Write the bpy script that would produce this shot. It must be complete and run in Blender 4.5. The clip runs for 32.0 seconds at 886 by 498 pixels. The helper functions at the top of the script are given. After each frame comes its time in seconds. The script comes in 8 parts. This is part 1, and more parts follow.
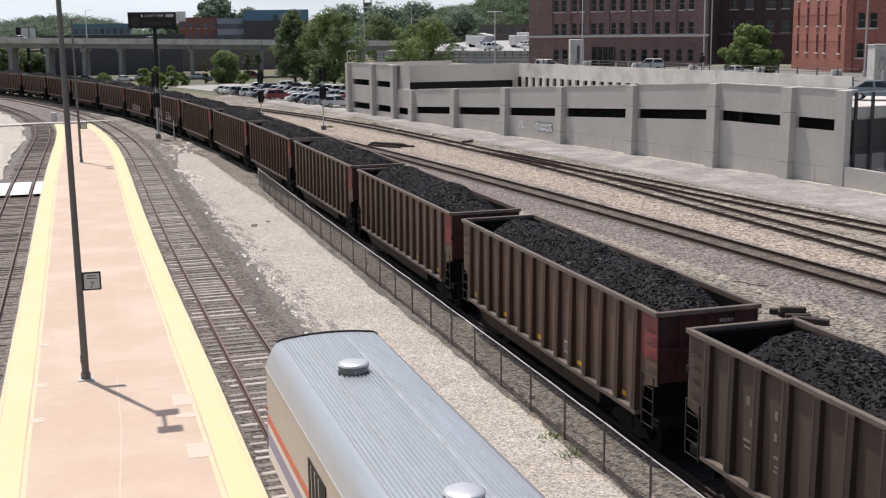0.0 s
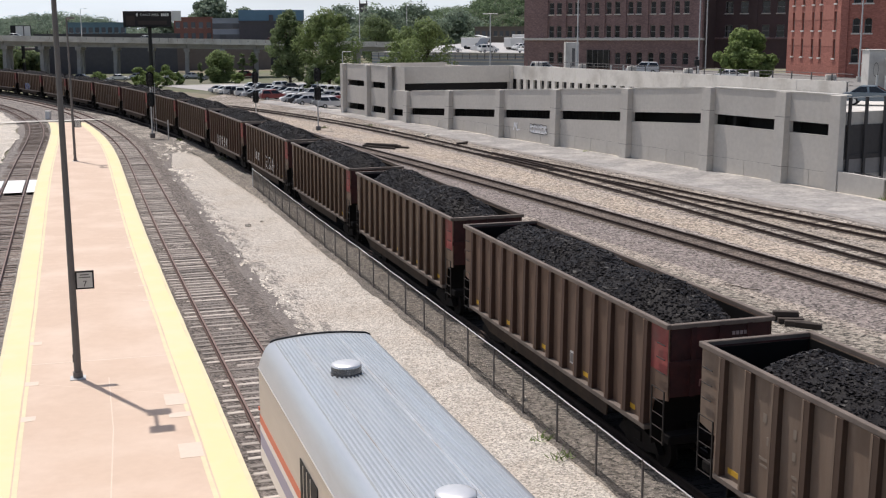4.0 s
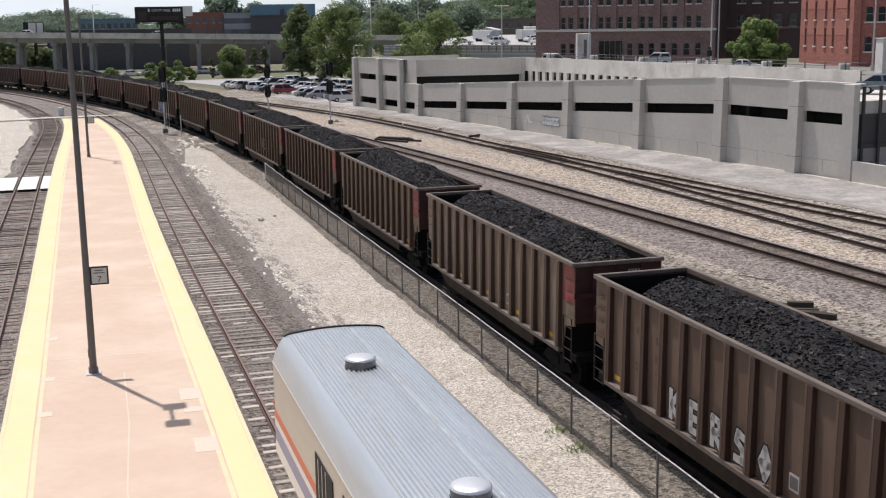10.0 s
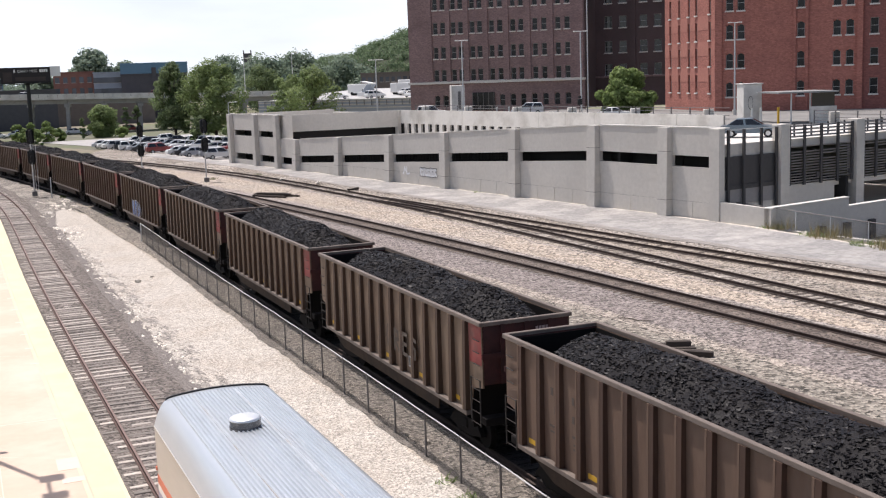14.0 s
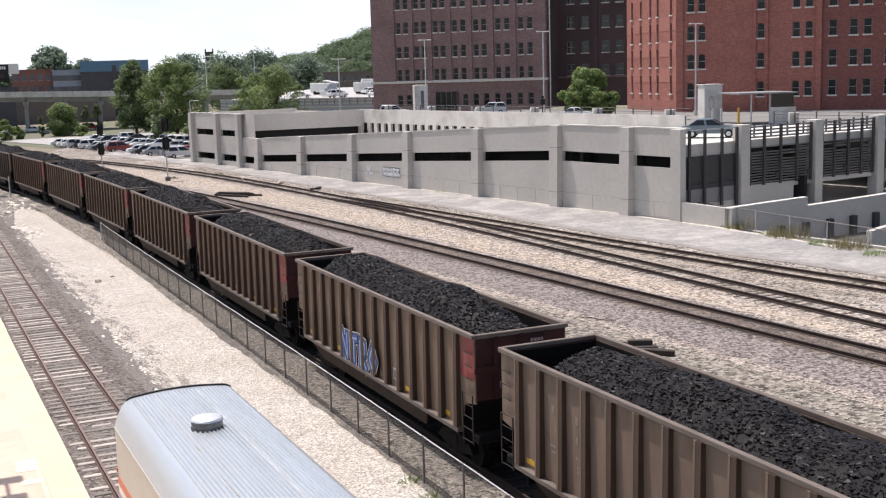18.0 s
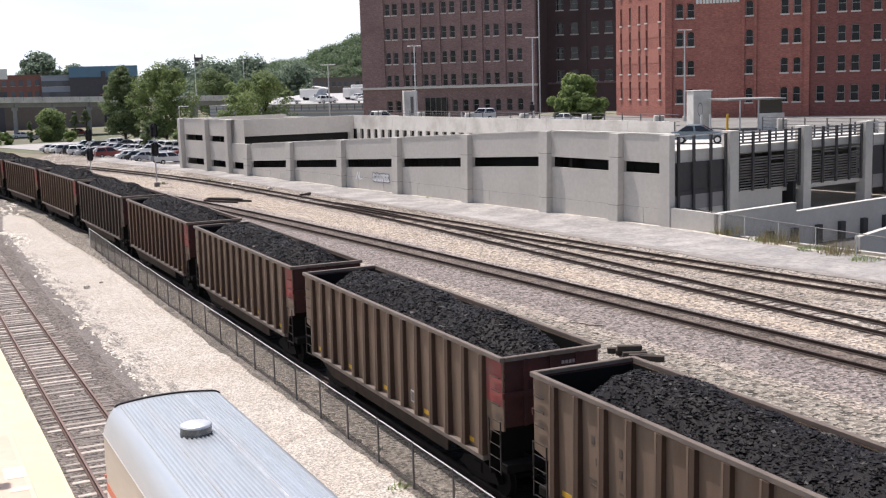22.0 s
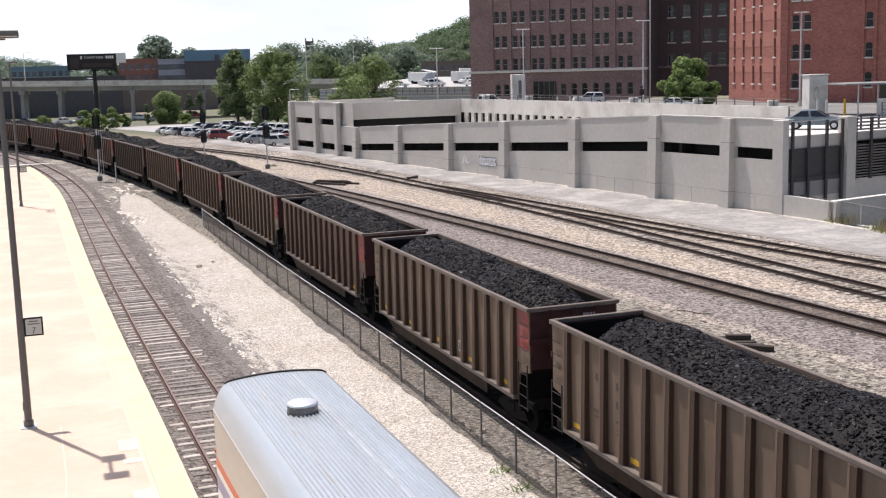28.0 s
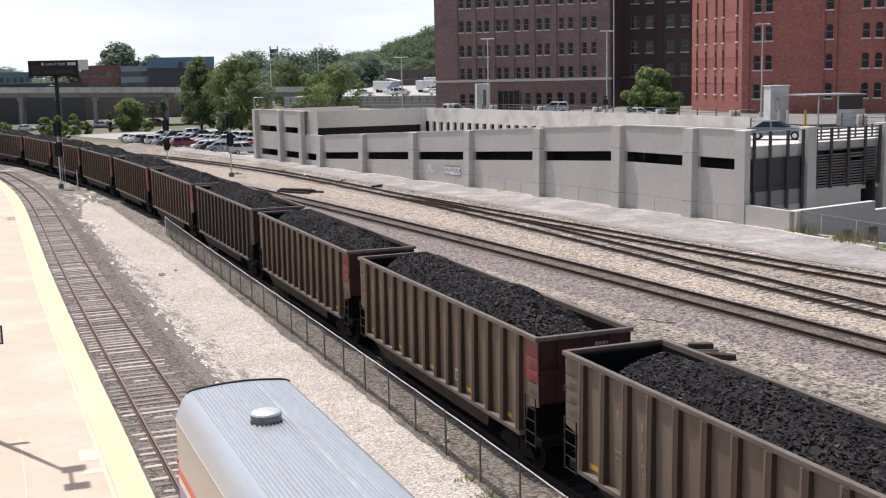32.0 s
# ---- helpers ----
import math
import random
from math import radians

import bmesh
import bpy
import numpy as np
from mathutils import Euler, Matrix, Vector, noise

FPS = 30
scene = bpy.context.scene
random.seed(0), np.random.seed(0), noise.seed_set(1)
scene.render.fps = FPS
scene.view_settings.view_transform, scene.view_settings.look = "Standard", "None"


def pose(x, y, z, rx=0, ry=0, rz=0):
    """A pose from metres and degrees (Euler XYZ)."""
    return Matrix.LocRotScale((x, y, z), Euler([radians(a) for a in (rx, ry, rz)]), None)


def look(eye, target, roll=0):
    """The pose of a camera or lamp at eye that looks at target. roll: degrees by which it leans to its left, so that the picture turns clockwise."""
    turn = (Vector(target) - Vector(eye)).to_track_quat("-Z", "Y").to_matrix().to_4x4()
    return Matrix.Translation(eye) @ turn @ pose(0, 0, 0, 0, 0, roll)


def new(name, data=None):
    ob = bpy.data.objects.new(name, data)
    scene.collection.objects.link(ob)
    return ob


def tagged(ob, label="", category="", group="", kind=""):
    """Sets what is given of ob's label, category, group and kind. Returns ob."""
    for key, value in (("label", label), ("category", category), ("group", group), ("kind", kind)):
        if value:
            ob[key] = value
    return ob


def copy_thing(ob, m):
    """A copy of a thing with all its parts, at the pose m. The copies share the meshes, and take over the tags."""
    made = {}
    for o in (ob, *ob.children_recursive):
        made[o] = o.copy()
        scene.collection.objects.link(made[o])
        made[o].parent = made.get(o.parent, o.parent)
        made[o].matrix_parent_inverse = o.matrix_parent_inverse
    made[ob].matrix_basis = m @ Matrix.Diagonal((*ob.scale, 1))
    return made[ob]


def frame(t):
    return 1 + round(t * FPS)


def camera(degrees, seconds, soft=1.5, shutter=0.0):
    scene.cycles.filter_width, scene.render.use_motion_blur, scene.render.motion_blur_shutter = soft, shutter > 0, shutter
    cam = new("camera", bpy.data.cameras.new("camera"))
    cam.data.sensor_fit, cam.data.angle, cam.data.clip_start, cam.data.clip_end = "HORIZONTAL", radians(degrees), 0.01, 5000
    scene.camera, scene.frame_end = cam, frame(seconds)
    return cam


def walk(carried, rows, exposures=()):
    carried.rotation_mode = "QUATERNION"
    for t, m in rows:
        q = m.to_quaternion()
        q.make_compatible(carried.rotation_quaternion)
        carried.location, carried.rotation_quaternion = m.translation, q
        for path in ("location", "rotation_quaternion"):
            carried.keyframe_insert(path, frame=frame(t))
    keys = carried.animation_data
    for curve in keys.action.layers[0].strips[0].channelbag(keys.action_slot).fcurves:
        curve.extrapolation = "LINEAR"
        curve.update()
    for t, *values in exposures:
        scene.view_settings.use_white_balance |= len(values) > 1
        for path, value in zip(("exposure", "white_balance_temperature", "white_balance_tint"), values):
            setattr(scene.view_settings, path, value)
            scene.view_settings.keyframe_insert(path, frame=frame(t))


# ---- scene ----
cam = camera(41.86, 32.0, soft=1.2)
EYE = (0.0, 0.0, 11.08)
TURNS = [  # seconds, yaw, pitch, roll
    (0.0, 0.37, -10.71, 0.75), (0.5, 0.29, -10.67, 0.70), (1.0, 0.25, -10.67, 0.65), (1.5, 0.30, -10.70, 0.50),
    (2.0, 0.33, -10.76, 0.54), (2.5, 0.42, -10.78, 0.47), (4.5, 0.04, -10.60, 0.18), (5.0, -0.06, -10.58, 0.12),
    (5.5, -0.23, -10.49, 0.10), (6.0, -0.26, -10.49, 0.11), (6.5, -0.20, -10.55, 0.16), (7.0, -0.14, -10.61, 0.09),
    (7.5, -0.10, -10.60, 0.06), (8.0, -0.19, -10.49, 0.01), (8.5, -0.19, -10.53, 0.03), (9.0, 0.01, -10.77, 0.17),
    (9.5, 0.52, -10.70, 1.09), (10.0, 0.70, -10.98, 0.82), (10.5, -0.02, -11.28, 1.26), (11.0, -0.59, -11.59, 2.05),
    (11.5, -1.23, -11.12, 2.41), (12.0, -2.49, -10.27, 2.85), (12.5, -3.64, -9.51, 2.79), (13.0, -4.13, -9.13, 2.50),
    (13.5, -4.67, -8.67, 2.07), (14.0, -5.42, -8.55, 1.98), (14.5, -5.99, -8.45, 1.80), (16.5, -6.19, -8.47, 1.83),
    (17.0, -6.80, -8.63, 1.96), (17.5, -7.16, -8.58, 1.87), (18.0, -7.23, -8.63, 1.71), (18.5, -7.17, -8.66, 1.68),
    (19.0, -7.13, -8.65, 1.64), (19.5, -7.26, -8.66, 1.64), (20.0, -7.38, -8.57, 1.65), (20.5, -7.61, -8.48, 1.65),
    (21.0, -7.65, -8.45, 1.61), (21.5, -7.65, -8.42, 1.64), (22.0, -7.74, -8.36, 1.66), (22.5, -7.82, -8.33, 1.62),
    (23.0, -7.81, -8.41, 1.59), (23.5, -8.02, -8.38, 1.56), (24.0, -8.19, -8.28, 1.50), (24.5, -8.30, -8.22, 1.43),
    (26.5, -7.42, -8.78, 1.83), (27.0, -4.52, -9.12, 2.26), (27.5, -3.11, -9.11, 1.80), (28.0, -2.45, -9.00, 1.62),
    (28.5, -2.40, -8.93, 1.51), (29.0, -2.53, -8.90, 1.48), (29.5, -2.75, -8.78, 1.42), (30.0, -3.01, -8.64, 1.38),
    (30.5, -3.30, -8.60, 1.32), (31.0, -3.61, -8.65, 1.28), (31.5, -3.95, -8.62, 1.22), (32.0, -4.17, -8.61, 1.27),
]
walk(cam, [(t, pose(*EYE, 90 + p, r, y)) for t, y, p, r in TURNS],
     [(0.0, -0.26, 6500, 13), (9.0, -0.26, 6500, 13), (11.2, -0.24, 6500, 13), (12.2, -0.19, 6500, 14), (13.2, 0.05, 6500, 15), (17.0, 0.16, 6500, 15),
      (28.0, 0.12, 6500, 15), (29.0, 0.05, 6500, 15), (31.0, 0.00, 6500, 15), (32.0, 0.00, 6500, 15)])

# ---- light ----
SUN_EL, SUN_AZ = 69.4, -42.3          # degrees above the horizon; degrees clockwise from +y
sun_way = Vector((math.sin(radians(SUN_AZ)) * math.cos(radians(SUN_EL)), math.cos(radians(SUN_AZ)) * math.cos(radians(SUN_EL)), math.sin(radians(SUN_EL))))
sun = new("sun", bpy.data.lights.new("sun", "SUN"))
sun.data.energy, sun.data.angle, sun.data.color = 4.5, radians(0.53), (1.0, 0.955, 0.905)
sun.matrix_world = look(sun_way * 100, (0, 0, 0))
scene.view_settings.exposure = -0.05

world = bpy.data.worlds.new("sky")
scene.world = world
world.use_nodes = True
wn, wl = world.node_tree.nodes, world.node_tree.links
wn.clear()
sky = wn.new("ShaderNodeTexSky")
sky.sky_type, sky.sun_disc = "NISHITA", False
sky.sun_elevation, sky.sun_rotation = radians(SUN_EL), radians(SUN_AZ)
sky.air_density, sky.dust_density, sky.ozone_density = 1.0, 2.5, 1.0
w_co = wn.new("ShaderNodeTexCoord")
w_map = wn.new("ShaderNodeMapping")
w_map.inputs["Scale"].default_value = (1.0, 1.0, 4.0)
cloud = wn.new("ShaderNodeTexNoise")
cloud.inputs["Scale"].default_value, cloud.inputs["Detail"].default_value = 3.2, 7
ramp = wn.new("ShaderNodeValToRGB")
ramp.color_ramp.elements[0].position, ramp.color_ramp.elements[1].position = 0.22, 0.72
mixw = wn.new("ShaderNodeMix")
mixw.data_type = "RGBA"
mixw.inputs[7].default_value = (9.9, 10.9, 11.7, 1)
wbg, wout = wn.new("ShaderNodeBackground"), wn.new("ShaderNodeOutputWorld")
wbg.inputs["Strength"].default_value = 0.11
wl.new(w_co.outputs["Generated"], w_map.inputs["Vector"])
wl.new(w_map.outputs[0], cloud.inputs["Vector"])
wl.new(cloud.outputs["Fac"], ramp.inputs[0])
w_sep, w_low, w_fac = wn.new("ShaderNodeSeparateXYZ"), wn.new("ShaderNodeMapRange"), wn.new("ShaderNodeMath")
w_low.inputs[1].default_value, w_low.inputs[2].default_value, w_low.inputs[3].default_value, w_low.inputs[4].default_value = 0.08, 0.40, 1.0, 0.10
w_amt = wn.new("ShaderNodeMapRange")
w_amt.inputs[3].default_value = 0.45
w_fac.operation = "MULTIPLY"
wl.new(w_co.outputs["Generated"], w_sep.inputs[0])
wl.new(w_sep.outputs[2], w_low.inputs[0])
wl.new(ramp.outputs[0], w_amt.inputs[0])
wl.new(w_low.outputs[0], w_fac.inputs[0])
wl.new(w_amt.outputs[0], w_fac.inputs[1])
w_dot, w_side, w_all = wn.new("ShaderNodeVectorMath"), wn.new("ShaderNodeMapRange"), wn.new("ShaderNodeMath")
w_dot.operation, w_all.operation = "DOT_PRODUCT", "MULTIPLY"          # haze glows towards the sun's side
w_dot.inputs[1].default_value = (math.sin(radians(SUN_AZ)), math.cos(radians(SUN_AZ)), 0.0)
w_side.inputs[1].default_value, w_side.inputs[2].default_value, w_side.inputs[3].default_value, w_side.inputs[4].default_value = -0.6, 0.6, 0.25, 1.0
wl.new(w_co.outputs["Generated"], w_dot.inputs[0])
wl.new(w_dot.outputs["Value"], w_side.inputs[0])
wl.new(w_fac.outputs[0], w_all.inputs[0])
wl.new(w_side.outputs[0], w_all.inputs[1])
wl.new(w_all.outputs[0], mixw.inputs[0])
wl.new(sky.outputs[0], mixw.inputs[6])
wl.new(mixw.outputs[2], wbg.inputs[0])
wl.new(wbg.outputs[0], wout.inputs[0])


# ---- materials ----
def surface(name, colour, rough=0.8, metal=0.0, dark=None, grain=6.0, amount=0.5, stain=None, stain_scale=0.6, stain_amount=0.35,
            bump=0.0, bump_scale=None, stretch=(1, 1, 1), vary=0.0, lumps=0.0, spec=0.4, edges=None, contrast=(0.32, 1.75)):
    """A procedural surface: a colour broken by fine grain and by large stains, with fine relief. lumps: size of stones in metres.
    edges: the colours into which a strip breaks up along its two sides, each with the share of its width."""
    m = bpy.data.materials.new(name)
    m.use_nodes = True
    n, l = m.node_tree.nodes, m.node_tree.links
    b = n["Principled BSDF"]
    b.inputs["Roughness"].default_value, b.inputs["Metallic"].default_value = rough, metal
    b.inputs["Specular IOR Level"].default_value = spec
    co, mp = n.new("ShaderNodeTexCoord"), n.new("ShaderNodeMapping")
    mp.inputs["Scale"].default_value = stretch
    l.new(co.outputs["Object"], mp.inputs["Vector"])
    fine = n.new("ShaderNodeTexNoise")
    fine.inputs["Scale"].default_value, fine.inputs["Detail"].default_value, fine.inputs["Roughness"].default_value = grain, 8, 0.65
    l.new(mp.outputs[0], fine.inputs["Vector"])
    spread = n.new("ShaderNodeMapRange")
    spread.inputs[1].default_value, spread.inputs[2].default_value = 0.3, 0.7
    l.new(fine.outputs["Fac"], spread.inputs[0])
    lo = dark or tuple(c * 0.55 for c in colour)
    mix1 = n.new("ShaderNodeMix")
    mix1.data_type = "RGBA"
    mix1.inputs[6].default_value, mix1.inputs[7].default_value = (*(a * amount + c * (1 - amount) for a, c in zip(lo, colour)), 1), (*colour, 1)
    l.new(spread.outputs[0], mix1.inputs[0])
    out, height = mix1.outputs[2], fine.outputs["Fac"]
    if stain:
        big = n.new("ShaderNodeTexNoise")
        big.inputs["Scale"].default_value, big.inputs["Detail"].default_value, big.inputs["Roughness"].default_value = stain_scale, 6, 0.6
        l.new(mp.outputs[0], big.inputs["Vector"])
        rs = n.new("ShaderNodeMapRange")
        rs.inputs[1].default_value, rs.inputs[2].default_value, rs.inputs[4].default_value = 0.45, 0.68, stain_amount
        l.new(big.outputs["Fac"], rs.inputs[0])
        mix2 = n.new("ShaderNodeMix")
        mix2.data_type = "RGBA"
        mix2.inputs[7].default_value = (*stain, 1)
        l.new(rs.outputs[0], mix2.inputs[0])
        l.new(out, mix2.inputs[6])
        out = mix2.outputs[2]
    if lumps:
        vo = n.new("ShaderNodeTexVoronoi")
        vo.inputs["Scale"].default_value = 1 / lumps
        l.new(mp.outputs[0], vo.inputs["Vector"])
        tone = n.new("ShaderNodeSeparateColor")
        l.new(vo.outputs["Color"], tone.inputs[0])
        rr = n.new("ShaderNodeMapRange")
        rr.inputs[3].default_value, rr.inputs[4].default_value = contrast
        l.new(tone.outputs[0], rr.inputs[0])
        mul = n.new("ShaderNodeMix")
        mul.data_type, mul.blend_type = "RGBA", "MULTIPLY"
        mul.inputs[0].default_value = 1.0
        l.new(out, mul.inputs[6])
        l.new(rr.outputs[0], mul.inputs[7])
        out, height = mul.outputs[2], vo.outputs["Distance"]
    if edges:
        at = n.new("ShaderNodeAttribute")
        at.attribute_name = "across"
        en = n.new("ShaderNodeTexNoise")
        en.inputs["Scale"].default_value, en.inputs["Detail"].default_value, en.inputs["Roughness"].default_value = 1.3, 12, 0.86
        l.new(mp.outputs[0], en.inputs["Vector"])
        for side, (tint, share) in enumerate(edges):
            away = at.outputs["Fac"]
            if side:
                inv = n.new("ShaderNodeMath")
                inv.operation = "SUBTRACT"
                inv.inputs[0].default_value = 1.0
                l.new(away, inv.inputs[1])
                away = inv.outputs[0]
            wob = n.new("ShaderNodeMath")
            wob.operation = "MULTIPLY_ADD"
            wob.inputs[1].default_value = -1.6 * share
            l.new(en.outputs["Fac"], wob.inputs[0])
            l.new(away, wob.inputs[2])
            fr_ = n.new("ShaderNodeMapRange")
            fr_.inputs[1].default_value, fr_.inputs[2].default_value = -0.05 * share, 0.05 * share
            l.new(wob.outputs[0], fr_.inputs[0])
            mx = n.new("ShaderNodeMix")
            mx.data_type = "RGBA"
            mx.inputs[6].default_value = (*tint, 1)
            if lumps:
                mt = n.new("ShaderNodeMix")
                mt.data_type, mt.blend_type = "RGBA", "MULTIPLY"
                mt.inputs[0].default_value = 1.0
                mt.inputs[6].default_value = (*tint, 1)
                l.new(rr.outputs[0], mt.inputs[7])
                l.new(mt.outputs[2], mx.inputs[6])
            l.new(fr_.outputs[0], mx.inputs[0])
            l.new(out, mx.inputs[7])
            out = mx.outputs[2]
    if vary:
        info = n.new("ShaderNodeObjectInfo")
        rv = n.new("ShaderNodeMapRange")
        rv.inputs[3].default_value, rv.inputs[4].default_value = 1 - vary, 1 + vary
        l.new(info.outputs["Random"], rv.inputs[0])
        mul2 = n.new("ShaderNodeMix")
        mul2.data_type, mul2.blend_type = "RGBA", "MULTIPLY"
        mul2.inputs[0].default_value = 1.0
        l.new(out, mul2.inputs[6])
        l.new(rv.outputs[0], mul2.inputs[7])
        out = mul2.outputs[2]
    l.new(out, b.inputs["Base Color"])
    if bump:
        if bump_scale:
            bn = n.new("ShaderNodeTexNoise")
            bn.inputs["Scale"].default_value, bn.inputs["Detail"].default_value = bump_scale, 4
            l.new(mp.outputs[0], bn.inputs["Vector"])
            height = bn.outputs["Fac"]
        bp = n.new("ShaderNodeBump")
        bp.inputs["Strength"].default_value, bp.inputs["Distance"].default_value = min(1.0, bump), max(lumps, 0.03)
        l.new(height, bp.inputs["Height"])
        l.new(bp.outputs[0], b.inputs["Normal"])
    return m


def foliage(name, colour, dark):
    """Leaves: two greens by clump, with a little light through them."""
    m = surface(name, colour, rough=0.6, dark=dark, grain=0.35, amount=0.9, spec=0.25)
    n, l = m.node_tree.nodes, m.node_tree.links
    b = n["Principled BSDF"]
    isl = n.new("ShaderNodeNewGeometry")
    rv = n.new("ShaderNodeMapRange")
    rv.inputs[3].default_value, rv.inputs[4].default_value = 0.7, 1.4
    l.new(isl.outputs["Random Per Island"], rv.inputs[0])
    mul = n.new("ShaderNodeMix")
    mul.data_type, mul.blend_type = "RGBA", "MULTIPLY"
    mul.inputs[0].default_value = 1.0
    l.new(b.inputs["Base Color"].links[0].from_socket, mul.inputs[6])
    l.new(rv.outputs[0], mul.inputs[7])
    l.new(mul.outputs[2], b.inputs["Base Color"])
    tr, ad = n.new("ShaderNodeBsdfTranslucent"), n.new("ShaderNodeMixShader")
    l.new(mul.outputs[2], tr.inputs["Color"])
    ad.inputs[0].default_value = 0.5
    l.new(b.outputs[0], ad.inputs[1])
    l.new(tr.outputs[0], ad.inputs[2])
    l.new(ad.outputs[0], n["Material Output"].inputs[0])
    return m


def glassy(name, colour, rough=0.08):
    return surface(name, colour, rough=rough, grain=1.5, amount=0.3, spec=0.7)


CONCRETE = surface("concrete", (0.615, 0.58, 0.525), 0.9, grain=3, amount=0.3, stain=(0.46, 0.43, 0.39), stain_scale=0.25, stain_amount=0.45, bump=0.15, bump_scale=30)
CONCRETE_PALE = surface("pale_concrete", (0.69, 0.665, 0.615), 0.9, grain=3, amount=0.25, stain=(0.34, 0.31, 0.27), stain_scale=0.4, stain_amount=0.6, bump=0.15, bump_scale=25)
CONCRETE_OLD = surface("old_bridge_concrete", (0.37, 0.37, 0.365), 0.9, grain=1.5, amount=0.4, stain=(0.22, 0.21, 0.19), stain_scale=0.3, stain_amount=0.6)
DECK = surface("worn_street_deck", (0.21, 0.205, 0.195), 0.95, grain=10, amount=0.3, stain=(0.30, 0.29, 0.27), stain_scale=0.2, stain_amount=0.6)
CONCRETE_LINE = surface("concrete_joint", (0.24, 0.23, 0.21), 0.95, grain=5)
TAG_WHITE = surface("white_tag", (0.82, 0.82, 0.83), 0.8, grain=5, amount=0.2)
ASPHALT = surface("dark_asphalt", (0.09, 0.088, 0.086), 0.95, grain=12, amount=0.3, stain=(0.13, 0.125, 0.12), stain_scale=0.2, stain_amount=0.5)
ROAD = surface("pale_asphalt", (0.40, 0.385, 0.37), 0.95, grain=14, amount=0.3, stain=(0.50, 0.47, 0.43), stain_scale=0.22, stain_amount=0.7, bump=0.2, bump_scale=60)
LOT_WHITE = surface("bleached_lot", (0.46, 0.455, 0.44), 0.9, grain=2, amount=0.3, stain=(0.42, 0.41, 0.39), stain_scale=0.15, stain_amount=0.6)
BALLAST = surface("grey_ballast", (0.25, 0.225, 0.205), 0.95, dark=(0.09, 0.08, 0.075), grain=1.2, amount=0.5, lumps=0.085, bump=0.9, stain=(0.36, 0.31, 0.26), stain_scale=0.3, stain_amount=0.35)
BALLAST_DARK = surface("oily_ballast", (0.215, 0.176, 0.146), 0.95, dark=(0.045, 0.035, 0.03), grain=1.2, amount=0.6, lumps=0.085, bump=0.9, stain=(0.07, 0.055, 0.05), stain_scale=0.8, stain_amount=0.5)
TAN_STRIP = surface("tan_strip_gravel", (0.44, 0.37, 0.295), 0.95, dark=(0.26, 0.21, 0.165), grain=1.0, amount=0.5, lumps=0.12, bump=0.9, stain=(0.38, 0.34, 0.30), stain_scale=0.25, stain_amount=0.5, edges=(((0.30, 0.26, 0.23), 0.22), ((0.30, 0.26, 0.23), 0.1)))
DUST_STRIP = surface("trodden_dust", (0.335, 0.289, 0.238), 0.95, dark=(0.18, 0.152, 0.114), grain=0.9, amount=0.8, lumps=0.13, contrast=(0.2, 1.85), bump=0.9, stain=(0.19, 0.157, 0.122), stain_scale=0.42, stain_amount=0.85, edges=(((0.12, 0.105, 0.092), 0.16), ((0.245, 0.217, 0.18), 0.5)))
LIMESTONE_STRIP = surface("limestone_strip", (0.525, 0.485, 0.428), 0.95, dark=(0.33, 0.295, 0.25), grain=2.2, amount=0.7, lumps=0.045, contrast=(0.5, 1.5), bump=0.5, stain=(0.40, 0.345, 0.285), stain_scale=0.3, stain_amount=0.6, edges=(((0.185, 0.163, 0.147), 0.20), ((0.40, 0.35, 0.29), 0.08)))
ROAD_STRIP = surface("pale_road", (0.34, 0.326, 0.308), 0.95, dark=(0.205, 0.195, 0.183), grain=5, amount=0.8, lumps=0.3, contrast=(0.86, 1.12), stain=(0.46, 0.43, 0.395), stain_scale=0.3, stain_amount=0.85, bump=0.2, bump_scale=60, edges=(((0.27, 0.245, 0.22), 0.14), ((0.55, 0.50, 0.43), 0.07)))
BALLAST_TAN = surface("tan_ballast", (0.38, 0.325, 0.265), 0.95, dark=(0.20, 0.165, 0.13), grain=1.0, amount=0.5, lumps=0.10, bump=0.9, stain=(0.33, 0.29, 0.25), stain_scale=0.25, stain_amount=0.5)
RUBBLE = surface("grey_rubble", (0.24, 0.215, 0.19), 0.95, dark=(0.12, 0.105, 0.09), grain=0.9, amount=0.7, lumps=0.09, bump=0.9, stain=(0.43, 0.39, 0.33), stain_scale=0.28, stain_amount=0.8)
TAN_PATCH = surface("tan_dust_patch", (0.42, 0.365, 0.295), 0.95, dark=(0.24, 0.20, 0.16), grain=1.0, amount=0.6, lumps=0.10, bump=0.8, stain=(0.30, 0.25, 0.19), stain_scale=0.5, stain_amount=0.6, edges=(((0.25, 0.225, 0.205), 0.4), ((0.22, 0.19, 0.15), 0.3)))
GRAVEL_YARD = surface("yard_gravel", (0.255, 0.22, 0.178), 0.95, dark=(0.22, 0.19, 0.17), grain=0.8, amount=0.5, lumps=0.14, contrast=(0.2, 1.9), bump=0.9, stain=(0.47, 0.42, 0.37), stain_scale=0.16, stain_amount=0.7)
LIMESTONE = surface("limestone_gravel", (0.60, 0.555, 0.485), 0.95, dark=(0.40, 0.36, 0.31), grain=1.5, amount=0.45, lumps=0.09, bump=0.8, stain=(0.45, 0.38, 0.30), stain_scale=0.35, stain_amount=0.45)
SHOULDER = surface("tan_shoulder_gravel", (0.225, 0.20, 0.17), 0.95, dark=(0.12, 0.105, 0.088), grain=1.1, amount=0.6, lumps=0.085, contrast=(0.15, 2.1), bump=0.9, stain=(0.24, 0.205, 0.165), stain_scale=0.5, stain_amount=0.6)
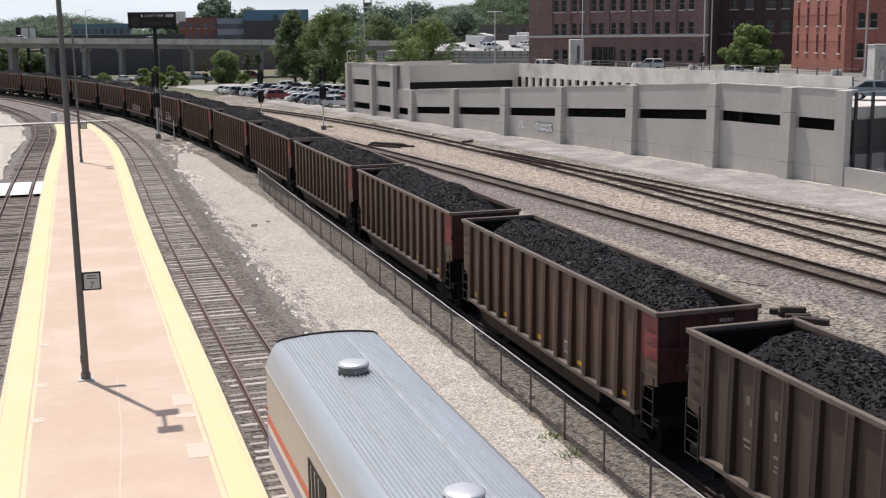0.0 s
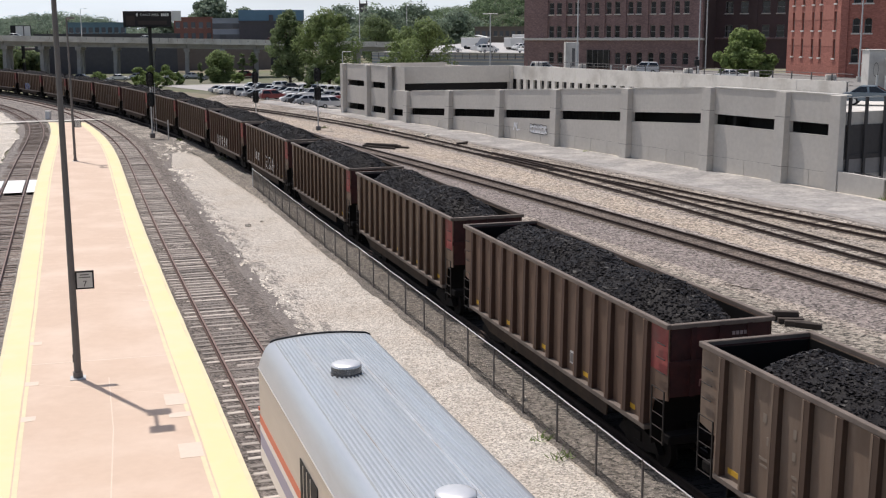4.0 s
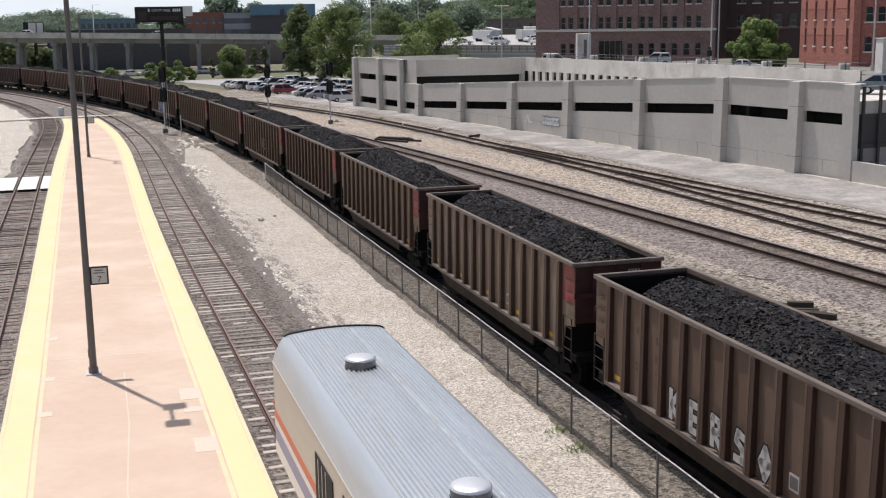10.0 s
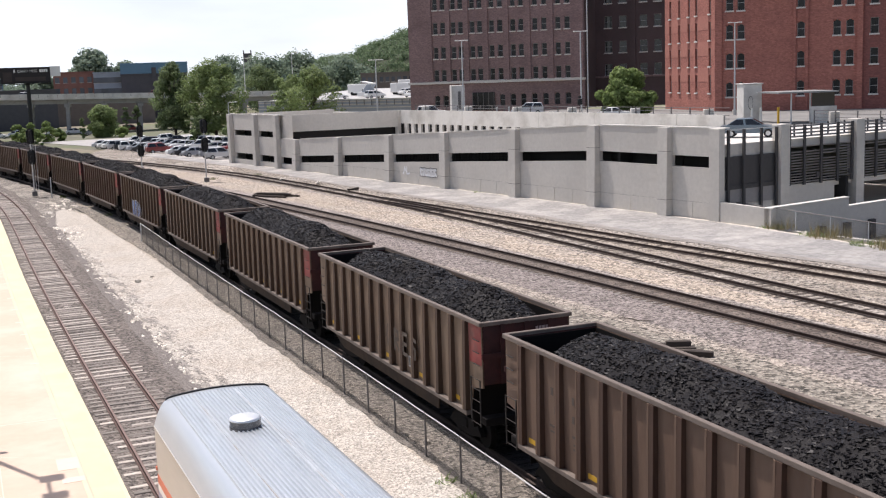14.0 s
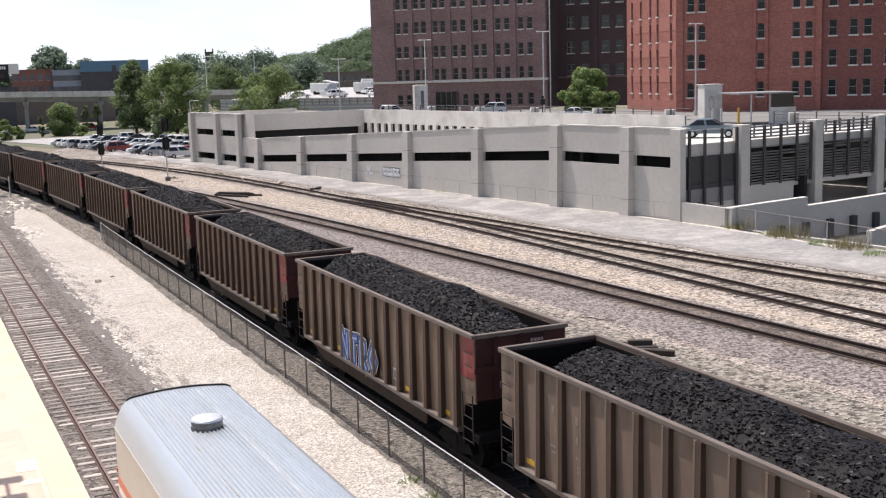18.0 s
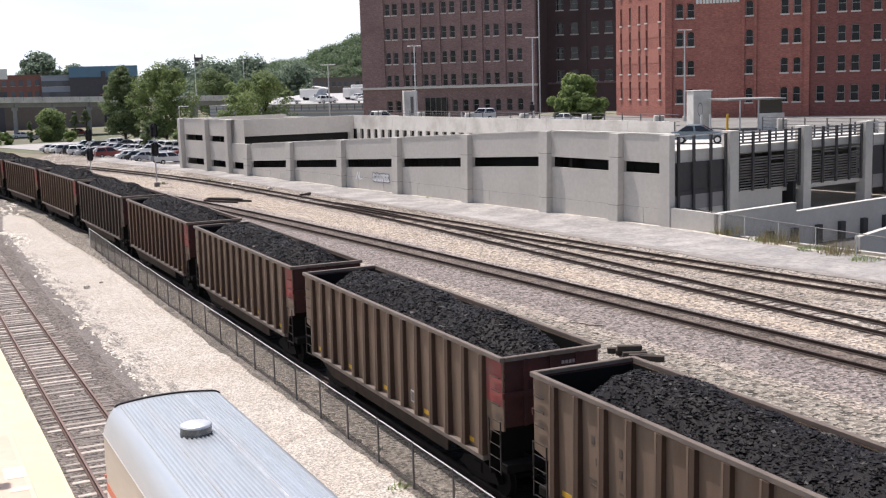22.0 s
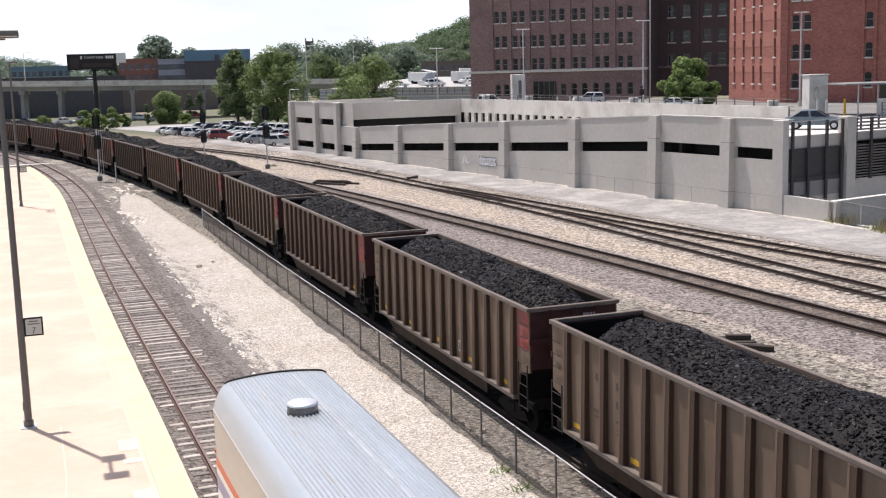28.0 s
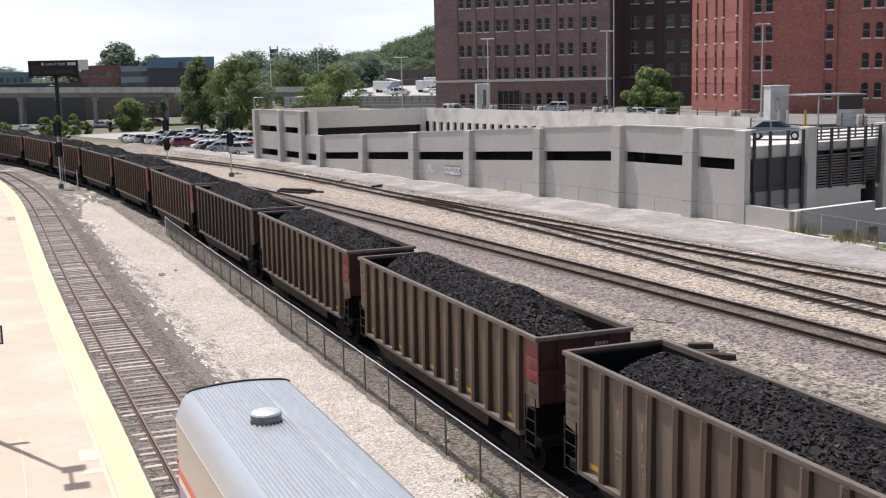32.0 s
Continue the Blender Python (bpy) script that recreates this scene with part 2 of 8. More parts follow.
FOOT_SOIL = surface("fence_foot_soil", (0.18, 0.16, 0.14), 0.95, dark=(0.09, 0.078, 0.066), grain=1.4, amount=0.7, lumps=0.045, contrast=(0.4, 1.6), bump=0.8, stain=(0.33, 0.29, 0.24), stain_scale=0.9, stain_amount=0.5)
THIRD_SIDE = surface("pinkish_ballast", (0.262, 0.225, 0.205), 0.95, dark=(0.17, 0.142, 0.127), grain=1.0, amount=0.6, lumps=0.11, contrast=(0.25, 1.8), bump=0.9, stain=(0.20, 0.175, 0.16), stain_scale=0.4, stain_amount=0.5, edges=(((0.325, 0.28, 0.235), 0.3), ((0.21, 0.18, 0.165), 0.1)))
SPILL = surface("mixed_grey_gravel", (0.355, 0.325, 0.29), 0.95, dark=(0.22, 0.195, 0.17), grain=1.4, amount=0.7, lumps=0.06, contrast=(0.4, 1.6), bump=0.7)
CLOD = surface("dark_clod", (0.25, 0.22, 0.195), 0.95, dark=(0.12, 0.105, 0.09), grain=5, amount=0.7)
COAL_SOIL = surface("coal_dust_ground", (0.014, 0.012, 0.012), 0.95, grain=3, amount=0.5, lumps=0.09, bump=0.8)
EARTH = surface("dry_earth", (0.27, 0.23, 0.17), 0.95, dark=(0.12, 0.11, 0.07), grain=0.4, amount=0.6, stain=(0.12, 0.15, 0.06), stain_scale=0.03, stain_amount=0.8)
LAWN = surface("worn_lawn", (0.19, 0.18, 0.135), 0.95, dark=(0.11, 0.115, 0.07), grain=0.5, amount=0.8, stain=(0.12, 0.155, 0.06), stain_scale=0.06, stain_amount=0.9)
# dark green-brown puts the shade of the gaps between crowns into the soil
FOREST_FLOOR = surface("shaded_forest_floor", (0.045, 0.058, 0.028), 0.95, grain=0.3, amount=0.6)
GRASS = surface("mown_grass", (0.11, 0.15, 0.045), 0.95, dark=(0.06, 0.09, 0.025), grain=2.0, amount=0.6, stain=(0.20, 0.19, 0.09), stain_scale=0.1, stain_amount=0.5)
PLATFORM = surface("pink_platform_concrete", (0.62, 0.475, 0.365), 0.85, dark=(0.54, 0.405, 0.305), grain=2.5, amount=0.5, stain=(0.70, 0.565, 0.455), stain_scale=0.3, stain_amount=0.8, bump=0.08, bump_scale=40)
PLATFORM_PATCH = surface("pale_patch_concrete", (0.735, 0.60, 0.49), 0.85, grain=4, amount=0.2)
YELLOW = surface("worn_yellow_paint", (0.77, 0.64, 0.34), 0.7, dark=(0.73, 0.63, 0.40), grain=1.2, amount=0.7, stain=(0.74, 0.66, 0.46), stain_scale=0.5, stain_amount=0.55)
YELLOW_EDGE = surface("pale_platform_edge", (0.74, 0.65, 0.42), 0.75, grain=2, amount=0.25)
RAIL_DARK = surface("dark_rusty_rail", (0.052, 0.034, 0.027), 0.65, metal=0.2, grain=8, amount=0.5)
TIE_BLACK = surface("coal_blackened_tie", (0.022, 0.018, 0.016), 0.9, grain=4, amount=0.6)
TIE_BROWN = surface("brown_old_tie", (0.27, 0.215, 0.18), 0.9, dark=(0.12, 0.095, 0.08), grain=5, amount=0.8, stretch=(0.4, 3, 3), vary=0.4, bump=0.3, bump_scale=20)
RAIL = surface("rusty_rail", (0.125, 0.072, 0.056), 0.65, metal=0.1, grain=8, amount=0.5)
RAIL_TOP = surface("worn_rail_head", (0.27, 0.175, 0.14), 0.45, metal=0.45, grain=8, amount=0.4)
TIE = surface("weathered_tie", (0.50, 0.45, 0.395), 0.9, dark=(0.13, 0.105, 0.09), grain=3.5, amount=0.8, stretch=(0.4, 3, 3), vary=0.5, bump=0.3, bump_scale=20)
TIE_DARK = surface("creosoted_tie", (0.18, 0.14, 0.112), 0.9, dark=(0.05, 0.04, 0.035), grain=4, amount=0.8, vary=0.3)
TIE_OLD = surface("old_dark_tie", (0.085, 0.066, 0.053), 0.9, dark=(0.035, 0.028, 0.024), grain=4, amount=0.8, vary=0.35)
TIMBER = surface("old_timber", (0.075, 0.06, 0.05), 0.9, grain=6, amount=0.7, stretch=(0.3, 3, 3), vary=0.3)
POLE = surface("grey_pole_paint", (0.16, 0.15, 0.145), 0.55, metal=0.2, grain=4, amount=0.25)
GALV = surface("galvanised_steel", (0.62, 0.62, 0.61), 0.5, metal=0.3, grain=9, amount=0.3)
WIRE = surface("chain_link_wire", (0.24, 0.225, 0.205), 0.6, metal=0.3, grain=9, amount=0.3)
BLACK = surface("black_metal", (0.018, 0.018, 0.018), 0.6, grain=5, amount=0.4)
DARK_STEEL = surface("grimy_dark_steel", (0.013, 0.011, 0.010), 0.85, grain=3, amount=0.5, spec=0.15)
LOUVRE = surface("grey_louvre", (0.29, 0.275, 0.27), 0.6, grain=3, amount=0.3)
SCREEN = surface("grey_screen_mesh", (0.075, 0.07, 0.07), 0.8, grain=3, amount=0.4)
BALLAST_GREY = surface("dark_grey_ballast", (0.178, 0.153, 0.135), 0.95, dark=(0.085, 0.072, 0.063), grain=1.2, amount=0.5, lumps=0.085, bump=0.9, contrast=(0.35, 1.8), stain=(0.23, 0.20, 0.17), stain_scale=0.3, stain_amount=0.35)
WHITE = surface("white_paint", (0.78, 0.77, 0.74), 0.6, grain=6, amount=0.12)
SIGN_FACE = surface("sign_face", (0.60, 0.60, 0.57), 0.5, grain=6, amount=0.12)
COACH_ROOF = surface("bare_metal_roof", (0.60, 0.645, 0.69), 0.34, metal=0.55, dark=(0.40, 0.40, 0.39), grain=1.6, amount=0.5, stretch=(0.2, 2.5, 1), stain=(0.50, 0.46, 0.42), stain_scale=0.8, stain_amount=0.35)
COACH_SIDE = surface("brushed_steel_side", (0.50, 0.475, 0.43), 0.42, metal=0.35, grain=3, amount=0.2, stretch=(0.3, 1, 2))
COACH_RED = surface("coach_red", (0.62, 0.15, 0.075), 0.5, grain=3, amount=0.2)
COACH_WHITE = surface("coach_white", (0.74, 0.70, 0.68), 0.5, grain=3, amount=0.15)
COACH_BLUE = surface("coach_blue", (0.28, 0.27, 0.40), 0.5, grain=3, amount=0.2)
COACH_SEAM = surface("dull_roof_seam", (0.56, 0.585, 0.61), 0.5, metal=0.4, grain=2, amount=0.6, stain=(0.40, 0.33, 0.26), stain_scale=1.2, stain_amount=0.7)
CHROME = surface("polished_vent", (0.80, 0.80, 0.80), 0.38, metal=0.7, grain=4, amount=0.15)
CANOPY = surface("dull_canopy_metal", (0.30, 0.30, 0.29), 0.6, metal=0.2, grain=2, amount=0.3)
GLASS = glassy("dark_glass", (0.012, 0.014, 0.016))
FRAME = surface("pale_window_frame", (0.30, 0.30, 0.29), 0.7, grain=4, amount=0.2)
WINDOW = surface("old_window_glass", (0.034, 0.037, 0.041), 0.12, dark=(0.006, 0.006, 0.007), grain=1.3, amount=1.0, spec=0.32, vary=0.6)
# near-black paint stands in for the shade inside slots, openings and the coach door
SLOT = surface("painted_dark_interior", (0.022, 0.021, 0.02), 0.9, grain=1)
BRICK_DARK = surface("dark_brown_brick", (0.325, 0.217, 0.206), 0.9, dark=(0.195, 0.128, 0.125), grain=2.6, amount=0.9, stain=(0.19, 0.124, 0.120), stain_scale=0.2, stain_amount=0.7, lumps=0.3, contrast=(0.82, 1.16), stretch=(1, 1, 2.2))
# the warehouse brick again, darkened for the walls that lie in shade
BRICK_SHADE = surface("shaded_brown_brick", (0.12, 0.081, 0.080), 0.9, grain=2.2, amount=0.4, stain=(0.05, 0.036, 0.035), stain_scale=0.12, stain_amount=0.5)
BRICK_RED = surface("red_brick", (0.46, 0.188, 0.145), 0.9, dark=(0.28, 0.108, 0.085), grain=2.6, amount=0.9, stain=(0.29, 0.118, 0.094), stain_scale=0.22, stain_amount=0.7, lumps=0.3, contrast=(0.82, 1.16), stretch=(1, 1, 2.2))
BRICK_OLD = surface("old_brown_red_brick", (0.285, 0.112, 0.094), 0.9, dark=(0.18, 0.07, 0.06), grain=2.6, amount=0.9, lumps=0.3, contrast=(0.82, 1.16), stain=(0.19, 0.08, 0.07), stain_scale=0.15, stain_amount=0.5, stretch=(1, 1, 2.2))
BRICK_PALE = surface("pale_red_brick_band", (0.47, 0.20, 0.155), 0.9, grain=2.2, amount=0.5)
STONE = surface("stone_sill", (0.66, 0.62, 0.57), 0.85, grain=5, amount=0.25)
BARK = surface("bark", (0.085, 0.065, 0.048), 0.95, grain=4, amount=0.7, stretch=(2, 2, 0.4))
LEAF = foliage("maple_leaves", (0.26, 0.325, 0.135), (0.13, 0.18, 0.07))
LEAF_DARK = foliage("dark_leaves", (0.21, 0.265, 0.125), (0.11, 0.15, 0.07))
LEAF_FAR = foliage("far_hill_trees", (0.165, 0.225, 0.125), (0.10, 0.145, 0.078))
# paler, cooler green: the haze of distance is mixed into the leaf colour
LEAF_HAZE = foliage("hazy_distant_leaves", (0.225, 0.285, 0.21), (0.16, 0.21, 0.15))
DRY_GRASS = foliage("dry_grass", (0.34, 0.29, 0.16), (0.20, 0.17, 0.09))
LEAF_BRIGHT = foliage("bright_young_leaves", (0.26, 0.33, 0.12), (0.14, 0.20, 0.065))
COAL = surface("coal", (0.0128, 0.0109, 0.0114), 0.55, dark=(0.0075, 0.0064, 0.0063), grain=9.0, amount=0.9, spec=0.14, bump=0.5, bump_scale=27)
COAL_LUMP = surface("coal_lump", (0.0120, 0.0102, 0.0107), 0.5, grain=6.0, amount=0.5, spec=0.2)
_n, _l = COAL_LUMP.node_tree.nodes, COAL_LUMP.node_tree.links          # a random tint on each lump paints its uneven catch of light
_b, _g, _r, _m = _n["Principled BSDF"], _n.new("ShaderNodeNewGeometry"), _n.new("ShaderNodeMapRange"), _n.new("ShaderNodeMix")
_r.inputs[3].default_value, _r.inputs[4].default_value = 0.55, 1.75
_m.data_type, _m.blend_type = "RGBA", "MULTIPLY"
_m.inputs[0].default_value = 1.0
_l.new(_g.outputs["Random Per Island"], _r.inputs[0])
_l.new(_b.inputs["Base Color"].links[0].from_socket, _m.inputs[6])
_l.new(_r.outputs[0], _m.inputs[7])
_l.new(_m.outputs[2], _b.inputs["Base Color"])


# ---- building tools ----
class Shape:
    """Collects the corners and faces of one mesh."""

    def __init__(self):
        self.v, self.f, self.across = [], [], None

    def add(self, pts, faces):
        k = len(self.v)
        self.v.extend(tuple(p) for p in pts)
        self.f.extend(tuple(i + k for i in fc) for fc in faces)
        return self

    def hexa(self, p):
        """Eight corners: the lower ring, then the upper ring, both anticlockwise from above."""
        return self.add(p, [(3, 2, 1, 0), (4, 5, 6, 7), (0, 1, 5, 4), (1, 2, 6, 5), (2, 3, 7, 6), (3, 0, 4, 7)])

    def box(self, x0, x1, y0, y1, z0, z1, m=None, bevel=0.0):
        if bevel:
            cx, cy, cz, hx, hy, hz = (x0 + x1) / 2, (y0 + y1) / 2, (z0 + z1) / 2, abs(x1 - x0) / 2, abs(y1 - y0) / 2, abs(z1 - z0) / 2
            pts, idx = [], {}
            for sx in (-1, 1):
                for sy in (-1, 1):
                    for sz in (-1, 1):
                        for ax in range(3):
                            idx[sx, sy, sz, ax] = len(pts)
                            q = [hx - bevel, hy - bevel, hz - bevel]
                            q[ax] = (hx, hy, hz)[ax]
                            pts.append((cx + sx * q[0], cy + sy * q[1], cz + sz * q[2]))
            fs = []
            for ax in range(3):
                b, c = (ax + 1) % 3, (ax + 2) % 3
                for s in (-1, 1):
                    ring = []
                    for sb, sc in ((-1, -1), (1, -1), (1, 1), (-1, 1)):
                        sg = [0, 0, 0]
                        sg[ax], sg[b], sg[c] = s, sb, sc
                        ring.append(idx[(*sg, ax)])
                    fs.append(ring if s > 0 else ring[::-1])
                for sb in (-1, 1):
                    for sc in (-1, 1):
                        q = []
                        for s in (-1, 1):
                            sg = [0, 0, 0]
                            sg[ax], sg[b], sg[c] = s, sb, sc
                            q.append((idx[(*sg, b)], idx[(*sg, c)]))
                        ring = [q[0][0], q[1][0], q[1][1], q[0][1]]
                        fs.append(ring if sb * sc > 0 else ring[::-1])
            for sx in (-1, 1):
                for sy in (-1, 1):
                    for sz in (-1, 1):
                        ring = [idx[sx, sy, sz, a] for a in range(3)]
                        fs.append(ring if sx * sy * sz > 0 else ring[::-1])
        else:
            pts = [(x0, y0, z0), (x1, y0, z0), (x1, y1, z0), (x0, y1, z0), (x0, y0, z1), (x1, y0, z1), (x1, y1, z1), (x0, y1, z1)]
            fs = [(3, 2, 1, 0), (4, 5, 6, 7), (0, 1, 5, 4), (1, 2, 6, 5), (2, 3, 7, 6), (3, 0, 4, 7)]
        if m is not None:
            pts = [m @ Vector(p) for p in pts]
        return self.add(pts, fs)

    def tube(self, a, b, r, n=8, r2=None, caps=True):
        a, b = Vector(a), Vector(b)
        r2 = r if r2 is None else r2
        w = (b - a).normalized()
        s = w.orthogonal().normalized()
        t = w.cross(s)
        pts = []
        for c, rr in ((a, r), (b, r2)):
            pts += [c + (s * math.cos(2 * math.pi * i / n) + t * math.sin(2 * math.pi * i / n)) * rr for i in range(n)]
        fs = [(i, (i + 1) % n, n + (i + 1) % n, n + i) for i in range(n)]
        if caps:
            fs += [tuple(range(n))[::-1], tuple(range(n, 2 * n))]
        return self.add(pts, fs)

    def prism(self, ring, way):
        """A flat ring of points pushed along way."""
        n, way = len(ring), Vector(way)
        pts = [Vector(p) for p in ring] + [Vector(p) + way for p in ring]
        return self.add(pts, [tuple(range(n))[::-1], tuple(range(n, 2 * n))] + [(i, (i + 1) % n, n + (i + 1) % n, n + i) for i in range(n)])

    def sweep(self, rings, closed=True, caps=True):
        """Joins rings of equally many points."""
        n = len(rings[0])
        pts = [p for r in rings for p in r]
        fs = []
        for k in range(len(rings) - 1):
            for i in range(n if closed else n - 1):
                j = (i + 1) % n
                fs.append((k * n + i, k * n + j, (k + 1) * n + j, (k + 1) * n + i))
        if caps and closed:
            fs += [tuple(range(n))[::-1], tuple(range((len(rings) - 1) * n, len(rings) * n))]
        return self.add(pts, fs)

    def mesh(self, name, material, smooth=False):
        me = bpy.data.meshes.new(name)
        me.from_pydata(self.v, [], self.f)
        if self.across and len(self.across) == len(self.v):
            me.attributes.new("across", "FLOAT", "POINT").data.foreach_set("value", self.across)
        if material:
            me.materials.append(material)
        if smooth:
            me.shade_smooth()
        me.update()
        return me


def part(name, shape, material, parent, label="", smooth=False, m=None):
    """Links a shape as one mesh under a thing or a part."""
    me = shape.mesh(name, material, smooth) if isinstance(shape, Shape) else shape
    ob = new(name, me)
    ob.parent = parent
    if m is not None:
        ob.matrix_basis = m
    return tagged(ob, label)


def thing(name, label, category, group="", kind="", m=None):
    ob = new(name)
    ob.empty_display_size = 0.3
    if m is not None:
        ob.matrix_basis = m
    return tagged(ob, label, category, group, kind)


def solid(name, shape, material, label, category, group="", kind="", m=None, smooth=False):
    ob = new(name, shape.mesh(name, material, smooth))
    if m is not None:
        ob.matrix_basis = m
    return tagged(ob, label, category, group, kind)


class Curve:
    """A smooth plan curve through a few points, by arc length."""

    def __init__(self, pts, step=0.5):
        p = np.array(pts, float)
        d = np.r_[0, np.cumsum(np.linalg.norm(np.diff(p, axis=0), axis=1))]
        # a smoothing pass keeps the bends even
        dense = np.arange(0, d[-1], step)
        xy = np.stack([np.interp(dense, d, p[:, c]) for c in (0, 1)], 1)
        k = int(14 / step)
        for _ in range(3):
            pad = np.concatenate([2 * xy[0] - xy[k:0:-1], xy, 2 * xy[-1] - xy[-2:-k - 2:-1]])
            run = np.cumsum(np.concatenate([np.zeros((1, 2)), pad]), axis=0)
            xy = (run[2 * k + 1:] - run[:-2 * k - 1]) / (2 * k + 1)
        self.xy = xy
        self.s = np.r_[0, np.cumsum(np.linalg.norm(np.diff(xy, axis=0), axis=1))]

    def at(self, s, off=0.0):
        """The plan place at arc length s, off metres to the right of the way along the curve, and the heading."""
        x, y = np.interp(s, self.s, self.xy[:, 0]), np.interp(s, self.s, self.xy[:, 1])
        a, b = max(s - 1.0, self.s[0]), min(s + 1.0, self.s[-1])
        hx, hy = np.interp(b, self.s, self.xy[:, 0]) - np.interp(a, self.s, self.xy[:, 0]), np.interp(b, self.s, self.xy[:, 1]) - np.interp(a, self.s, self.xy[:, 1])
        q = math.hypot(hx, hy)
        hx, hy = hx / q, hy / q
        return x + hy * off, y - hx * off, math.atan2(hy, hx)

    def near(self, x, y):
        return float(self.s[np.argmin((self.xy[:, 0] - x) ** 2 + (self.xy[:, 1] - y) ** 2)])


def ribbon(curve, s0, s1, rows, step=2.0, ragged=0.0, seed=1):
    """A ground strip along a curve. rows: (offset to the right, height) across it; the outer edges wander by ragged metres."""
    rnd = random.Random(seed)
    rings = []
    n = max(2, int((s1 - s0) / step) + 1)
    for i in range(n):
        s = s0 + (s1 - s0) * i / (n - 1)
        ring = []
        for j, (o, z) in enumerate(rows):
            w = rnd.uniform(-ragged, ragged) if j in (0, len(rows) - 1) else 0
            x, y, _ = curve.at(s, o + w)
            ring.append((x, y, z))
        rings.append(ring)
    sh = Shape()
    sh.sweep(rings, closed=False, caps=False)
    sh.f = [f[::-1] for f in sh.f]
    return sh


def stroke(pts, width, z=0.0):
    """A flat pen stroke in the xz plane, for painted marks."""
    sh = Shape()
    for (x0, z0), (x1, z1) in zip(pts, pts[1:]):
        w = Vector((x1 - x0, 0, z1 - z0))
        if w.length < 1e-5:
            continue
        w.normalize()
        q = Vector((-w.z, 0, w.x)) * width / 2
        e = w * width * 0.35
        a, b = Vector((x0, z, z0)) - e, Vector((x1, z, z1)) + e
        sh.add([a + q, a - q, b - q, b + q], [(0, 1, 2, 3)])
    return sh


# ---- plan curves ----
_bend, _x, _y, _h = [], -82.5, 219.5, 37.0
for _ in range(40):
    _h = min(_h + 2.6, 88.0)
    _x, _y = _x - 16 * math.sin(radians(_h)), _y + 16 * math.cos(radians(_h))
    _bend.append((_x, _y))
TRAIN = Curve([(145.0, -415.0), (6.77, 26.05), (1.76, 42.1), (-3.34, 58.5), (-8.68, 74.3), (-14.25, 90.3), (-19.95, 105.25), (-25.95, 119.8), (-31.95, 133.3),
               (-38.5, 147.3), (-47.8, 165.3), (-56.75, 179.5), (-69.8, 201.7), (-82.5, 219.5)] + _bend)


def beside(off, s0, s1, step=16.0):
    return [TRAIN.at(s0 + step * i, off)[:2] for i in range(int((s1 - s0) / step) + 1)]


S_FAR = TRAIN.near(-47.8, 165.3)
PLAT = Curve([(21.0, -50.6), (-3.1, 27.1), (-7.72, 40.5), (-10.93, 50.2), (-15.97, 65.6), (-24.82, 94.0), (-32.85, 119.4)] + beside(-4.1, S_FAR - 4, S_FAR + 420))
LEFT = Curve([(12.0, -52.0), (-10.0, 17.0), (-19.5, 46.6), (-23.6, 59.2), (-34.65, 93.5), (-49.2, 141.6)] + beside(-10.2, S_FAR + 14, S_FAR + 420))
THIRD = Curve([(57.0, -49.0), (21.1, 38.3), (16.8, 49.4), (13.6, 57.8), (9.2, 68.3), (5.2, 78.2), (-7.2, 106.7), (-13.5, 120.0), (-21.0, 135.0), (-31.0, 153.0)] + beside(5.0, S_FAR + 10, S_FAR + 420))
SECOND = Curve([(55.0, -44.0), (24.2, 43.9), (20.9, 53.2), (18.1, 61.2), (15.2, 70.2), (12.5, 79.8), (8.4, 91.0), (2.6, 105.5), (-3.0, 119.8), (-9.0, 133.8), (-18.6, 151.5), (-28.0, 166.7), (-36.0, 179.0)] + beside(11.5, S_FAR + 42, S_FAR + 420))
FIRST = Curve([(3.4, 103.8), (7.3, 95.5), (11.9, 86.0), (17.9, 72.0), (22.6, 60.8), (27.8, 50.3), (36.0, 35.0), (70.0, -30.0)])


def heights(z, share):
    """One height, or heights spaced evenly along the way."""
    return float(np.interp(share, np.linspace(0, 1, len(z)), z)) if isinstance(z, list) else z


def sheet(edge_a, edge_b, za, zb, across=1, step=2.0, ragged=0.0, seed=3):
    """A ground sheet between two plan lines, a on the left of the way along them."""
    rnd = random.Random(seed)

    def even(pts, n):
        p = np.array(pts, float)
        d = np.r_[0, np.cumsum(np.linalg.norm(np.diff(p, axis=0), axis=1))]
        q = np.linspace(0, d[-1], n)
        return np.stack([np.interp(q, d, p[:, c]) for c in (0, 1)], 1), d[-1]
    n = max(2, int(even(edge_a, 2)[1] / step))
    a, b = even(edge_a, n)[0], even(edge_b, n)[0]
    rings = []
    for i in range(n):
        ring = []
        for j in range(across + 1):
            k = j / across
            p = a[i] * (1 - k) + b[i] * k
            w = ragged * (1.8 * noise.noise(Vector((i * step * 0.21, seed * 7.3, j * 3.1))) + 0.9 * noise.noise(Vector((i * step * 1.1, seed * 3.7, j))) + rnd.uniform(-0.25, 0.25)) if j in (0, across) and ragged else 0
            ring.append((p[0] + w, p[1], heights(za, i / (n - 1)) * (1 - k) + heights(zb, i / (n - 1)) * k))
        rings.append(ring)
    sh = Shape().sweep(rings, closed=False, caps=False)
    sh.f = [f[::-1] for f in sh.f]
    sh.across = [j / across for _ in range(n) for j in range(across + 1)]
    return sh


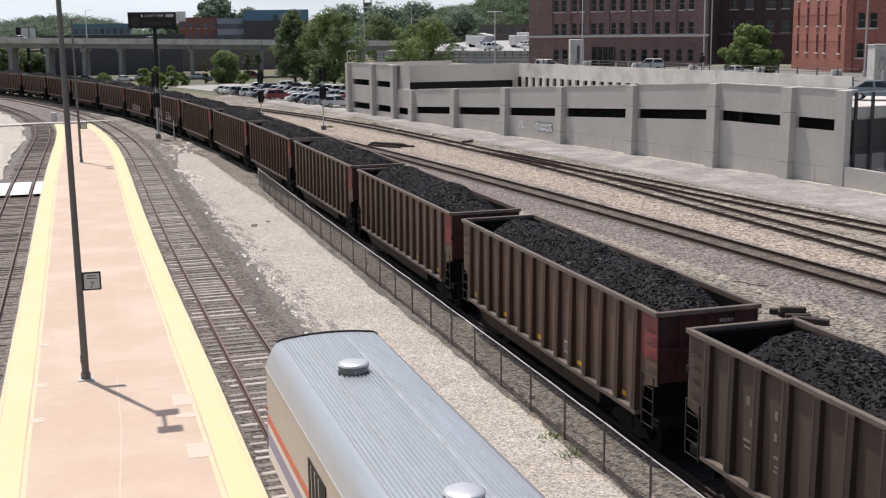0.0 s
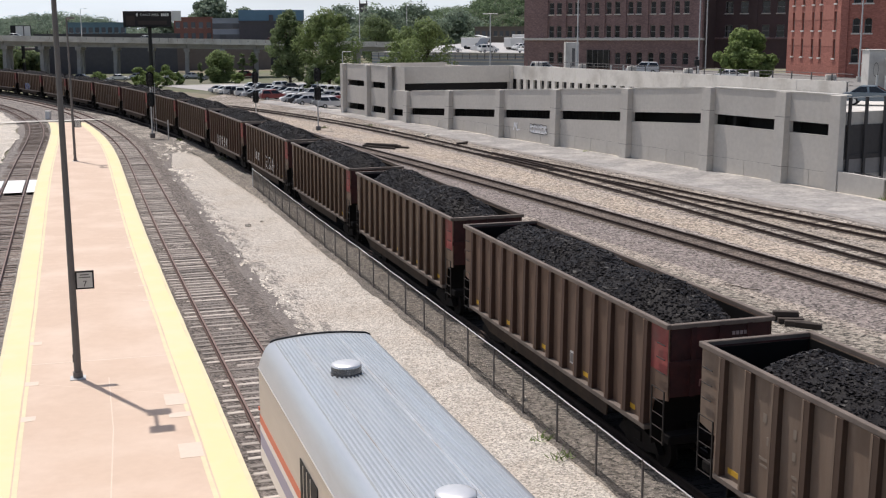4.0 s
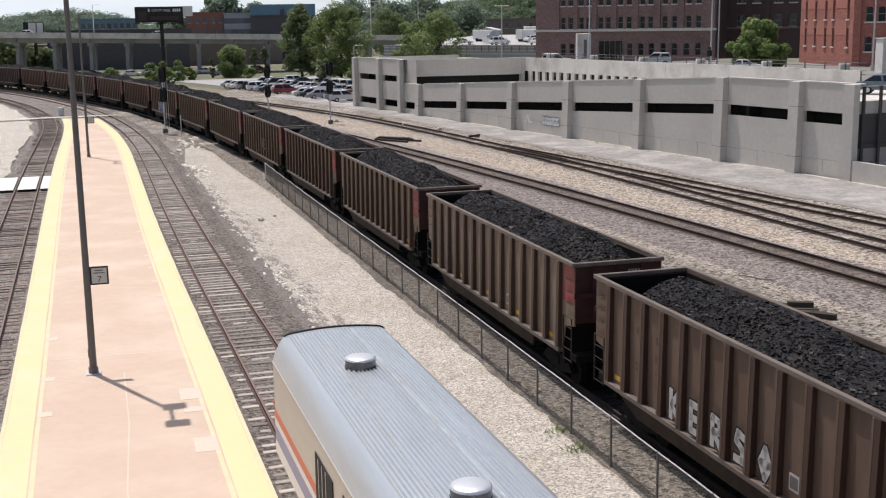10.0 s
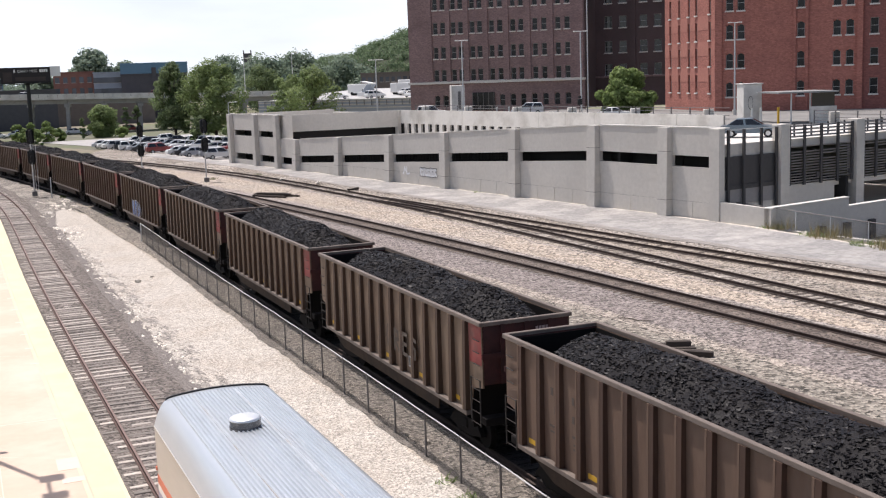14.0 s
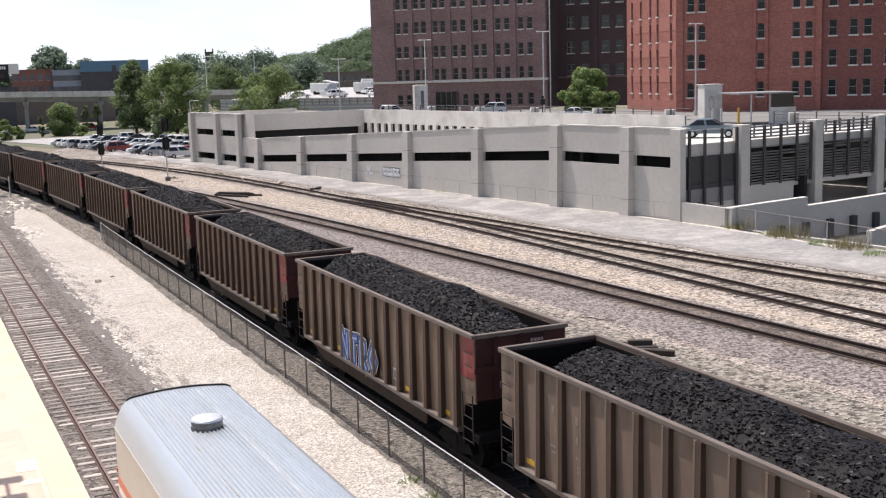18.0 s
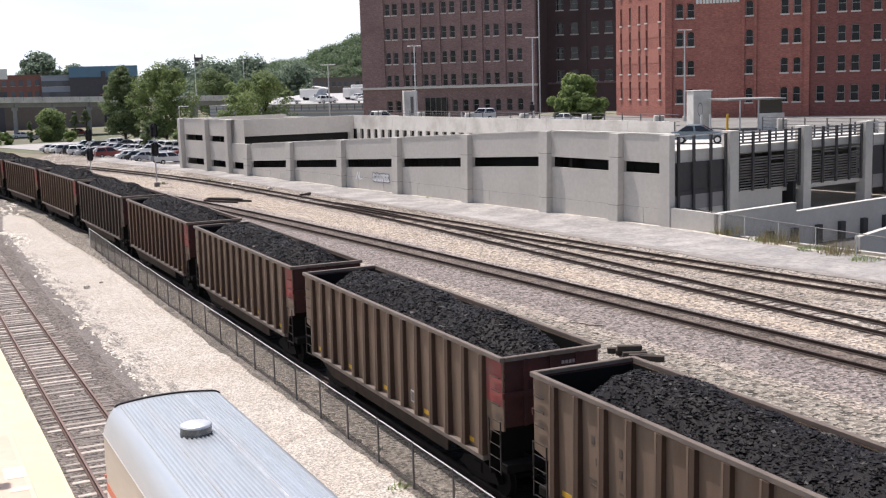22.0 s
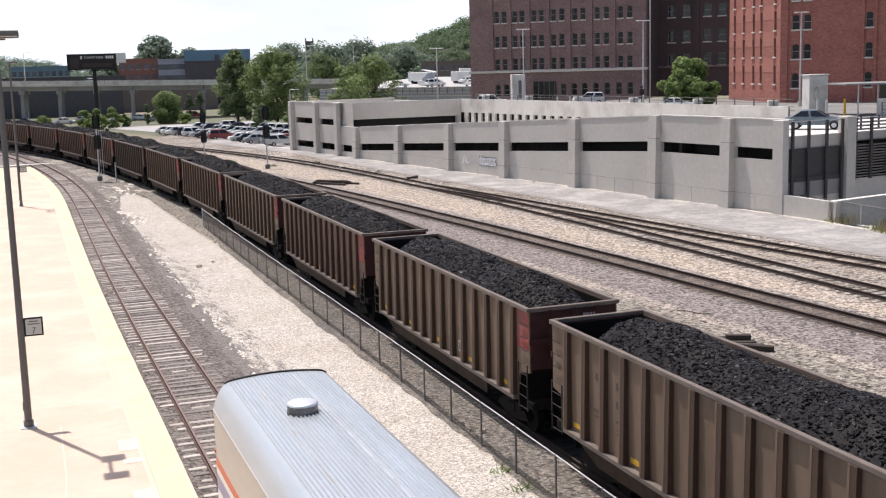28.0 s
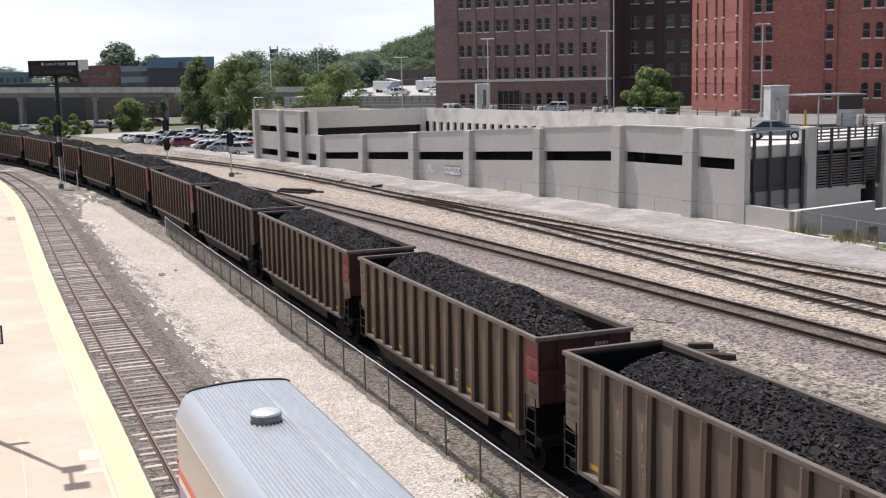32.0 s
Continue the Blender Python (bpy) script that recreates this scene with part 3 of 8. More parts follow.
def along(curve, off, y0, y1, step=2.0):
    """Plan points beside a curve between two values of y (in the part before the far bend)."""
    ys = curve.xy[:, 1]
    i0, i1 = int(np.argmin(abs(ys[:600 * 2] - y0))), int(np.argmin(abs(ys[:600 * 2] - y1)))
    s0, s1 = curve.s[i0], curve.s[i1]
    n = max(2, int(abs(s1 - s0) / step))
    return [curve.at(s0 + (s1 - s0) * k / n, off)[:2] for k in range(n + 1)]


# ---- ground ----
GARAGE = pose(-13.8, 158.9, 0.0, 0, 0, math.degrees(math.atan2(-0.895, 0.446)))
g = Shape()
dip = [GARAGE @ Vector(p) for p in ((95.2, 40, -0.1), (95.2, 1.4, -0.1), (130, 1.4, -0.1), (130, 40, -0.1))]     # the sunken drive
g.add([(-2500, 3000, -0.1), (-2500, -600, -0.1), (2500, -600, -0.1), (2500, 3000, -0.1)] + [tuple(p) for p in dip], [(0, 1, 5, 4), (1, 2, 6, 5), (2, 3, 7, 6), (3, 0, 4, 7)])
solid("ground", g, EARTH, "dry earth with worn grass", "ground", kind="structure")
FENCE_LINE = [(16.0, -13.0), (12.5, -2.0), (5.1, 22.9), (4.1, 26.6), (1.3, 35.4), (-2.2, 45.9), (-6.16, 58.0), (-9.9, 69.5), (-13.9, 82.5)]
solid("gravel_yard", sheet(along(TRAIN, 1.0, -40, 200), [(70, -40), (31.5, 56), (29.5, 69.8), (27.0, 78.4), (-13.6, 159.2), (-40, 215)], 0.2, 0.2, across=4), GRAVEL_YARD,
      "grey and tan crushed gravel between the tracks", "gravel", kind="structure")
solid("limestone_strip", sheet(along(PLAT, 2.0, -10, 96) + [(-24.6, 101.5), (-25.4, 106.5)], FENCE_LINE[:-1] + [(-14.3, 81.5), (-17.9, 91.5), (-21.6, 102.0), (-24.9, 107.5)], [-0.078] * 10 + [0.09], 0.2, across=8, step=0.6, ragged=0.3), LIMESTONE_STRIP,
      "pale limestone gravel strip beside the fence", "gravel", kind="structure")
solid("rubble_strip", sheet(along(PLAT, 1.9, 94, 200), along(TRAIN, -1.6, 94, 200), -0.09, 0.19, across=6, step=0.7, ragged=0.2, seed=8), RUBBLE,
      "grey ballast between two tracks", "gravel", kind="structure")
solid("dusty_patch", sheet([(-29.5, 121.0), (-25.3, 110.0), (-21.4, 100.0), (-17.9, 92.0)], [(-26.4, 119.0), (-22.2, 108.5), (-18.4, 98.0), (-15.4, 90.0)], 0.04, 0.232, across=4, ragged=0.3, step=0.7, seed=5), TAN_PATCH,
      "tan dust patch on the ballast", "gravel", kind="structure")
solid("ballast_shoulder", sheet([(x - 0.1, y) for x, y in FENCE_LINE[:-1]] + [(-14.6, 82.0), (-18.3, 92.0), (-22.2, 103.5), (-24.0, 108.0)], along(TRAIN, -1.0, -14, 107), 0.205, 0.22, across=2, step=0.7, ragged=0.05, seed=6), SHOULDER,
      "tan gravel shoulder between the fence and the train", "gravel", kind="structure")
solid("fence_foot_soil", sheet([(x - 0.36, y) for x, y in FENCE_LINE], [(x + 0.02, y) for x, y in FENCE_LINE], 0.196, 0.212, across=2, step=0.5, ragged=0.12, seed=26), FOOT_SOIL,
      "dark gritty soil along the fence foot", "soil", kind="structure")
solid("service_road", sheet([(-30, 184), (-17, 159.5), (-11.0, 147.0), (0.4, 118.8), (9.9, 97.6), (18.4, 77.0), (24.6, 63.4), (33, 46.5), (58, 0)],
                            [(-29, 189), (-13.9, 160.5), (-7, 145.3), (3.5, 124.0), (13.4, 104.6), (26.0, 79.2), (30.6, 66.0), (41, 48), (66, 2)], 0.225, 0.34, across=6, step=1.0, ragged=0.25), ROAD_STRIP,
      "pale worn asphalt service road along the garage", "road", kind="structure")
solid("tan_strip", sheet(along(THIRD, 1.3, -30, 175), along(SECOND, -1.5, -30, 190), 0.22, 0.24, across=2, step=1.0, ragged=0.3, seed=9), TAN_STRIP,
      "tan gravel strip between two tracks", "gravel", kind="structure")
solid("dusty_strip", sheet(along(TRAIN, 2.0, -30, 160), along(THIRD, -4.6, -30, 160), 0.215, 0.205, across=2, step=1.0, ragged=0.6, seed=10), DUST_STRIP,
      "trodden tan dust beside the coal train", "gravel", kind="structure")
solid("third_shoulder", sheet(along(THIRD, -4.9, -30, 150), along(THIRD, -1.3, -30, 150), 0.212, 0.236, across=3, step=0.7, ragged=0.3, seed=27), THIRD_SIDE,
      "pinkish grey ballast shoulder of the main track", "gravel", kind="structure")
solid("left_yard", sheet(along(LEFT, -14, -30, 230), along(LEFT, -2.0, -30, 230), -0.04, 0.0, across=2, ragged=0.4, seed=12), LIMESTONE,
      "pale gravel yard beside the platform tracks", "gravel", kind="structure")
solid("far_gravel", sheet(along(LEFT, -2.5, 138, 240), along(PLAT, -1.0, 138, 240), -0.02, 0.0, across=2, seed=13), BALLAST,
      "grey ballast behind the platform end", "gravel", kind="structure")


# ---- tracks ----
def rail_shape(curve, s0, s1, off, top, step=1.5):
    rings = []
    n = max(2, int((s1 - s0) / step))
    for i in range(n + 1):
        s = s0 + (s1 - s0) * i / n
        ring = []
        for o, z in ((-0.07, -0.16), (0.07, -0.16), (0.07, -0.145), (0.012, -0.12), (0.012, -0.04), (0.037, -0.03), (0.037, 0), (-0.037, 0), (-0.037, -0.03), (-0.012, -0.04), (-0.012, -0.12), (-0.07, -0.145)):
            x, y, _ = curve.at(s, off + o)
            ring.append((x, y, top + z))
        rings.append(ring)
    return Shape().sweep(rings)


def track(curve, s0, s1, top, bed, label, near=None, gap=0.56, tie_material=TIE, seed=4, wide=2.6, rail_m=RAIL_DARK, head_m=RAIL_DARK, sunk=0.0, strip=None, rough=0.012):
    """Two rails on ties in a ballast bed; the ties within near are parts of their own."""
    t = thing("railway_track", label, "railway track", "tracks of the yard", "structure")
    tt = top - 0.16
    part("ballast_bed", ribbon(curve, s0, s1, [(-wide, tt - 0.16), (-1.75, tt - 0.035), (0, tt - 0.045), (1.75, tt - 0.035), (wide, tt - 0.16)], ragged=0.15, seed=seed), bed, t)
    if strip:
        part("oily_strip", ribbon(curve, s0, s1, [(-1.0, tt - 0.031), (-0.7, tt - 0.018), (0.7, tt - 0.018), (1.0, tt - 0.031)], step=0.8, ragged=0.14, seed=seed + 1), strip, t, "oil-darkened ballast")
    for o in (-0.755, 0.755):
        rl = part("rail", rail_shape(curve, s0, s1, o, top), rail_m, t)
        part("rail_head", ribbon(curve, s0, s1, [(o - 0.032, top + 0.004), (o + 0.032, top + 0.004)], step=1.5), head_m, rl, "worn rail head")
    rnd = random.Random(seed)
    tie = Shape().box(-1.3, 1.3, -0.105, 0.105, -0.17, 0.0, bevel=0.012).mesh("tie", tie_material)
    rest, s, made = Shape(), s0 + 0.3, 0
    while s < s1:
        x, y, h = curve.at(s, rnd.uniform(-0.05, 0.05))
        m = pose(x, y, tt - sunk + rnd.uniform(-rough, 0.006), 0, 0, math.degrees(h) + 90 + rnd.uniform(-1.2, 1.2))
        if near and near[0] < s < near[1] and made < 300:
            part("tie", tie, None, t, m=m)
            made += 1
        else:
            rest.box(-1.3, 1.3, -0.115, 0.115, -0.17, 0.0, m=m)
        s += gap * rnd.uniform(0.93, 1.07)
    if rest.v:
        tagged(part("ties", rest, tie_material, t), kind="stuff")
    return t


track(PLAT, PLAT.near(5, 0), PLAT.near(-125, 270), 0.18, BALLAST_GREY, "rusty track with weathered ties beside the platform", wide=2.7, rail_m=RAIL, head_m=RAIL_TOP, near=(PLAT.near(-2.5, 24), PLAT.near(-46, 156)), rough=0.03, sunk=0.014)
track(LEFT, LEFT.near(-5, 2), LEFT.near(-125, 265), 0.18, BALLAST, "rusty track in brown oily ballast beside the platform", rail_m=RAIL, head_m=RAIL_TOP, near=(LEFT.near(-15, 33), LEFT.near(-40, 112)), tie_material=TIE_BROWN, seed=14, wide=2.3, rough=0.045)
track(TRAIN, TRAIN.s[0] + 0.5, TRAIN.s[-1] - 0.5, 0.29, COAL_SOIL, "coal-blackened main track under the train", tie_material=TIE_BLACK, seed=15, wide=2.6, sunk=0.02)
track(THIRD, THIRD.near(45, -15), THIRD.near(-60, 195), 0.40, BALLAST, "rusty main track on raised grey ballast", near=(THIRD.near(24, 32), THIRD.near(5, 78)), tie_material=TIE_DARK, seed=16, sunk=0.014, strip=BALLAST_DARK)
track(SECOND, SECOND.near(45, -15), SECOND.near(-60, 215), 0.40, BALLAST_TAN, "rusty siding in tan gravel", near=(SECOND.near(28, 33), SECOND.near(10, 87)), tie_material=TIE_OLD, rough=0.016, gap=0.62, sunk=0.032, seed=17, wide=2.0)
track(FIRST, 0.0, FIRST.near(52, 4), 0.404, BALLAST_TAN, "rusty siding beside the service road", near=(4.0, 80.0), tie_material=TIE_OLD, seed=18, wide=1.9, sunk=0.034, gap=0.62, rough=0.03)

# ---- platform ----
plat_l, plat_r = along(LEFT, 1.5, -6, 141.5), along(PLAT, -1.55, -6, 142.5)
platform = thing("station_platform", "pink concrete station platform with yellow edges", "platform", kind="structure")
top = sheet(plat_l, plat_r, 0.38, 0.38, across=4)
part("platform_slab", top, PLATFORM, platform)
edge = Shape()
for line in (plat_l, plat_r):
    edge.sweep([[(x, y, -0.05), (x, y, 0.38)] for x, y in line], closed=False, caps=False)
edge.add([(*plat_l[-1], -0.05), (*plat_r[-1], -0.05), (*plat_r[-1], 0.38), (*plat_l[-1], 0.38)], [(0, 1, 2, 3)])
part("platform_wall", edge, CONCRETE, platform, "grey concrete platform edge wall")
for curve, side, y1 in ((LEFT, 1, 141.0), (PLAT, -1, 142.0)):
    base = 1.5 if side > 0 else 1.55
    rows = [(side * (base + 0.02), 0.385), (side * (base + 0.12), 0.385)]
    s0, s1 = curve.near(*along(curve, 0, -6, y1)[0]), curve.near(*along(curve, 0, -6, y1)[-1])
    for nm, o0, o1, z, mat_, lab in (("edge_strip", 0.0, 0.12, 0.385, YELLOW_EDGE, "pale worn edge strip"), ("yellow_strip", 0.122, 0.86, 0.386, YELLOW, "worn yellow warning strip"),
                                     ("edge_strip", 0.90, 1.02, 0.385, YELLOW_EDGE, "pale worn strip inside the yellow")):
        pr = sorted((side * (base + o0), side * (base + o1)))
        part(nm, ribbon(curve, s0, s1, [(pr[0], z), (pr[1], z)], ragged=0.012, seed=21), mat_, platform, lab)
rnd = random.Random(31)
for k, (px, py) in enumerate([(-10.9, 46.6), (-11.8, 49.6), (-12.6, 52.2), (-13.4, 55.0), (-14.5, 58.6), (-15.6, 62.0), (-17.0, 66.6), (-18.6, 71.4), (-20.0, 75.8), (-8.1, 34.0), (-7.55, 32.2), (-6.6, 29.5), (-13.2, 38.6), (-12.6, 33.5), (-11.6, 30.2)]):
    a = 0.16 if k < 9 else (0.30 if k < 12 else 0.2)
    b = 0.10 if k < 9 else (0.55 if k in (9, 11) else 0.22)
    px, py = along(PLAT, -2.62 - (a - 0.16), py, py + 2)[0] if k < 12 else along(LEFT, 2.6, py, py + 2)[0]
    part("patch", Shape().box(-a, a, -b, b, 0.0, 0.004, bevel=0.0), PLATFORM_PATCH, platform, "pale concrete repair patch", m=pose(px, py, 0.3835, 0, 0, 17))
joint = Shape()
joint.box(-0.045, 0.045, -2.35, 2.35, 0.0, 0.003, m=pose(-11.4, 37.25, 0.3812, 0, 0, -75))
part("joint", joint, PLATFORM_PATCH, platform, "pale sealed joint")
part("joint", Shape().sweep([[(x - 0.018, y, 0.383), (x + 0.018, y, 0.383)] for x, y in ((-6.0, 20.0), (-7.9, 25.6), (-9.2, 30.4), (-10.7, 35.2))], closed=False, caps=False), PLATFORM_PATCH, platform)
for k in range(9):
    yy = 20.0 + 13.5 * k
    a, b = along(LEFT, 2.6, yy, yy + 2)[0], along(PLAT, -2.65, yy + 1.0, yy + 3)[0]
    part("joint", Shape().sweep([[(a[0], a[1], 0.3815), (a[0] - 0.02, a[1] + 0.03, 0.3815)], [(b[0], b[1], 0.3815), (b[0] - 0.02, b[1] + 0.03, 0.3815)]], closed=False, caps=False), PLATFORM_PATCH, platform)
# crossing panels and the far path
panel = thing("crossing_panel", "pale concrete crossing panels between the rails", "crossing panel", kind="structure")
for o0, o1 in ((-2.2, -0.9), (-0.62, 0.62), (0.9, 1.5)):
    s0 = LEFT.near(-30.0, 80.0)
    part("slab", ribbon(LEFT, s0, s0 + 7.4, [(o0, 0.02), (o0, 0.17), (o1, 0.17), (o1, 0.02)]), WHITE, panel)
solid("far_path", sheet([(-62, 140.5), (-50.8, 146.2), (-44.0, 149.0)], [(-62.6, 142.0), (-51.4, 147.6), (-44.4, 150.4)], 0.19, 0.19), CONCRETE_PALE, "pale concrete path across the tracks", "path", kind="structure")


# ---- parking garage ----
garage = thing("parking_garage", "grey precast concrete parking garage with ramps and dark slots", "parking garage", m=GARAGE)


def slab(s0, s1, zb0, zb1, zt0, zt1, d0, d1):
    return Shape().hexa([(s0, d0, zb0), (s1, d0, zb1), (s1, d1, zb1), (s0, d1, zb0), (s0, d0, zt0), (s1, d0, zt1), (s1, d1, zt1), (s0, d1, zt0)])


def wall_top(s):
    """The ramp parapet climbs along the front wall."""
    return 4.07 + (s - 21.6) * 0.0481 if s < 77.3 else 6.74


PILLARS = [0.2, 8.6, 15.4, 20.75, 32.05, 43.65, 54.5, 66.0, 76.8, 85.0, 90.25]
for k, s in enumerate(PILLARS):
    zt = 6.85 if s < 20 else wall_top(s) + (0.02 if s < 90 else 0.0)
    w = 0.5 if k > 2 else 0.45
    p = Shape()
    d_out = -0.62
    if 3 <= k <= 9:
        # tapered fin: deeper at the foot
        p.hexa([(s - w, d_out, 0.1), (s + w, d_out, 0.1), (s + w, 0.0, 0.1), (s - w, 0.0, 0.1), (s - w, -0.46, zt), (s + w, -0.46, zt), (s + w, 0.0, zt), (s - w, 0.0, zt)])
    else:
        p.box(s - w, s + w, -0.55, 0.0, 0.1, zt + 0.03, bevel=0.03)
    part("pillar", p, CONCRETE, garage)
    for z in ((1.5, zt - 1.75) if 3 <= k <= 9 else ()):
        dz = -0.62 + 0.16 * (z - 0.1) / (zt - 0.1)
        part("pillar_joint", Shape().box(s - w - 0.004, s + w + 0.004, dz - 0.006, 0.0, z, z + 0.035), CONCRETE_LINE, garage)
for k in range(len(PILLARS) - 1):
    a, b = PILLARS[k], PILLARS[k + 1]
    if k < 2:
        rows, za, zb = [(0.95, 1.75), (4.05, 4.8)], 6.82, 6.82
        margin = (0.9, 0.6) if k == 0 else (0.7, 0.8)
    elif k == 2:
        rows, za, zb, margin = [(0.95, 1.75)], 4.0, wall_top(b), (0.52, 0.7)
    else:
        za, zb, margin = wall_top(a), wall_top(b), (0.52, 0.56)
        rows = None
    s0, s1 = a + margin[0], b - margin[1]
    slope = (zb - za) / (b - a)

    def zz(s, back):
        return za + (s - a) * slope - back
    if rows is None:
        spans = [(2.78, 1.98)]
        part("wall_panel", slab(s0, s1, zz(s0, 1.98), zz(s1, 1.98), zz(s0, 0), zz(s1, 0), 0.0, 0.3), CONCRETE, garage)
        low = min(1.5, zz(s0, 2.78) - 0.12)
        part("wall_panel", slab(s0, s1, low, low, zz(s0, 2.78), zz(s1, 2.78), 0.0, 0.3), CONCRETE, garage)
    else:
        z = 0.1
        low = rows[0][0]
        prev = rows[0][1]
        for (r0, r1) in rows[1:] + [(None, None)]:
            z1 = r0 if r0 is not None else za
            part("wall_panel", slab(s0, s1, prev, prev, z1, z1 if r0 is not None else zb, 0.0, 0.3), CONCRETE, garage)
            prev = r1
    for e0, e1 in ((a, s0), (s1, b)):
        part("wall_panel", slab(e0, e1, 0.1, 0.1, zz(e0, 0), zz(e1, 0), 0.004, 0.3), CONCRETE, garage)
    n = 2 if k < 3 or k > 7 else 4
    for i in range(n):
        q0, q1 = s0 + (s1 - s0) * i / n, s0 + (s1 - s0) * (i + 1) / n
        part("base_panel", Shape().box(q0 + 0.02, q1 - 0.02, -0.015, 0.28, 0.05, low - 0.02), CONCRETE, garage)
    part("joint_backing", Shape().box(s0, s1, 0.02, 0.26, 0.05, low - 0.005), CONCRETE_LINE, garage)
    # a black sheet behind the slots takes the place of interior shade
    part("slot_backing", slab(s0 - 0.5, s1 + 0.5, 0.2, 0.2, (zz(s0, 1.7) if rows is None else rows[-1][1] + 0.3), (zz(s1, 1.7) if rows is None else rows[-1][1] + 0.3), 1.6, 1.7), SLOT, garage, "near-black sheet standing in for the shaded garage inside")
    # bars behind the ramp slots
    if 3 <= k <= 6:
        grille = Shape()
        for i in range(int((s1 - s0) / 0.55)):
            x = s0 + 0.4 + i * 0.55
            grille.box(x, x + 0.035, 0.2, 0.235, zz(x, 2.78), zz(x, 1.98))
        grille.hexa([(s0, 0.21, zz(s0, 2.4)), (s1, 0.21, zz(s1, 2.4)), (s1, 0.225, zz(s1, 2.4)), (s0, 0.225, zz(s0, 2.4)), (s0, 0.21, zz(s0, 2.36)), (s1, 0.21, zz(s1, 2.36)), (s1, 0.225, zz(s1, 2.36)), (s0, 0.225, zz(s0, 2.36))])
        tagged(part("slot_grille", grille, DARK_STEEL, garage), kind="stuff")
part("coping", slab(21.8, 77.2, wall_top(21.8), wall_top(77.2), wall_top(21.8) + 0.09, wall_top(77.2) + 0.09, -0.05, 0.38), CONCRETE_PALE, garage, "pale concrete coping")
part("coping", Shape().box(77.4, 90.8, -0.05, 0.38, 6.745, 6.83), CONCRETE_PALE, garage, "pale concrete coping")
part("coping", Shape().box(-0.5, 16.3, -0.05, 0.38, 6.825, 6.91), CONCRETE_PALE, garage, "pale concrete coping")
# the tall block's side wall and roof
part("side_wall", slab(15.3, 19.0, 4.0, 4.0, 6.82, 6.82, 0.3, 0.34), CONCRETE, garage)
side = Shape()
side.hexa([(15.8, 0.3, 4.75), (16.2, 0.3, 4.75), (19.2, 15.2, 4.75), (18.8, 15.2, 4.75), (15.8, 0.3, 6.83), (16.2, 0.3, 6.83), (19.2, 15.2, 6.83), (18.8, 15.2, 6.83)])
part("parapet", side, CONCRETE, garage, "long grey concrete parapet")
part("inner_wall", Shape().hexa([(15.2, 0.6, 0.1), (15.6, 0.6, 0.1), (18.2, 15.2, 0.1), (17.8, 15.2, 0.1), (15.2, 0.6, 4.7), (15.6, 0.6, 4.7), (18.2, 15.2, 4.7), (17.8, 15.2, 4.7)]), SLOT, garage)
part("roof_deck", Shape().hexa([(-0.4, 0.3, 5.6), (15.8, 0.3, 5.6), (18.8, 15.2, 5.6), (-0.4, 15.2, 5.6), (-0.4, 0.3, 5.9), (15.8, 0.3, 5.9), (18.8, 15.2, 5.9), (-0.4, 15.2, 5.9)]), CONCRETE_PALE, garage)
part("corner_column", Shape().box(18.55, 19.3, 14.85, 15.29, 0.1, 6.8), CONCRETE, garage)
part("end_wall", Shape().box(-0.45, -0.1, 0.0, 15.6, 0.1, 6.82), CONCRETE, garage)
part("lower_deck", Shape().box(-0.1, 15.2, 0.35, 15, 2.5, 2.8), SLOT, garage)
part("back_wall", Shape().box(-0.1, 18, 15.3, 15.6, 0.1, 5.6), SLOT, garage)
ramp_deck = slab(15.9, 77.2, wall_top(15.9) - 1.35, wall_top(77.2) - 1.35, wall_top(15.9) - 1.1, wall_top(77.2) - 1.1, 0.3, 14.9)
part("ramp_deck", ramp_deck, CONCRETE, garage)
part("back_wall", Shape().box(16.5, 91, 12.2, 12.5, 0.1, 2.6), SLOT, garage)
# pale wall behind the ramp, with a row of small openings at its far end
W_D = 15.3
wt = [(18.6, 6.83), (44.0, 6.83), (58.0, 6.83), (75.5, 6.78)]
for (a, za), (b, zb) in zip(wt, wt[1:]):
    n = max(1, round((b - a) / 5.2))
    for i in range(n):
        s0, s1 = a + (b - a) * i / n, a + (b - a) * (i + 1) / n
        z0, z1 = za + (zb - za) * i / n, za + (zb - za) * (i + 1) / n
        lo = 5.15 if s0 < 47 else 4.0
        part("parapet_panel", slab(s0 + 0.015, s1 - 0.015, lo, lo, z0, z1, W_D, W_D + 0.25), CONCRETE_PALE, garage, "pale weathered concrete panel")
    part("parapet_backing", slab(a, b, 5.2 if a < 47 else 4.0, 5.2 if a < 47 else 4.0, za - 0.03, zb - 0.03, W_D + 0.05, W_D + 0.2), CONCRETE_LINE, garage)
for i in range(17):
    s = 19.2 + i * 1.68
    part("mullion", Shape().box(s + 0.92, s + 1.68, W_D, W_D + 0.25, 3.2, 5.145), CONCRETE_PALE, garage)
# black sheet painted as the shade behind the small openings
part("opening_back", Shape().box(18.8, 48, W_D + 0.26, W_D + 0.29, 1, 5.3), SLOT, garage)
part("street_deck", Shape().box(17.0, 75.5, W_D + 0.3, 90, 4.7, 4.9), DECK, garage, "pale worn street deck")
part("street_deck", Shape().box(75.5, 125, 28.4, 90, 4.7, 4.9), DECK, garage, "pale worn street deck")
part("street_deck", Shape().box(-0.4, 17.0, 15.7, 60, 4.7, 4.9), DECK, garage, "pale worn street deck")
part("deck_edge", Shape().box(-0.4, 18.8, 15.2, 15.5, 5.2, 6.5), CONCRETE, garage)

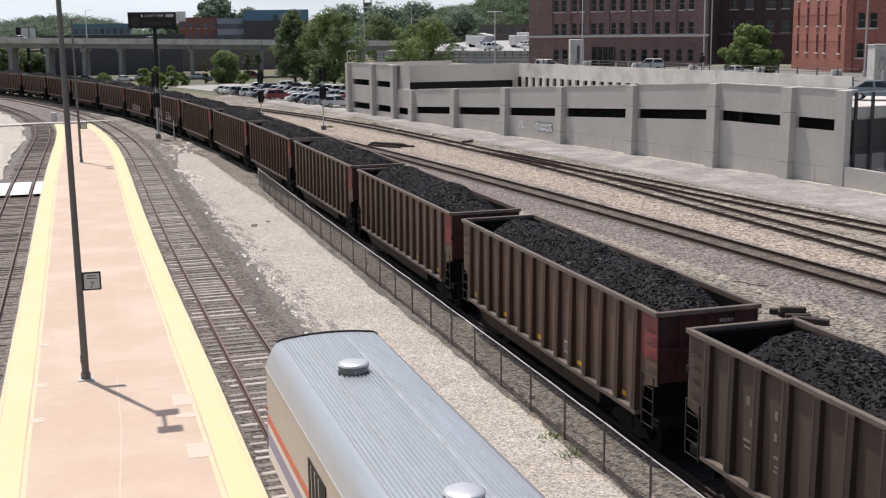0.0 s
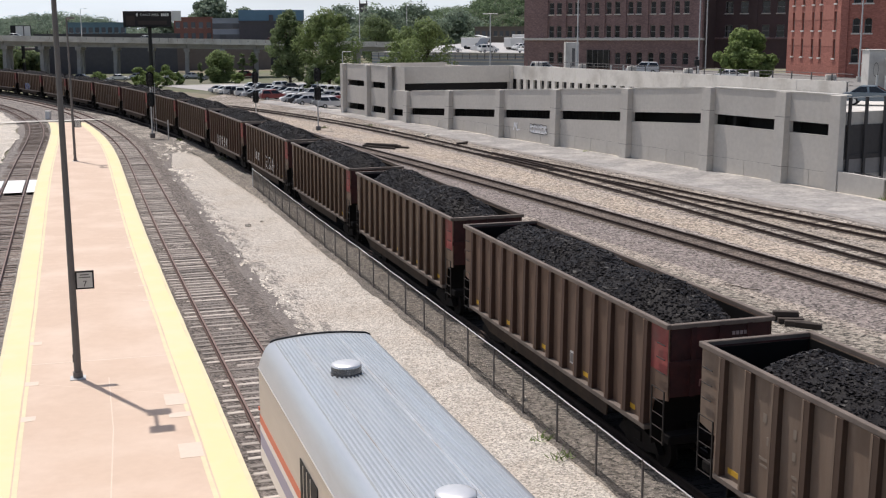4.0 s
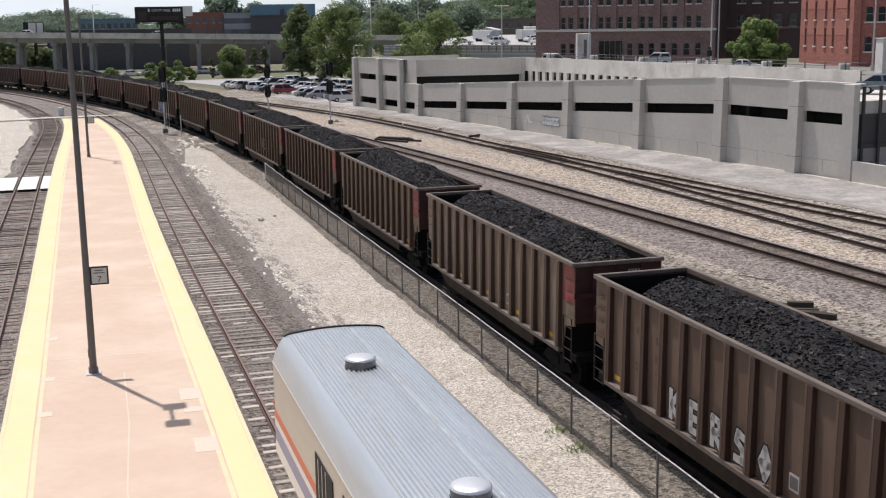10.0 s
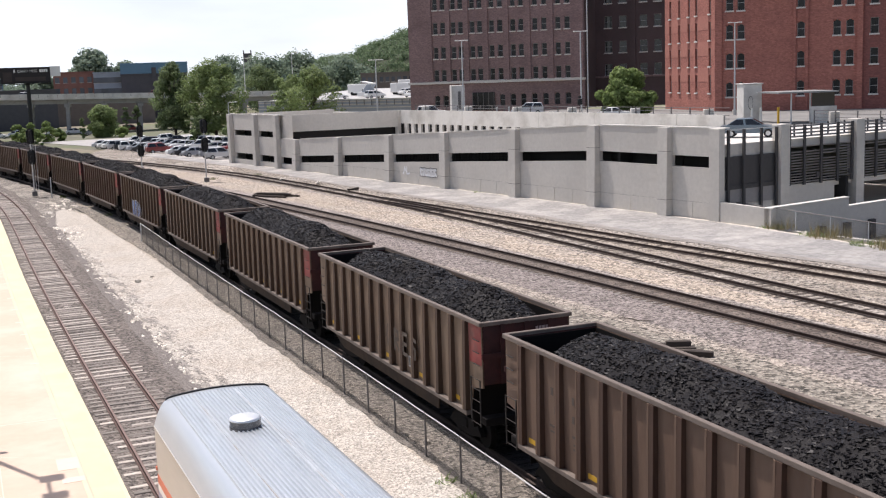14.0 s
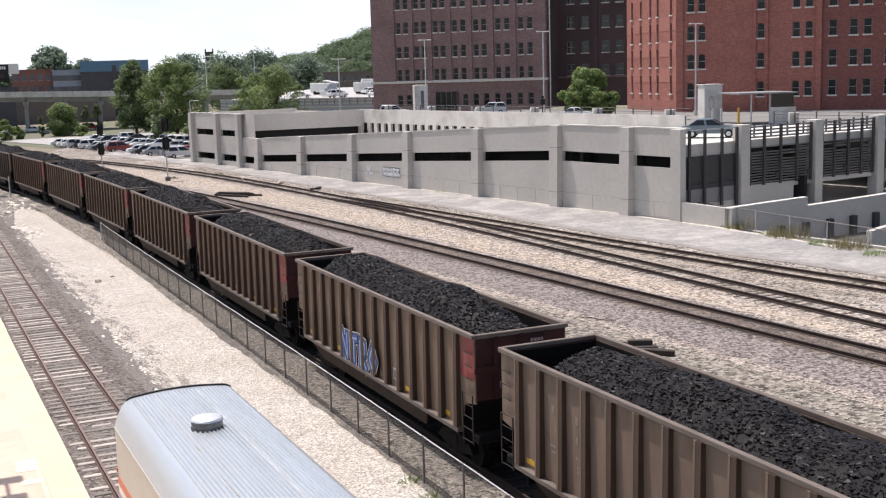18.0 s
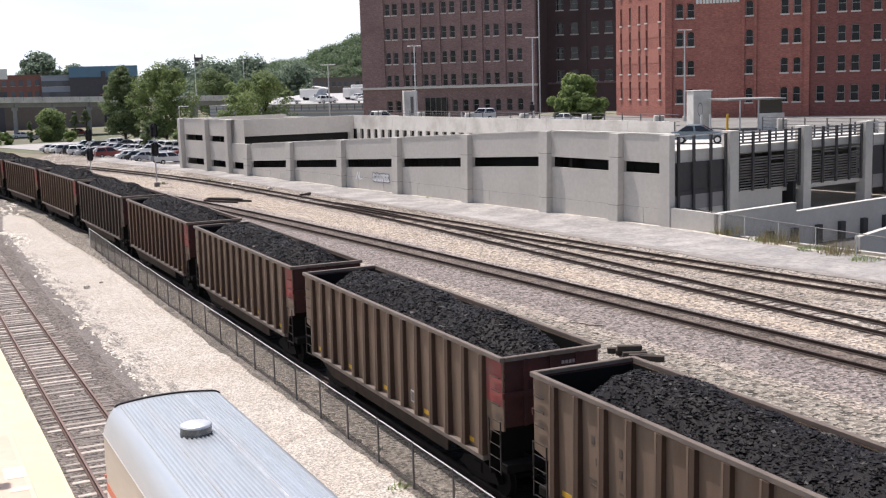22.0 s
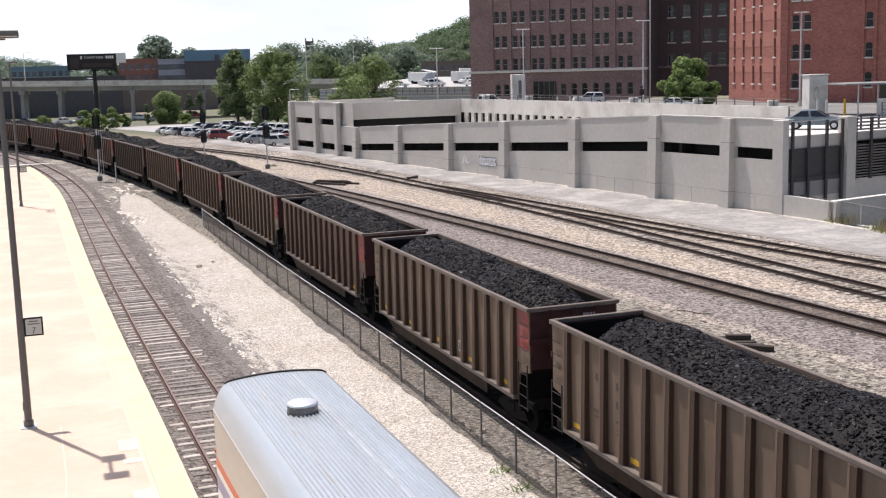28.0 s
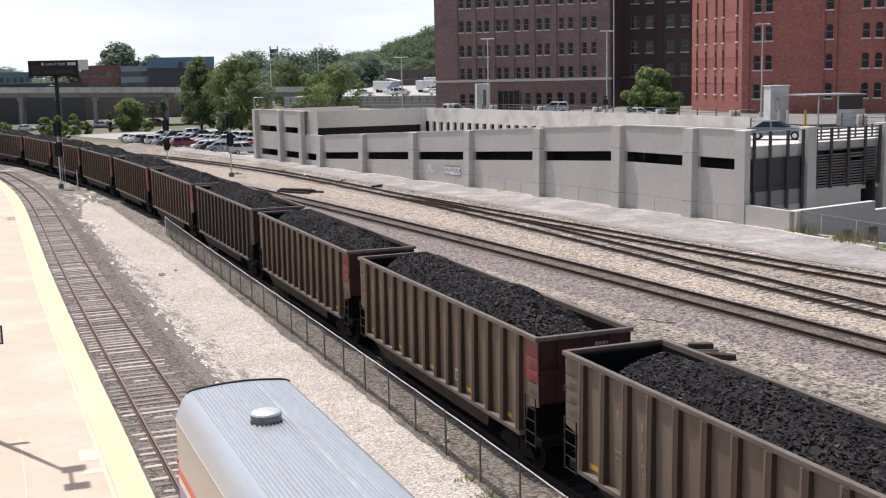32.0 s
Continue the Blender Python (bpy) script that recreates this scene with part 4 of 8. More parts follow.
# end of the garage: columns, louvres, screens and a low wall
COLS = [-0.15, 5.93, 14.05, 21.55, 28.6]
END_S = 90.4
for k, d in enumerate(COLS):
    if k:
        part("column", Shape().box(END_S - 0.45, END_S + 0.45, d - 0.45, d + 0.45, -2.0, 6.78, bevel=0.03), CONCRETE, garage)
gap_rnd = random.Random(17)
for k in range(4):
    d0, d1 = COLS[k] + 0.45, COLS[k + 1] - 0.45
    n = 3 if k in (0, 3) else 4
    foot = 2.25 if k in (1, 2) else 1.0
    for i in range(n + 1):
        d = d0 + (d1 - d0) * (i + (0.12 if i == 0 else -0.12 if i == n else 0)) / n
        part("screen_post", Shape().box(END_S + 0.1, END_S + 0.24, d - 0.1, d + 0.1, foot, 6.62), SCREEN, garage, "dark steel screen post")
    if k in (1, 2):
        # one bank of slats between each two posts, with a few slats gone
        for i in range(n):
            e0, e1 = d0 + (d1 - d0) * i / n + 0.06, d0 + (d1 - d0) * (i + 1) / n - 0.06
            for j in range(14):
                z = 2.45 + j * 0.2
                if j in (11, 12) and gap_rnd.random() < 0.55 or j in (9, 10) and gap_rnd.random() < 0.3:
                    continue
                lv = Shape().box(-(e1 - e0) / 2, (e1 - e0) / 2, -0.085, 0.085, -0.012, 0.012, m=pose(END_S + 0.05, (e0 + e1) / 2, z, 0, -35, 0) @ pose(0, 0, 0, 0, 0, 90))
                part("louvre", lv, LOUVRE, garage, "grey metal louvre")
            if i % 2:
                part("hatch", Shape().box(END_S + 0.1, END_S + 0.18, e1 - 0.42, e1 - 0.08, 2.7, 3.1), SCREEN, garage, "small dark hatch")
            for j in range(4):
                z = 5.72 + j * 0.25
                part("guard_rail", Shape().box(END_S - 0.06, END_S + 0.06, e0, e1, z, z + 0.12), LOUVRE, garage)
                part("guard_stub", Shape().box(END_S - 0.04, END_S + 0.04, (e0 + e1) / 2 - 0.06, (e0 + e1) / 2 + 0.06, z + 0.1, z + 0.25), SCREEN, garage)
        part("floor_band", Shape().box(END_S - 0.3, END_S - 0.02, d0, d1, 1.95, 2.3), CONCRETE, garage)
    else:
        part("rail", Shape().box(END_S - 0.02, END_S + 0.05, d0, d1, 6.55, 6.64), GALV, garage)
        part("mesh_screen", Shape().box(END_S - 0.01, END_S, d0, d1, 2.75, 4.75), SCREEN, garage, "dark grey screen panel")
        part("mesh_screen", Shape().box(END_S - 0.01, END_S, d0, d1, 1.35, 2.45), LOUVRE, garage, "grey lower screen panel")
        part("cross_bar", Shape().box(END_S - 0.05, END_S + 0.08, d0, d1, 2.45, 2.75), SCREEN, garage, "dark cross bar")
    part("spandrel", Shape().box(END_S - 0.5, END_S - 0.1, d0, d1, 4.75 if k in (0, 3) else 5.0, 5.62), CONCRETE, garage)
    if k == 0:
        part("low_wall", Shape().box(END_S - 0.3, END_S, d0, d1, 0.3, 1.4), CONCRETE, garage)
    if k == 1:
        part("low_wall", Shape().box(END_S - 0.3, END_S, d0, d0 + 5.3, 0.3, 2.0), CONCRETE, garage)
part("end_deck", Shape().box(77.3, END_S - 0.2, 0.4, 28, 5.1, 5.42), CONCRETE_PALE, garage)
part("end_floor", Shape().box(78, END_S + 3.5, 0.4, 40, -0.05, 0.05), CONCRETE, garage)
part("core_wall", Shape().box(79, 79.3, 0.4, 15.0, 0, 5.3), SLOT, garage)

# retaining wall and the lower drive beside the garage
drive = thing("retaining_wall", "grey concrete retaining wall beside the garage drive", "retaining wall", kind="structure", m=GARAGE)
part("wall", slab(90.8, 95.4, 0.0, 0.0, 1.72, 1.62, -0.5, -0.2), CONCRETE, drive)
w2 = Shape()
w2.hexa([(94.8, -0.5, -1.4), (95.2, -0.5, -1.4), (95.2, 7.4, -1.4), (94.8, 7.4, -1.4), (94.8, -0.5, 1.6), (95.2, -0.5, 1.6), (95.2, 7.4, 1.69), (94.8, 7.4, 1.69)])
part("wall", w2, CONCRETE, drive)
w3 = Shape()
w3.hexa([(94.8, 7.4, -1.4), (95.2, 7.4, -1.4), (95.2, 40, -1.4), (94.8, 40, -1.4), (94.8, 7.4, 1.07), (95.2, 7.4, 1.07), (95.2, 40, 1.5), (94.8, 40, 1.5)])
for da, db, za_, zb_ in ((-0.55, 7.4, 1.6, 1.69), (7.4, 40, 1.07, 1.5)):
    part("coping", Shape().hexa([(94.76, da, za_ + 0.004), (95.24, da, za_ + 0.004), (95.24, db, zb_ + 0.004), (94.76, db, zb_ + 0.004), (94.76, da, za_ + 0.07), (95.24, da, za_ + 0.07), (95.24, db, zb_ + 0.07), (94.76, db, zb_ + 0.07)]), CONCRETE_PALE, drive, "pale coping")
part("wall", w3, CONCRETE, drive)
w4 = Shape()
w4.hexa([(104.0, 2.0, -1.4), (104.4, 2.0, -1.4), (101.2, 16, -1.4), (100.8, 16, -1.4), (104.0, 2.0, 0.75), (104.4, 2.0, 0.75), (101.2, 16, 0.95), (100.8, 16, 0.95)])
part("wall", w4, CONCRETE, drive)
part("drive_floor", Shape().box(95.25, 130, 1.2, 40, -1.5, -1.35), ASPHALT, drive, "grey sunken drive")
part("wall", Shape().box(95.25, 130, 1.0, 1.38, -1.5, 0.05), CONCRETE, drive)
# no recess is cut: dark blocks on the wall face imitate its shade
for k in range(9):
    part("buttress", Shape().box(95.21, 95.5, 4.2 + k * 2.6, 4.75 + k * 2.6, -1.4, 0.0), SCREEN, drive, "dark block painted as a shaded recess of the wall")


# ---- brick buildings ----
def facade(parent, origin, way, cols, rows, w, h, brick, depth=0.28, sill=True, arched=False, plain_top=3.0, base=5.6, height=34.0, length=None, pane_material=WINDOW, piers=()):
    """A brick wall with window openings cut through it: cols are distances along the wall, rows the heights of the sills."""
    wx, wy = way
    ang = math.degrees(math.atan2(wy, wx))
    m = pose(origin[0], origin[1], 0, 0, 0, ang)
    length = length or (cols[-1] + 3)
    spans = sorted([(c - w / 2, c + w / 2) for c in cols])
    xs, cur = [], 0.0
    for a, b in spans:
        xs.append((cur, a))
        cur = b
    xs.append((cur, length))
    wall = Shape()
    for a, b in xs:
        wall.box(a, b, 0, 0.5, base, height)
    zs, cur = [], base
    for z in rows:
        zs.append((cur, z))
        cur = z + h
    zs.append((cur, height))
    for a, b in spans:
        for z0, z1 in zs:
            wall.box(a, b, 0.001, 0.5, z0, z1)
    part("wall", wall, brick, parent, m=m)
    for x0, x1 in piers:
        part("pier", Shape().box(x0, x1, -0.22, 0.0, base, height), brick, parent, m=m)
    pane = Shape().box(-w / 2, w / 2, depth, depth + 0.04, 0, h).mesh("pane", pane_material)
    fr = Shape()
    for x in (-w / 2, w / 2 - 0.07):
        fr.box(x, x + 0.07, depth - 0.06, depth, 0, h)
    fr.box(-w / 2, w / 2, depth - 0.07, depth - 0.005, h / 2 - 0.04, h / 2 + 0.04)
    fr.box(-w / 2, w / 2, depth - 0.06, depth, h - 0.08, h)
    frm = fr.mesh("frame", FRAME)
    sl = Shape().box(-w / 2 - 0.12, w / 2 + 0.12, -0.16, 0.2, -0.2, 0.0).mesh("sill", STONE)
    head = None
    if arched:
        a = Shape()
        a.add([(-w / 2, depth - 0.1, h), (-w / 2, depth - 0.1, h - 0.28), (0, depth - 0.1, h)], [(0, 1, 2)])
        a.add([(w / 2, depth - 0.1, h), (0, depth - 0.1, h), (w / 2, depth - 0.1, h - 0.28)], [(0, 1, 2)])
        head = a.mesh("arch_head", brick)
    for c in cols:
        for z in rows:
            mm = m @ pose(c, 0, z)
            win = part("window", pane, None, parent, m=mm)
            part("frame", frm, None, win)
            if sill:
                part("sill", sl, None, win, "pale stone sill")
            if head:
                part("arch_head", head, None, win)
    return m


def bearing(az, dist):
    return dist * math.sin(radians(az)), dist * math.cos(radians(az))


dark = thing("brick_warehouse", "tall dark brown brick warehouse with paired windows", "warehouse")
p0, p1 = Vector(bearing(3.8, 205)), Vector(bearing(12.3, 195))
way = (p1 - p0).normalized()
L = (p1 - p0).length
cols = [5.04, 6.43, 8.34, 9.68, 11.81, 13.13, 15.28, 16.78, 19.06, 20.47, 22.92, 24.5, 26.88, 28.48]
rows_z = [9.97, 13.84, 18.0, 22.1, 26.2, 30.3]
PIERS = [(x - 0.4, x + 0.4) for x in (4.0, 7.35, 10.75, 14.25, 17.95, 21.75, 25.7)] + [(29.6, 31.2)]
fm = facade(dark, p0, way, cols, rows_z, 0.86, 1.95, BRICK_DARK, arched=False, base=9.9, height=36, length=L, piers=PIERS)
low_cols = [5.04, 6.65, 16.95, 18.85, 20.7, 22.65, 24.6, 26.6, 28.5]
facade(dark, p0, way, low_cols, [5.6], 0.95, 1.95, BRICK_DARK, sill=False, base=0.0, height=9.48, length=L, arched=True)
part("string_course", Shape().box(-0.2, L + 0.2, -0.4, 0.3, 9.5, 9.88), STONE, dark, "grey stone string course", m=fm)
part("entrance", Shape().box(11.6, 15.6, -0.3, 0.0, 4.9, 7.9), WINDOW, dark, "glazed entrance bay", m=fm)
for k in range(5):
    part("entrance_bar", Shape().box(11.6 + k * 0.97, 11.7 + k * 0.97, -0.34, -0.3, 4.9, 7.9), POLE, dark, m=fm)
part("downpipe", Shape().tube((31.9, -0.2, 4.9), (31.9, -0.2, 36), 0.11, 8), GALV, dark, "grey downpipe", m=fm)
part("side_wall", Shape().box(-0.01, 0.5, 0.5, 30, 0.0, 36), BRICK_DARK, dark, m=fm)
q0, q1 = Vector(bearing(12.3, 196)), Vector(bearing(17.2, 199))
# return wall and wing wear the darker brick, their shade painted in
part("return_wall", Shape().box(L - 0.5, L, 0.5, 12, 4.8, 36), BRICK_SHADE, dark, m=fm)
way2 = way
L2 = 19.0
o2 = p1 - Vector((way.y, -way.x)) * -0.0 + Vector((-way.y, way.x)) * 8.0
wing_cols = [2.22, 4.73, 8.25, 10.64, 14.4, 16.6]
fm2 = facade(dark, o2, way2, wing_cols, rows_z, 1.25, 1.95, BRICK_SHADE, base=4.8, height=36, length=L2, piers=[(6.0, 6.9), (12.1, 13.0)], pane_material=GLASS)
part("string_course", Shape().box(0, L2, -0.3, 0.1, 9.6, 9.9), BRICK_DARK, dark, m=fm2)

red = thing("red_brick_building", "tall red brick warehouse with arched windows and stone sills", "warehouse")
c0 = Vector(bearing(18.5, 162))
front = Vector((0.87, -0.49)).normalized()
fl = 62.0
rcols = [1.88, 3.37, 11.05, 15.52, 17.11]
rcols2 = [20.06, 22.58, 24.26, 26.82, 28.41, 31.0, 32.7, 35.4, 37.1, 40.0, 42.4, 44.4, 48.5, 51.0]
rrows = [6.85, 10.65, 14.45, 18.2, 22.0, 25.8]
fm3 = facade(red, c0, front, rcols, rrows, 0.95, 1.95, BRICK_RED, arched=True, base=4.8, height=36, length=18.3, piers=[(0.0, 0.9), (10.1, 10.45), (11.65, 12.0)])
facade(red, c0 + front * 18.3, front, [c - 18.3 for c in rcols2], rrows, 1.0, 2.0, BRICK_OLD, base=4.8, height=36, length=fl - 18.3)
part("corner_pier", Shape().box(18.0, 18.7, -0.3, 0.0, 4.8, 36), BRICK_RED, red, m=fm3)
for x in (0.95, 4.6):
    part("string_course", Shape().box(x, x + (3.5 if x < 2 else 5.4), -0.06, 0.0, 21.0, 21.3), STONE, red, m=fm3)
sign = Shape()
for i in range(13):
    sign.box(4.1 + i * 0.44, 4.1 + i * 0.44 + 0.33, -0.16, -0.02, 19.95, 19.95 + (0.72 if i in (0, 3, 6) else 0.5))
part("wall_sign", sign, WHITE, red, "white letter shapes on the wall", m=fm3)
left_way = Vector((0.1, -0.995)).normalized()
lw = 17.76
lo = c0 - left_way * lw
lcols = [2.1, 5.42, 8.89, 11.46, 15.99]
fm4 = facade(red, lo, left_way, lcols, [7.38, 11.0, 14.5, 18.0, 22.0], 0.75, 2.45, BRICK_RED, base=4.8, height=36, length=lw, depth=0.3)
for z in (8.9, 12.4, 15.9):
    for x0, x1 in ((0.1, 1.7), (2.5, 5.0), (5.85, 8.45), (9.3, 11.05), (11.9, 15.55), (16.4, 17.6)):
        part("brick_band", Shape().box(x0, x1, -0.03, 0.0, z, z + 1.9), BRICK_PALE, red, "paler brick panel", m=fm4)

# things on the street deck
elevator = thing("elevator_house", "pale concrete elevator house with a round emblem and glazed canopy", "elevator house")
part("tower", Shape().box(43.6, 45.6, 121.0, 123.2, 4.9, 8.95, bevel=0.05), CONCRETE_PALE, elevator)
part("cap", Shape().box(43.5, 45.7, 120.9, 123.3, 8.95, 9.05), CONCRETE_PALE, elevator)
ring = Shape()
for i in range(24):
    a0, a1 = 2 * math.pi * i / 24, 2 * math.pi * (i + 1) / 24
    ring.add([(44.35 + 0.55 * r * math.cos(a), 120.985, 7.0 + 1.5 * r * math.sin(a)) for r, a in ((0.5, a0), (0.5, a1), (0.43, a1), (0.43, a0))], [(0, 1, 2, 3)])
part("emblem", ring, CONCRETE_LINE, elevator, "grey ring emblem")
part("canopy_roof", Shape().box(44.9, 51.2, 114.5, 120.5, 8.0, 8.15), CANOPY, elevator)
part("canopy_glass", Shape().box(48.6, 51.0, 115.0, 115.04, 6.6, 8.0), GLASS, elevator)
part("canopy_base", Shape().box(48.4, 51.2, 114.9, 115.2, 4.9, 6.6), CONCRETE_PALE, elevator)
for x, y in ((46.5, 115.2), (48.5, 115.2), (51.0, 115.2), (51.0, 120.0)):
    part("canopy_post", Shape().box(x - 0.06, x + 0.06, y - 0.06, y + 0.06, 4.9, 8.05), GALV, elevator)
stair_house = thing("stair_house", "small pale concrete stair tower on the street deck", "stair house")
bx, by = 16.88, 157.1
part("tower", Shape().box(bx - 0.9, bx + 0.9, by, by + 2.4, 4.9, 9.6, bevel=0.04), CONCRETE_PALE, stair_house)
part("emblem", Shape().box(bx - 0.05, bx + 0.35, by - 0.03, by, 6.4, 8.8), POLE, stair_house, "grey emblem")


# sprayed tags on the garage wall
rnd = random.Random(8)


def wall_tag(pts, width, off, material, label):
    st = stroke(pts, width)
    part("graffiti", Shape().add([(p[0], -off, p[2]) for p in st.v], st.f), material, garage, label)


for k in range(5):
    x0 = 49.6 + 0.62 * k
    for pts in ([(x0, 1.35), (x0 + 0.1, 1.95), (x0 + 0.5, 1.9)], [(x0, 1.65), (x0 + 0.42, 1.6), (x0 + 0.5, 1.3)], [(x0 + 0.25, 1.3), (x0 + 0.3, 1.95)]):
        wob = [(a + rnd.uniform(-0.06, 0.06), b + rnd.uniform(-0.06, 0.06)) for a, b in pts]
        wall_tag(wob, 0.34, 0.028, BLACK, "black tag outline")
        wall_tag(wob, 0.22, 0.034 + 0.0007 * k, TAG_WHITE, "white sprayed tag")
for k in range(4):
    x0 = 49.7 + 0.75 * k
    wall_tag([(x0, 1.4), (x0 + 0.15, 1.85), (x0 + 0.35, 1.5), (x0 + 0.5, 1.8)], 0.04, 0.042, STONE, "grey tag line")
for pts in ([(46.2, 1.3), (46.5, 2.0), (46.8, 1.4)], [(46.9, 2.0), (46.9, 1.3), (47.4, 1.4)], [(53.2, 1.6), (54.2, 1.75), (53.8, 1.5)]):
    wall_tag(pts, 0.16, 0.03, TAG_WHITE, "faint white tag")


# ---- coal train ----
PITCH, RIM, HALF_L, HALF_W, SILL = 16.77, 4.0, 7.62, 1.5, 1.22
BODY = [surface("car_body_%s" % n, c, 0.75, dark=tuple(q * 0.6 for q in c), grain=1.6, amount=0.6, stain=(c[0] * 0.66, c[1] * 0.58, c[2] * 0.52), stain_scale=1.3, stain_amount=0.75, stretch=(1.3, 1.3, 0.3))
        for n, c in (("brown", (0.230, 0.166, 0.120)), ("umber", (0.204, 0.143, 0.098)), ("rust", (0.168, 0.107, 0.074)), ("soot", (0.112, 0.081, 0.061)))]
# rust browns set far below the panels, painting in the ribs' shaded sides and shadows
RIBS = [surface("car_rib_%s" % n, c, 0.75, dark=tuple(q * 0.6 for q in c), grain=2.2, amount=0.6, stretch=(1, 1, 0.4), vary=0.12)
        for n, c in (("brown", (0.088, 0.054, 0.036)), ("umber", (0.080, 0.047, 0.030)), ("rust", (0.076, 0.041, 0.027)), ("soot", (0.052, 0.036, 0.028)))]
SILL_M = surface("worn_side_sill", (0.19, 0.155, 0.13), 0.75, dark=(0.09, 0.07, 0.055), grain=1.8, amount=0.8, stretch=(0.8, 1, 1))
SKIRT_M = surface("sooty_hopper_side", (0.075, 0.050, 0.035), 0.85, dark=(0.03, 0.022, 0.018), grain=1.4, amount=0.9, stain=(0.03, 0.024, 0.02), stain_scale=0.8, stain_amount=0.7, spec=0.2)
RIM_M = surface("worn_top_chord", (0.185, 0.148, 0.122), 0.6, dark=(0.075, 0.055, 0.044), grain=3, amount=0.6, stretch=(0.5, 1, 1))
END_RED = surface("faded_red_end", (0.36, 0.075, 0.065), 0.75, dark=(0.12, 0.04, 0.035), grain=1.4, amount=0.6, stain=(0.19, 0.10, 0.08), stain_scale=1.0, stain_amount=0.8)
# end red deepened in colour, since the ends face away from the sun
END_DARK = surface("shaded_red_end", (0.098, 0.025, 0.022), 0.8, dark=(0.025, 0.010, 0.009), grain=1.2, amount=0.9, stain=(0.022, 0.012, 0.011), stain_scale=0.9, stain_amount=0.8)
# ladder steel painted dark for the shadow under the car ends
LADDER = surface("shade_dark_ladder", (0.035, 0.029, 0.025), 0.7, grain=5, amount=0.4)
INSIDE = surface("sooty_inside", (0.013, 0.012, 0.0115), 0.9, grain=3, amount=0.5, spec=0.08)
MARK = surface("faded_stencil", (0.27, 0.22, 0.17), 0.8, grain=6, amount=0.4)
MARK_DIM = surface("dim_stencil", (0.10, 0.078, 0.062), 0.8, grain=6, amount=0.3)
MARK_END = surface("dim_end_stencil", (0.42, 0.33, 0.31), 0.8, grain=6, amount=0.4)
MARK_YELLOW = surface("yellow_square", (0.62, 0.36, 0.03), 0.7, grain=6, amount=0.3)
SPRAY_WHITE = surface("white_spray", (0.5, 0.48, 0.46), 0.8, grain=5, amount=0.25)
SPRAY_BLUE = surface("blue_spray", (0.07, 0.12, 0.34), 0.8, grain=3, amount=0.35)
SPRAY_PALE = surface("pale_blue_spray", (0.36, 0.46, 0.58), 0.8, grain=3, amount=0.35)
SPRAY_BLACK = surface("black_spray", (0.02, 0.018, 0.018), 0.8, grain=5, amount=0.3)


def coal_shape(seed):
    """A heaped load with broken lumps, lower at the rear end."""
    rnd = random.Random(seed)
    sh = Shape()
    nx, ny = 240, 46
    rows = []
    for i in range(nx + 1):
        x = -7.15 + 14.3 * i / nx
        row = []
        for j in range(ny + 1):
            y = -1.30 + 2.60 * j / ny
            q = y / 1.30
            crown = 3.60 + 0.74 * (1 - abs(q) ** 1.9)
            rear, fore = min(1.0, max(0.0, (x + 7.15) / 1.9)), min(1.0, max(0.0, (7.2 - x) / 2.4))
            z = crown - 1.25 * (1 - rear) ** 1.5 - 0.62 * (1 - fore) ** 1.6
            z += 0.10 * math.sin(x * 0.9 + seed) * (1 - q * q) + 0.16 * noise.noise(Vector((x * 0.8, y * 0.8, seed))) + 0.035 * noise.noise(Vector((x * 3.1, y * 3.1, seed + 5)))
            row.append((x + rnd.uniform(-0.02, 0.02), y, min(z, 4.5)))
        rows.append(row)
    sh.sweep(rows, closed=False, caps=False)
    sh.f = [f[::-1] for f in sh.f]
    for _ in range(9000):
        i, j = rnd.randrange(2, nx - 1), rnd.randrange(1, ny)
        x, y, z = rows[i][j]
        r = 0.012 + 0.030 * rnd.random() ** 2
        ax = Vector((rnd.uniform(-1, 1), rnd.uniform(-1, 1), rnd.uniform(-1, 1))).normalized()
        rot = Matrix.Rotation(rnd.uniform(0, 6.3), 3, ax)
        ps = [rot @ Vector(p) * r + Vector((x + rnd.uniform(-0.07, 0.07), y + rnd.uniform(-0.06, 0.06), z + r * 0.1)) for p in ((1.2, 0, 0), (-1.1, 0.1, 0), (0, 0.9, 0.1), (0, -0.9, 0), (0.1, 0, 0.8), (0, 0.1, -0.8))]
        sh.add(ps, [(0, 2, 4), (2, 1, 4), (1, 3, 4), (3, 0, 4), (2, 0, 5), (1, 2, 5), (3, 1, 5), (0, 3, 5)])
    me = sh.mesh("coal_load", COAL)
    me.materials.append(COAL_LUMP)
    index = np.zeros(len(me.polygons), dtype=np.int32)
    index[nx * ny:] = 1
    me.polygons.foreach_set("material_index", index)
    return me


COAL_MESH = [coal_shape(3), coal_shape(11)]

# shared part meshes of a car; x runs forward, y to the left, z up from the rail head
side_ring = [(-HALF_L, 2.12), (-6.92, 2.0), (-6.68, SILL), (6.68, SILL), (6.92, 2.0), (HALF_L, 2.12), (HALF_L, RIM - 0.12), (-HALF_L, RIM - 0.12)]
RIB_X = [-6.6 + 13.2 * i / 13 for i in range(14)]


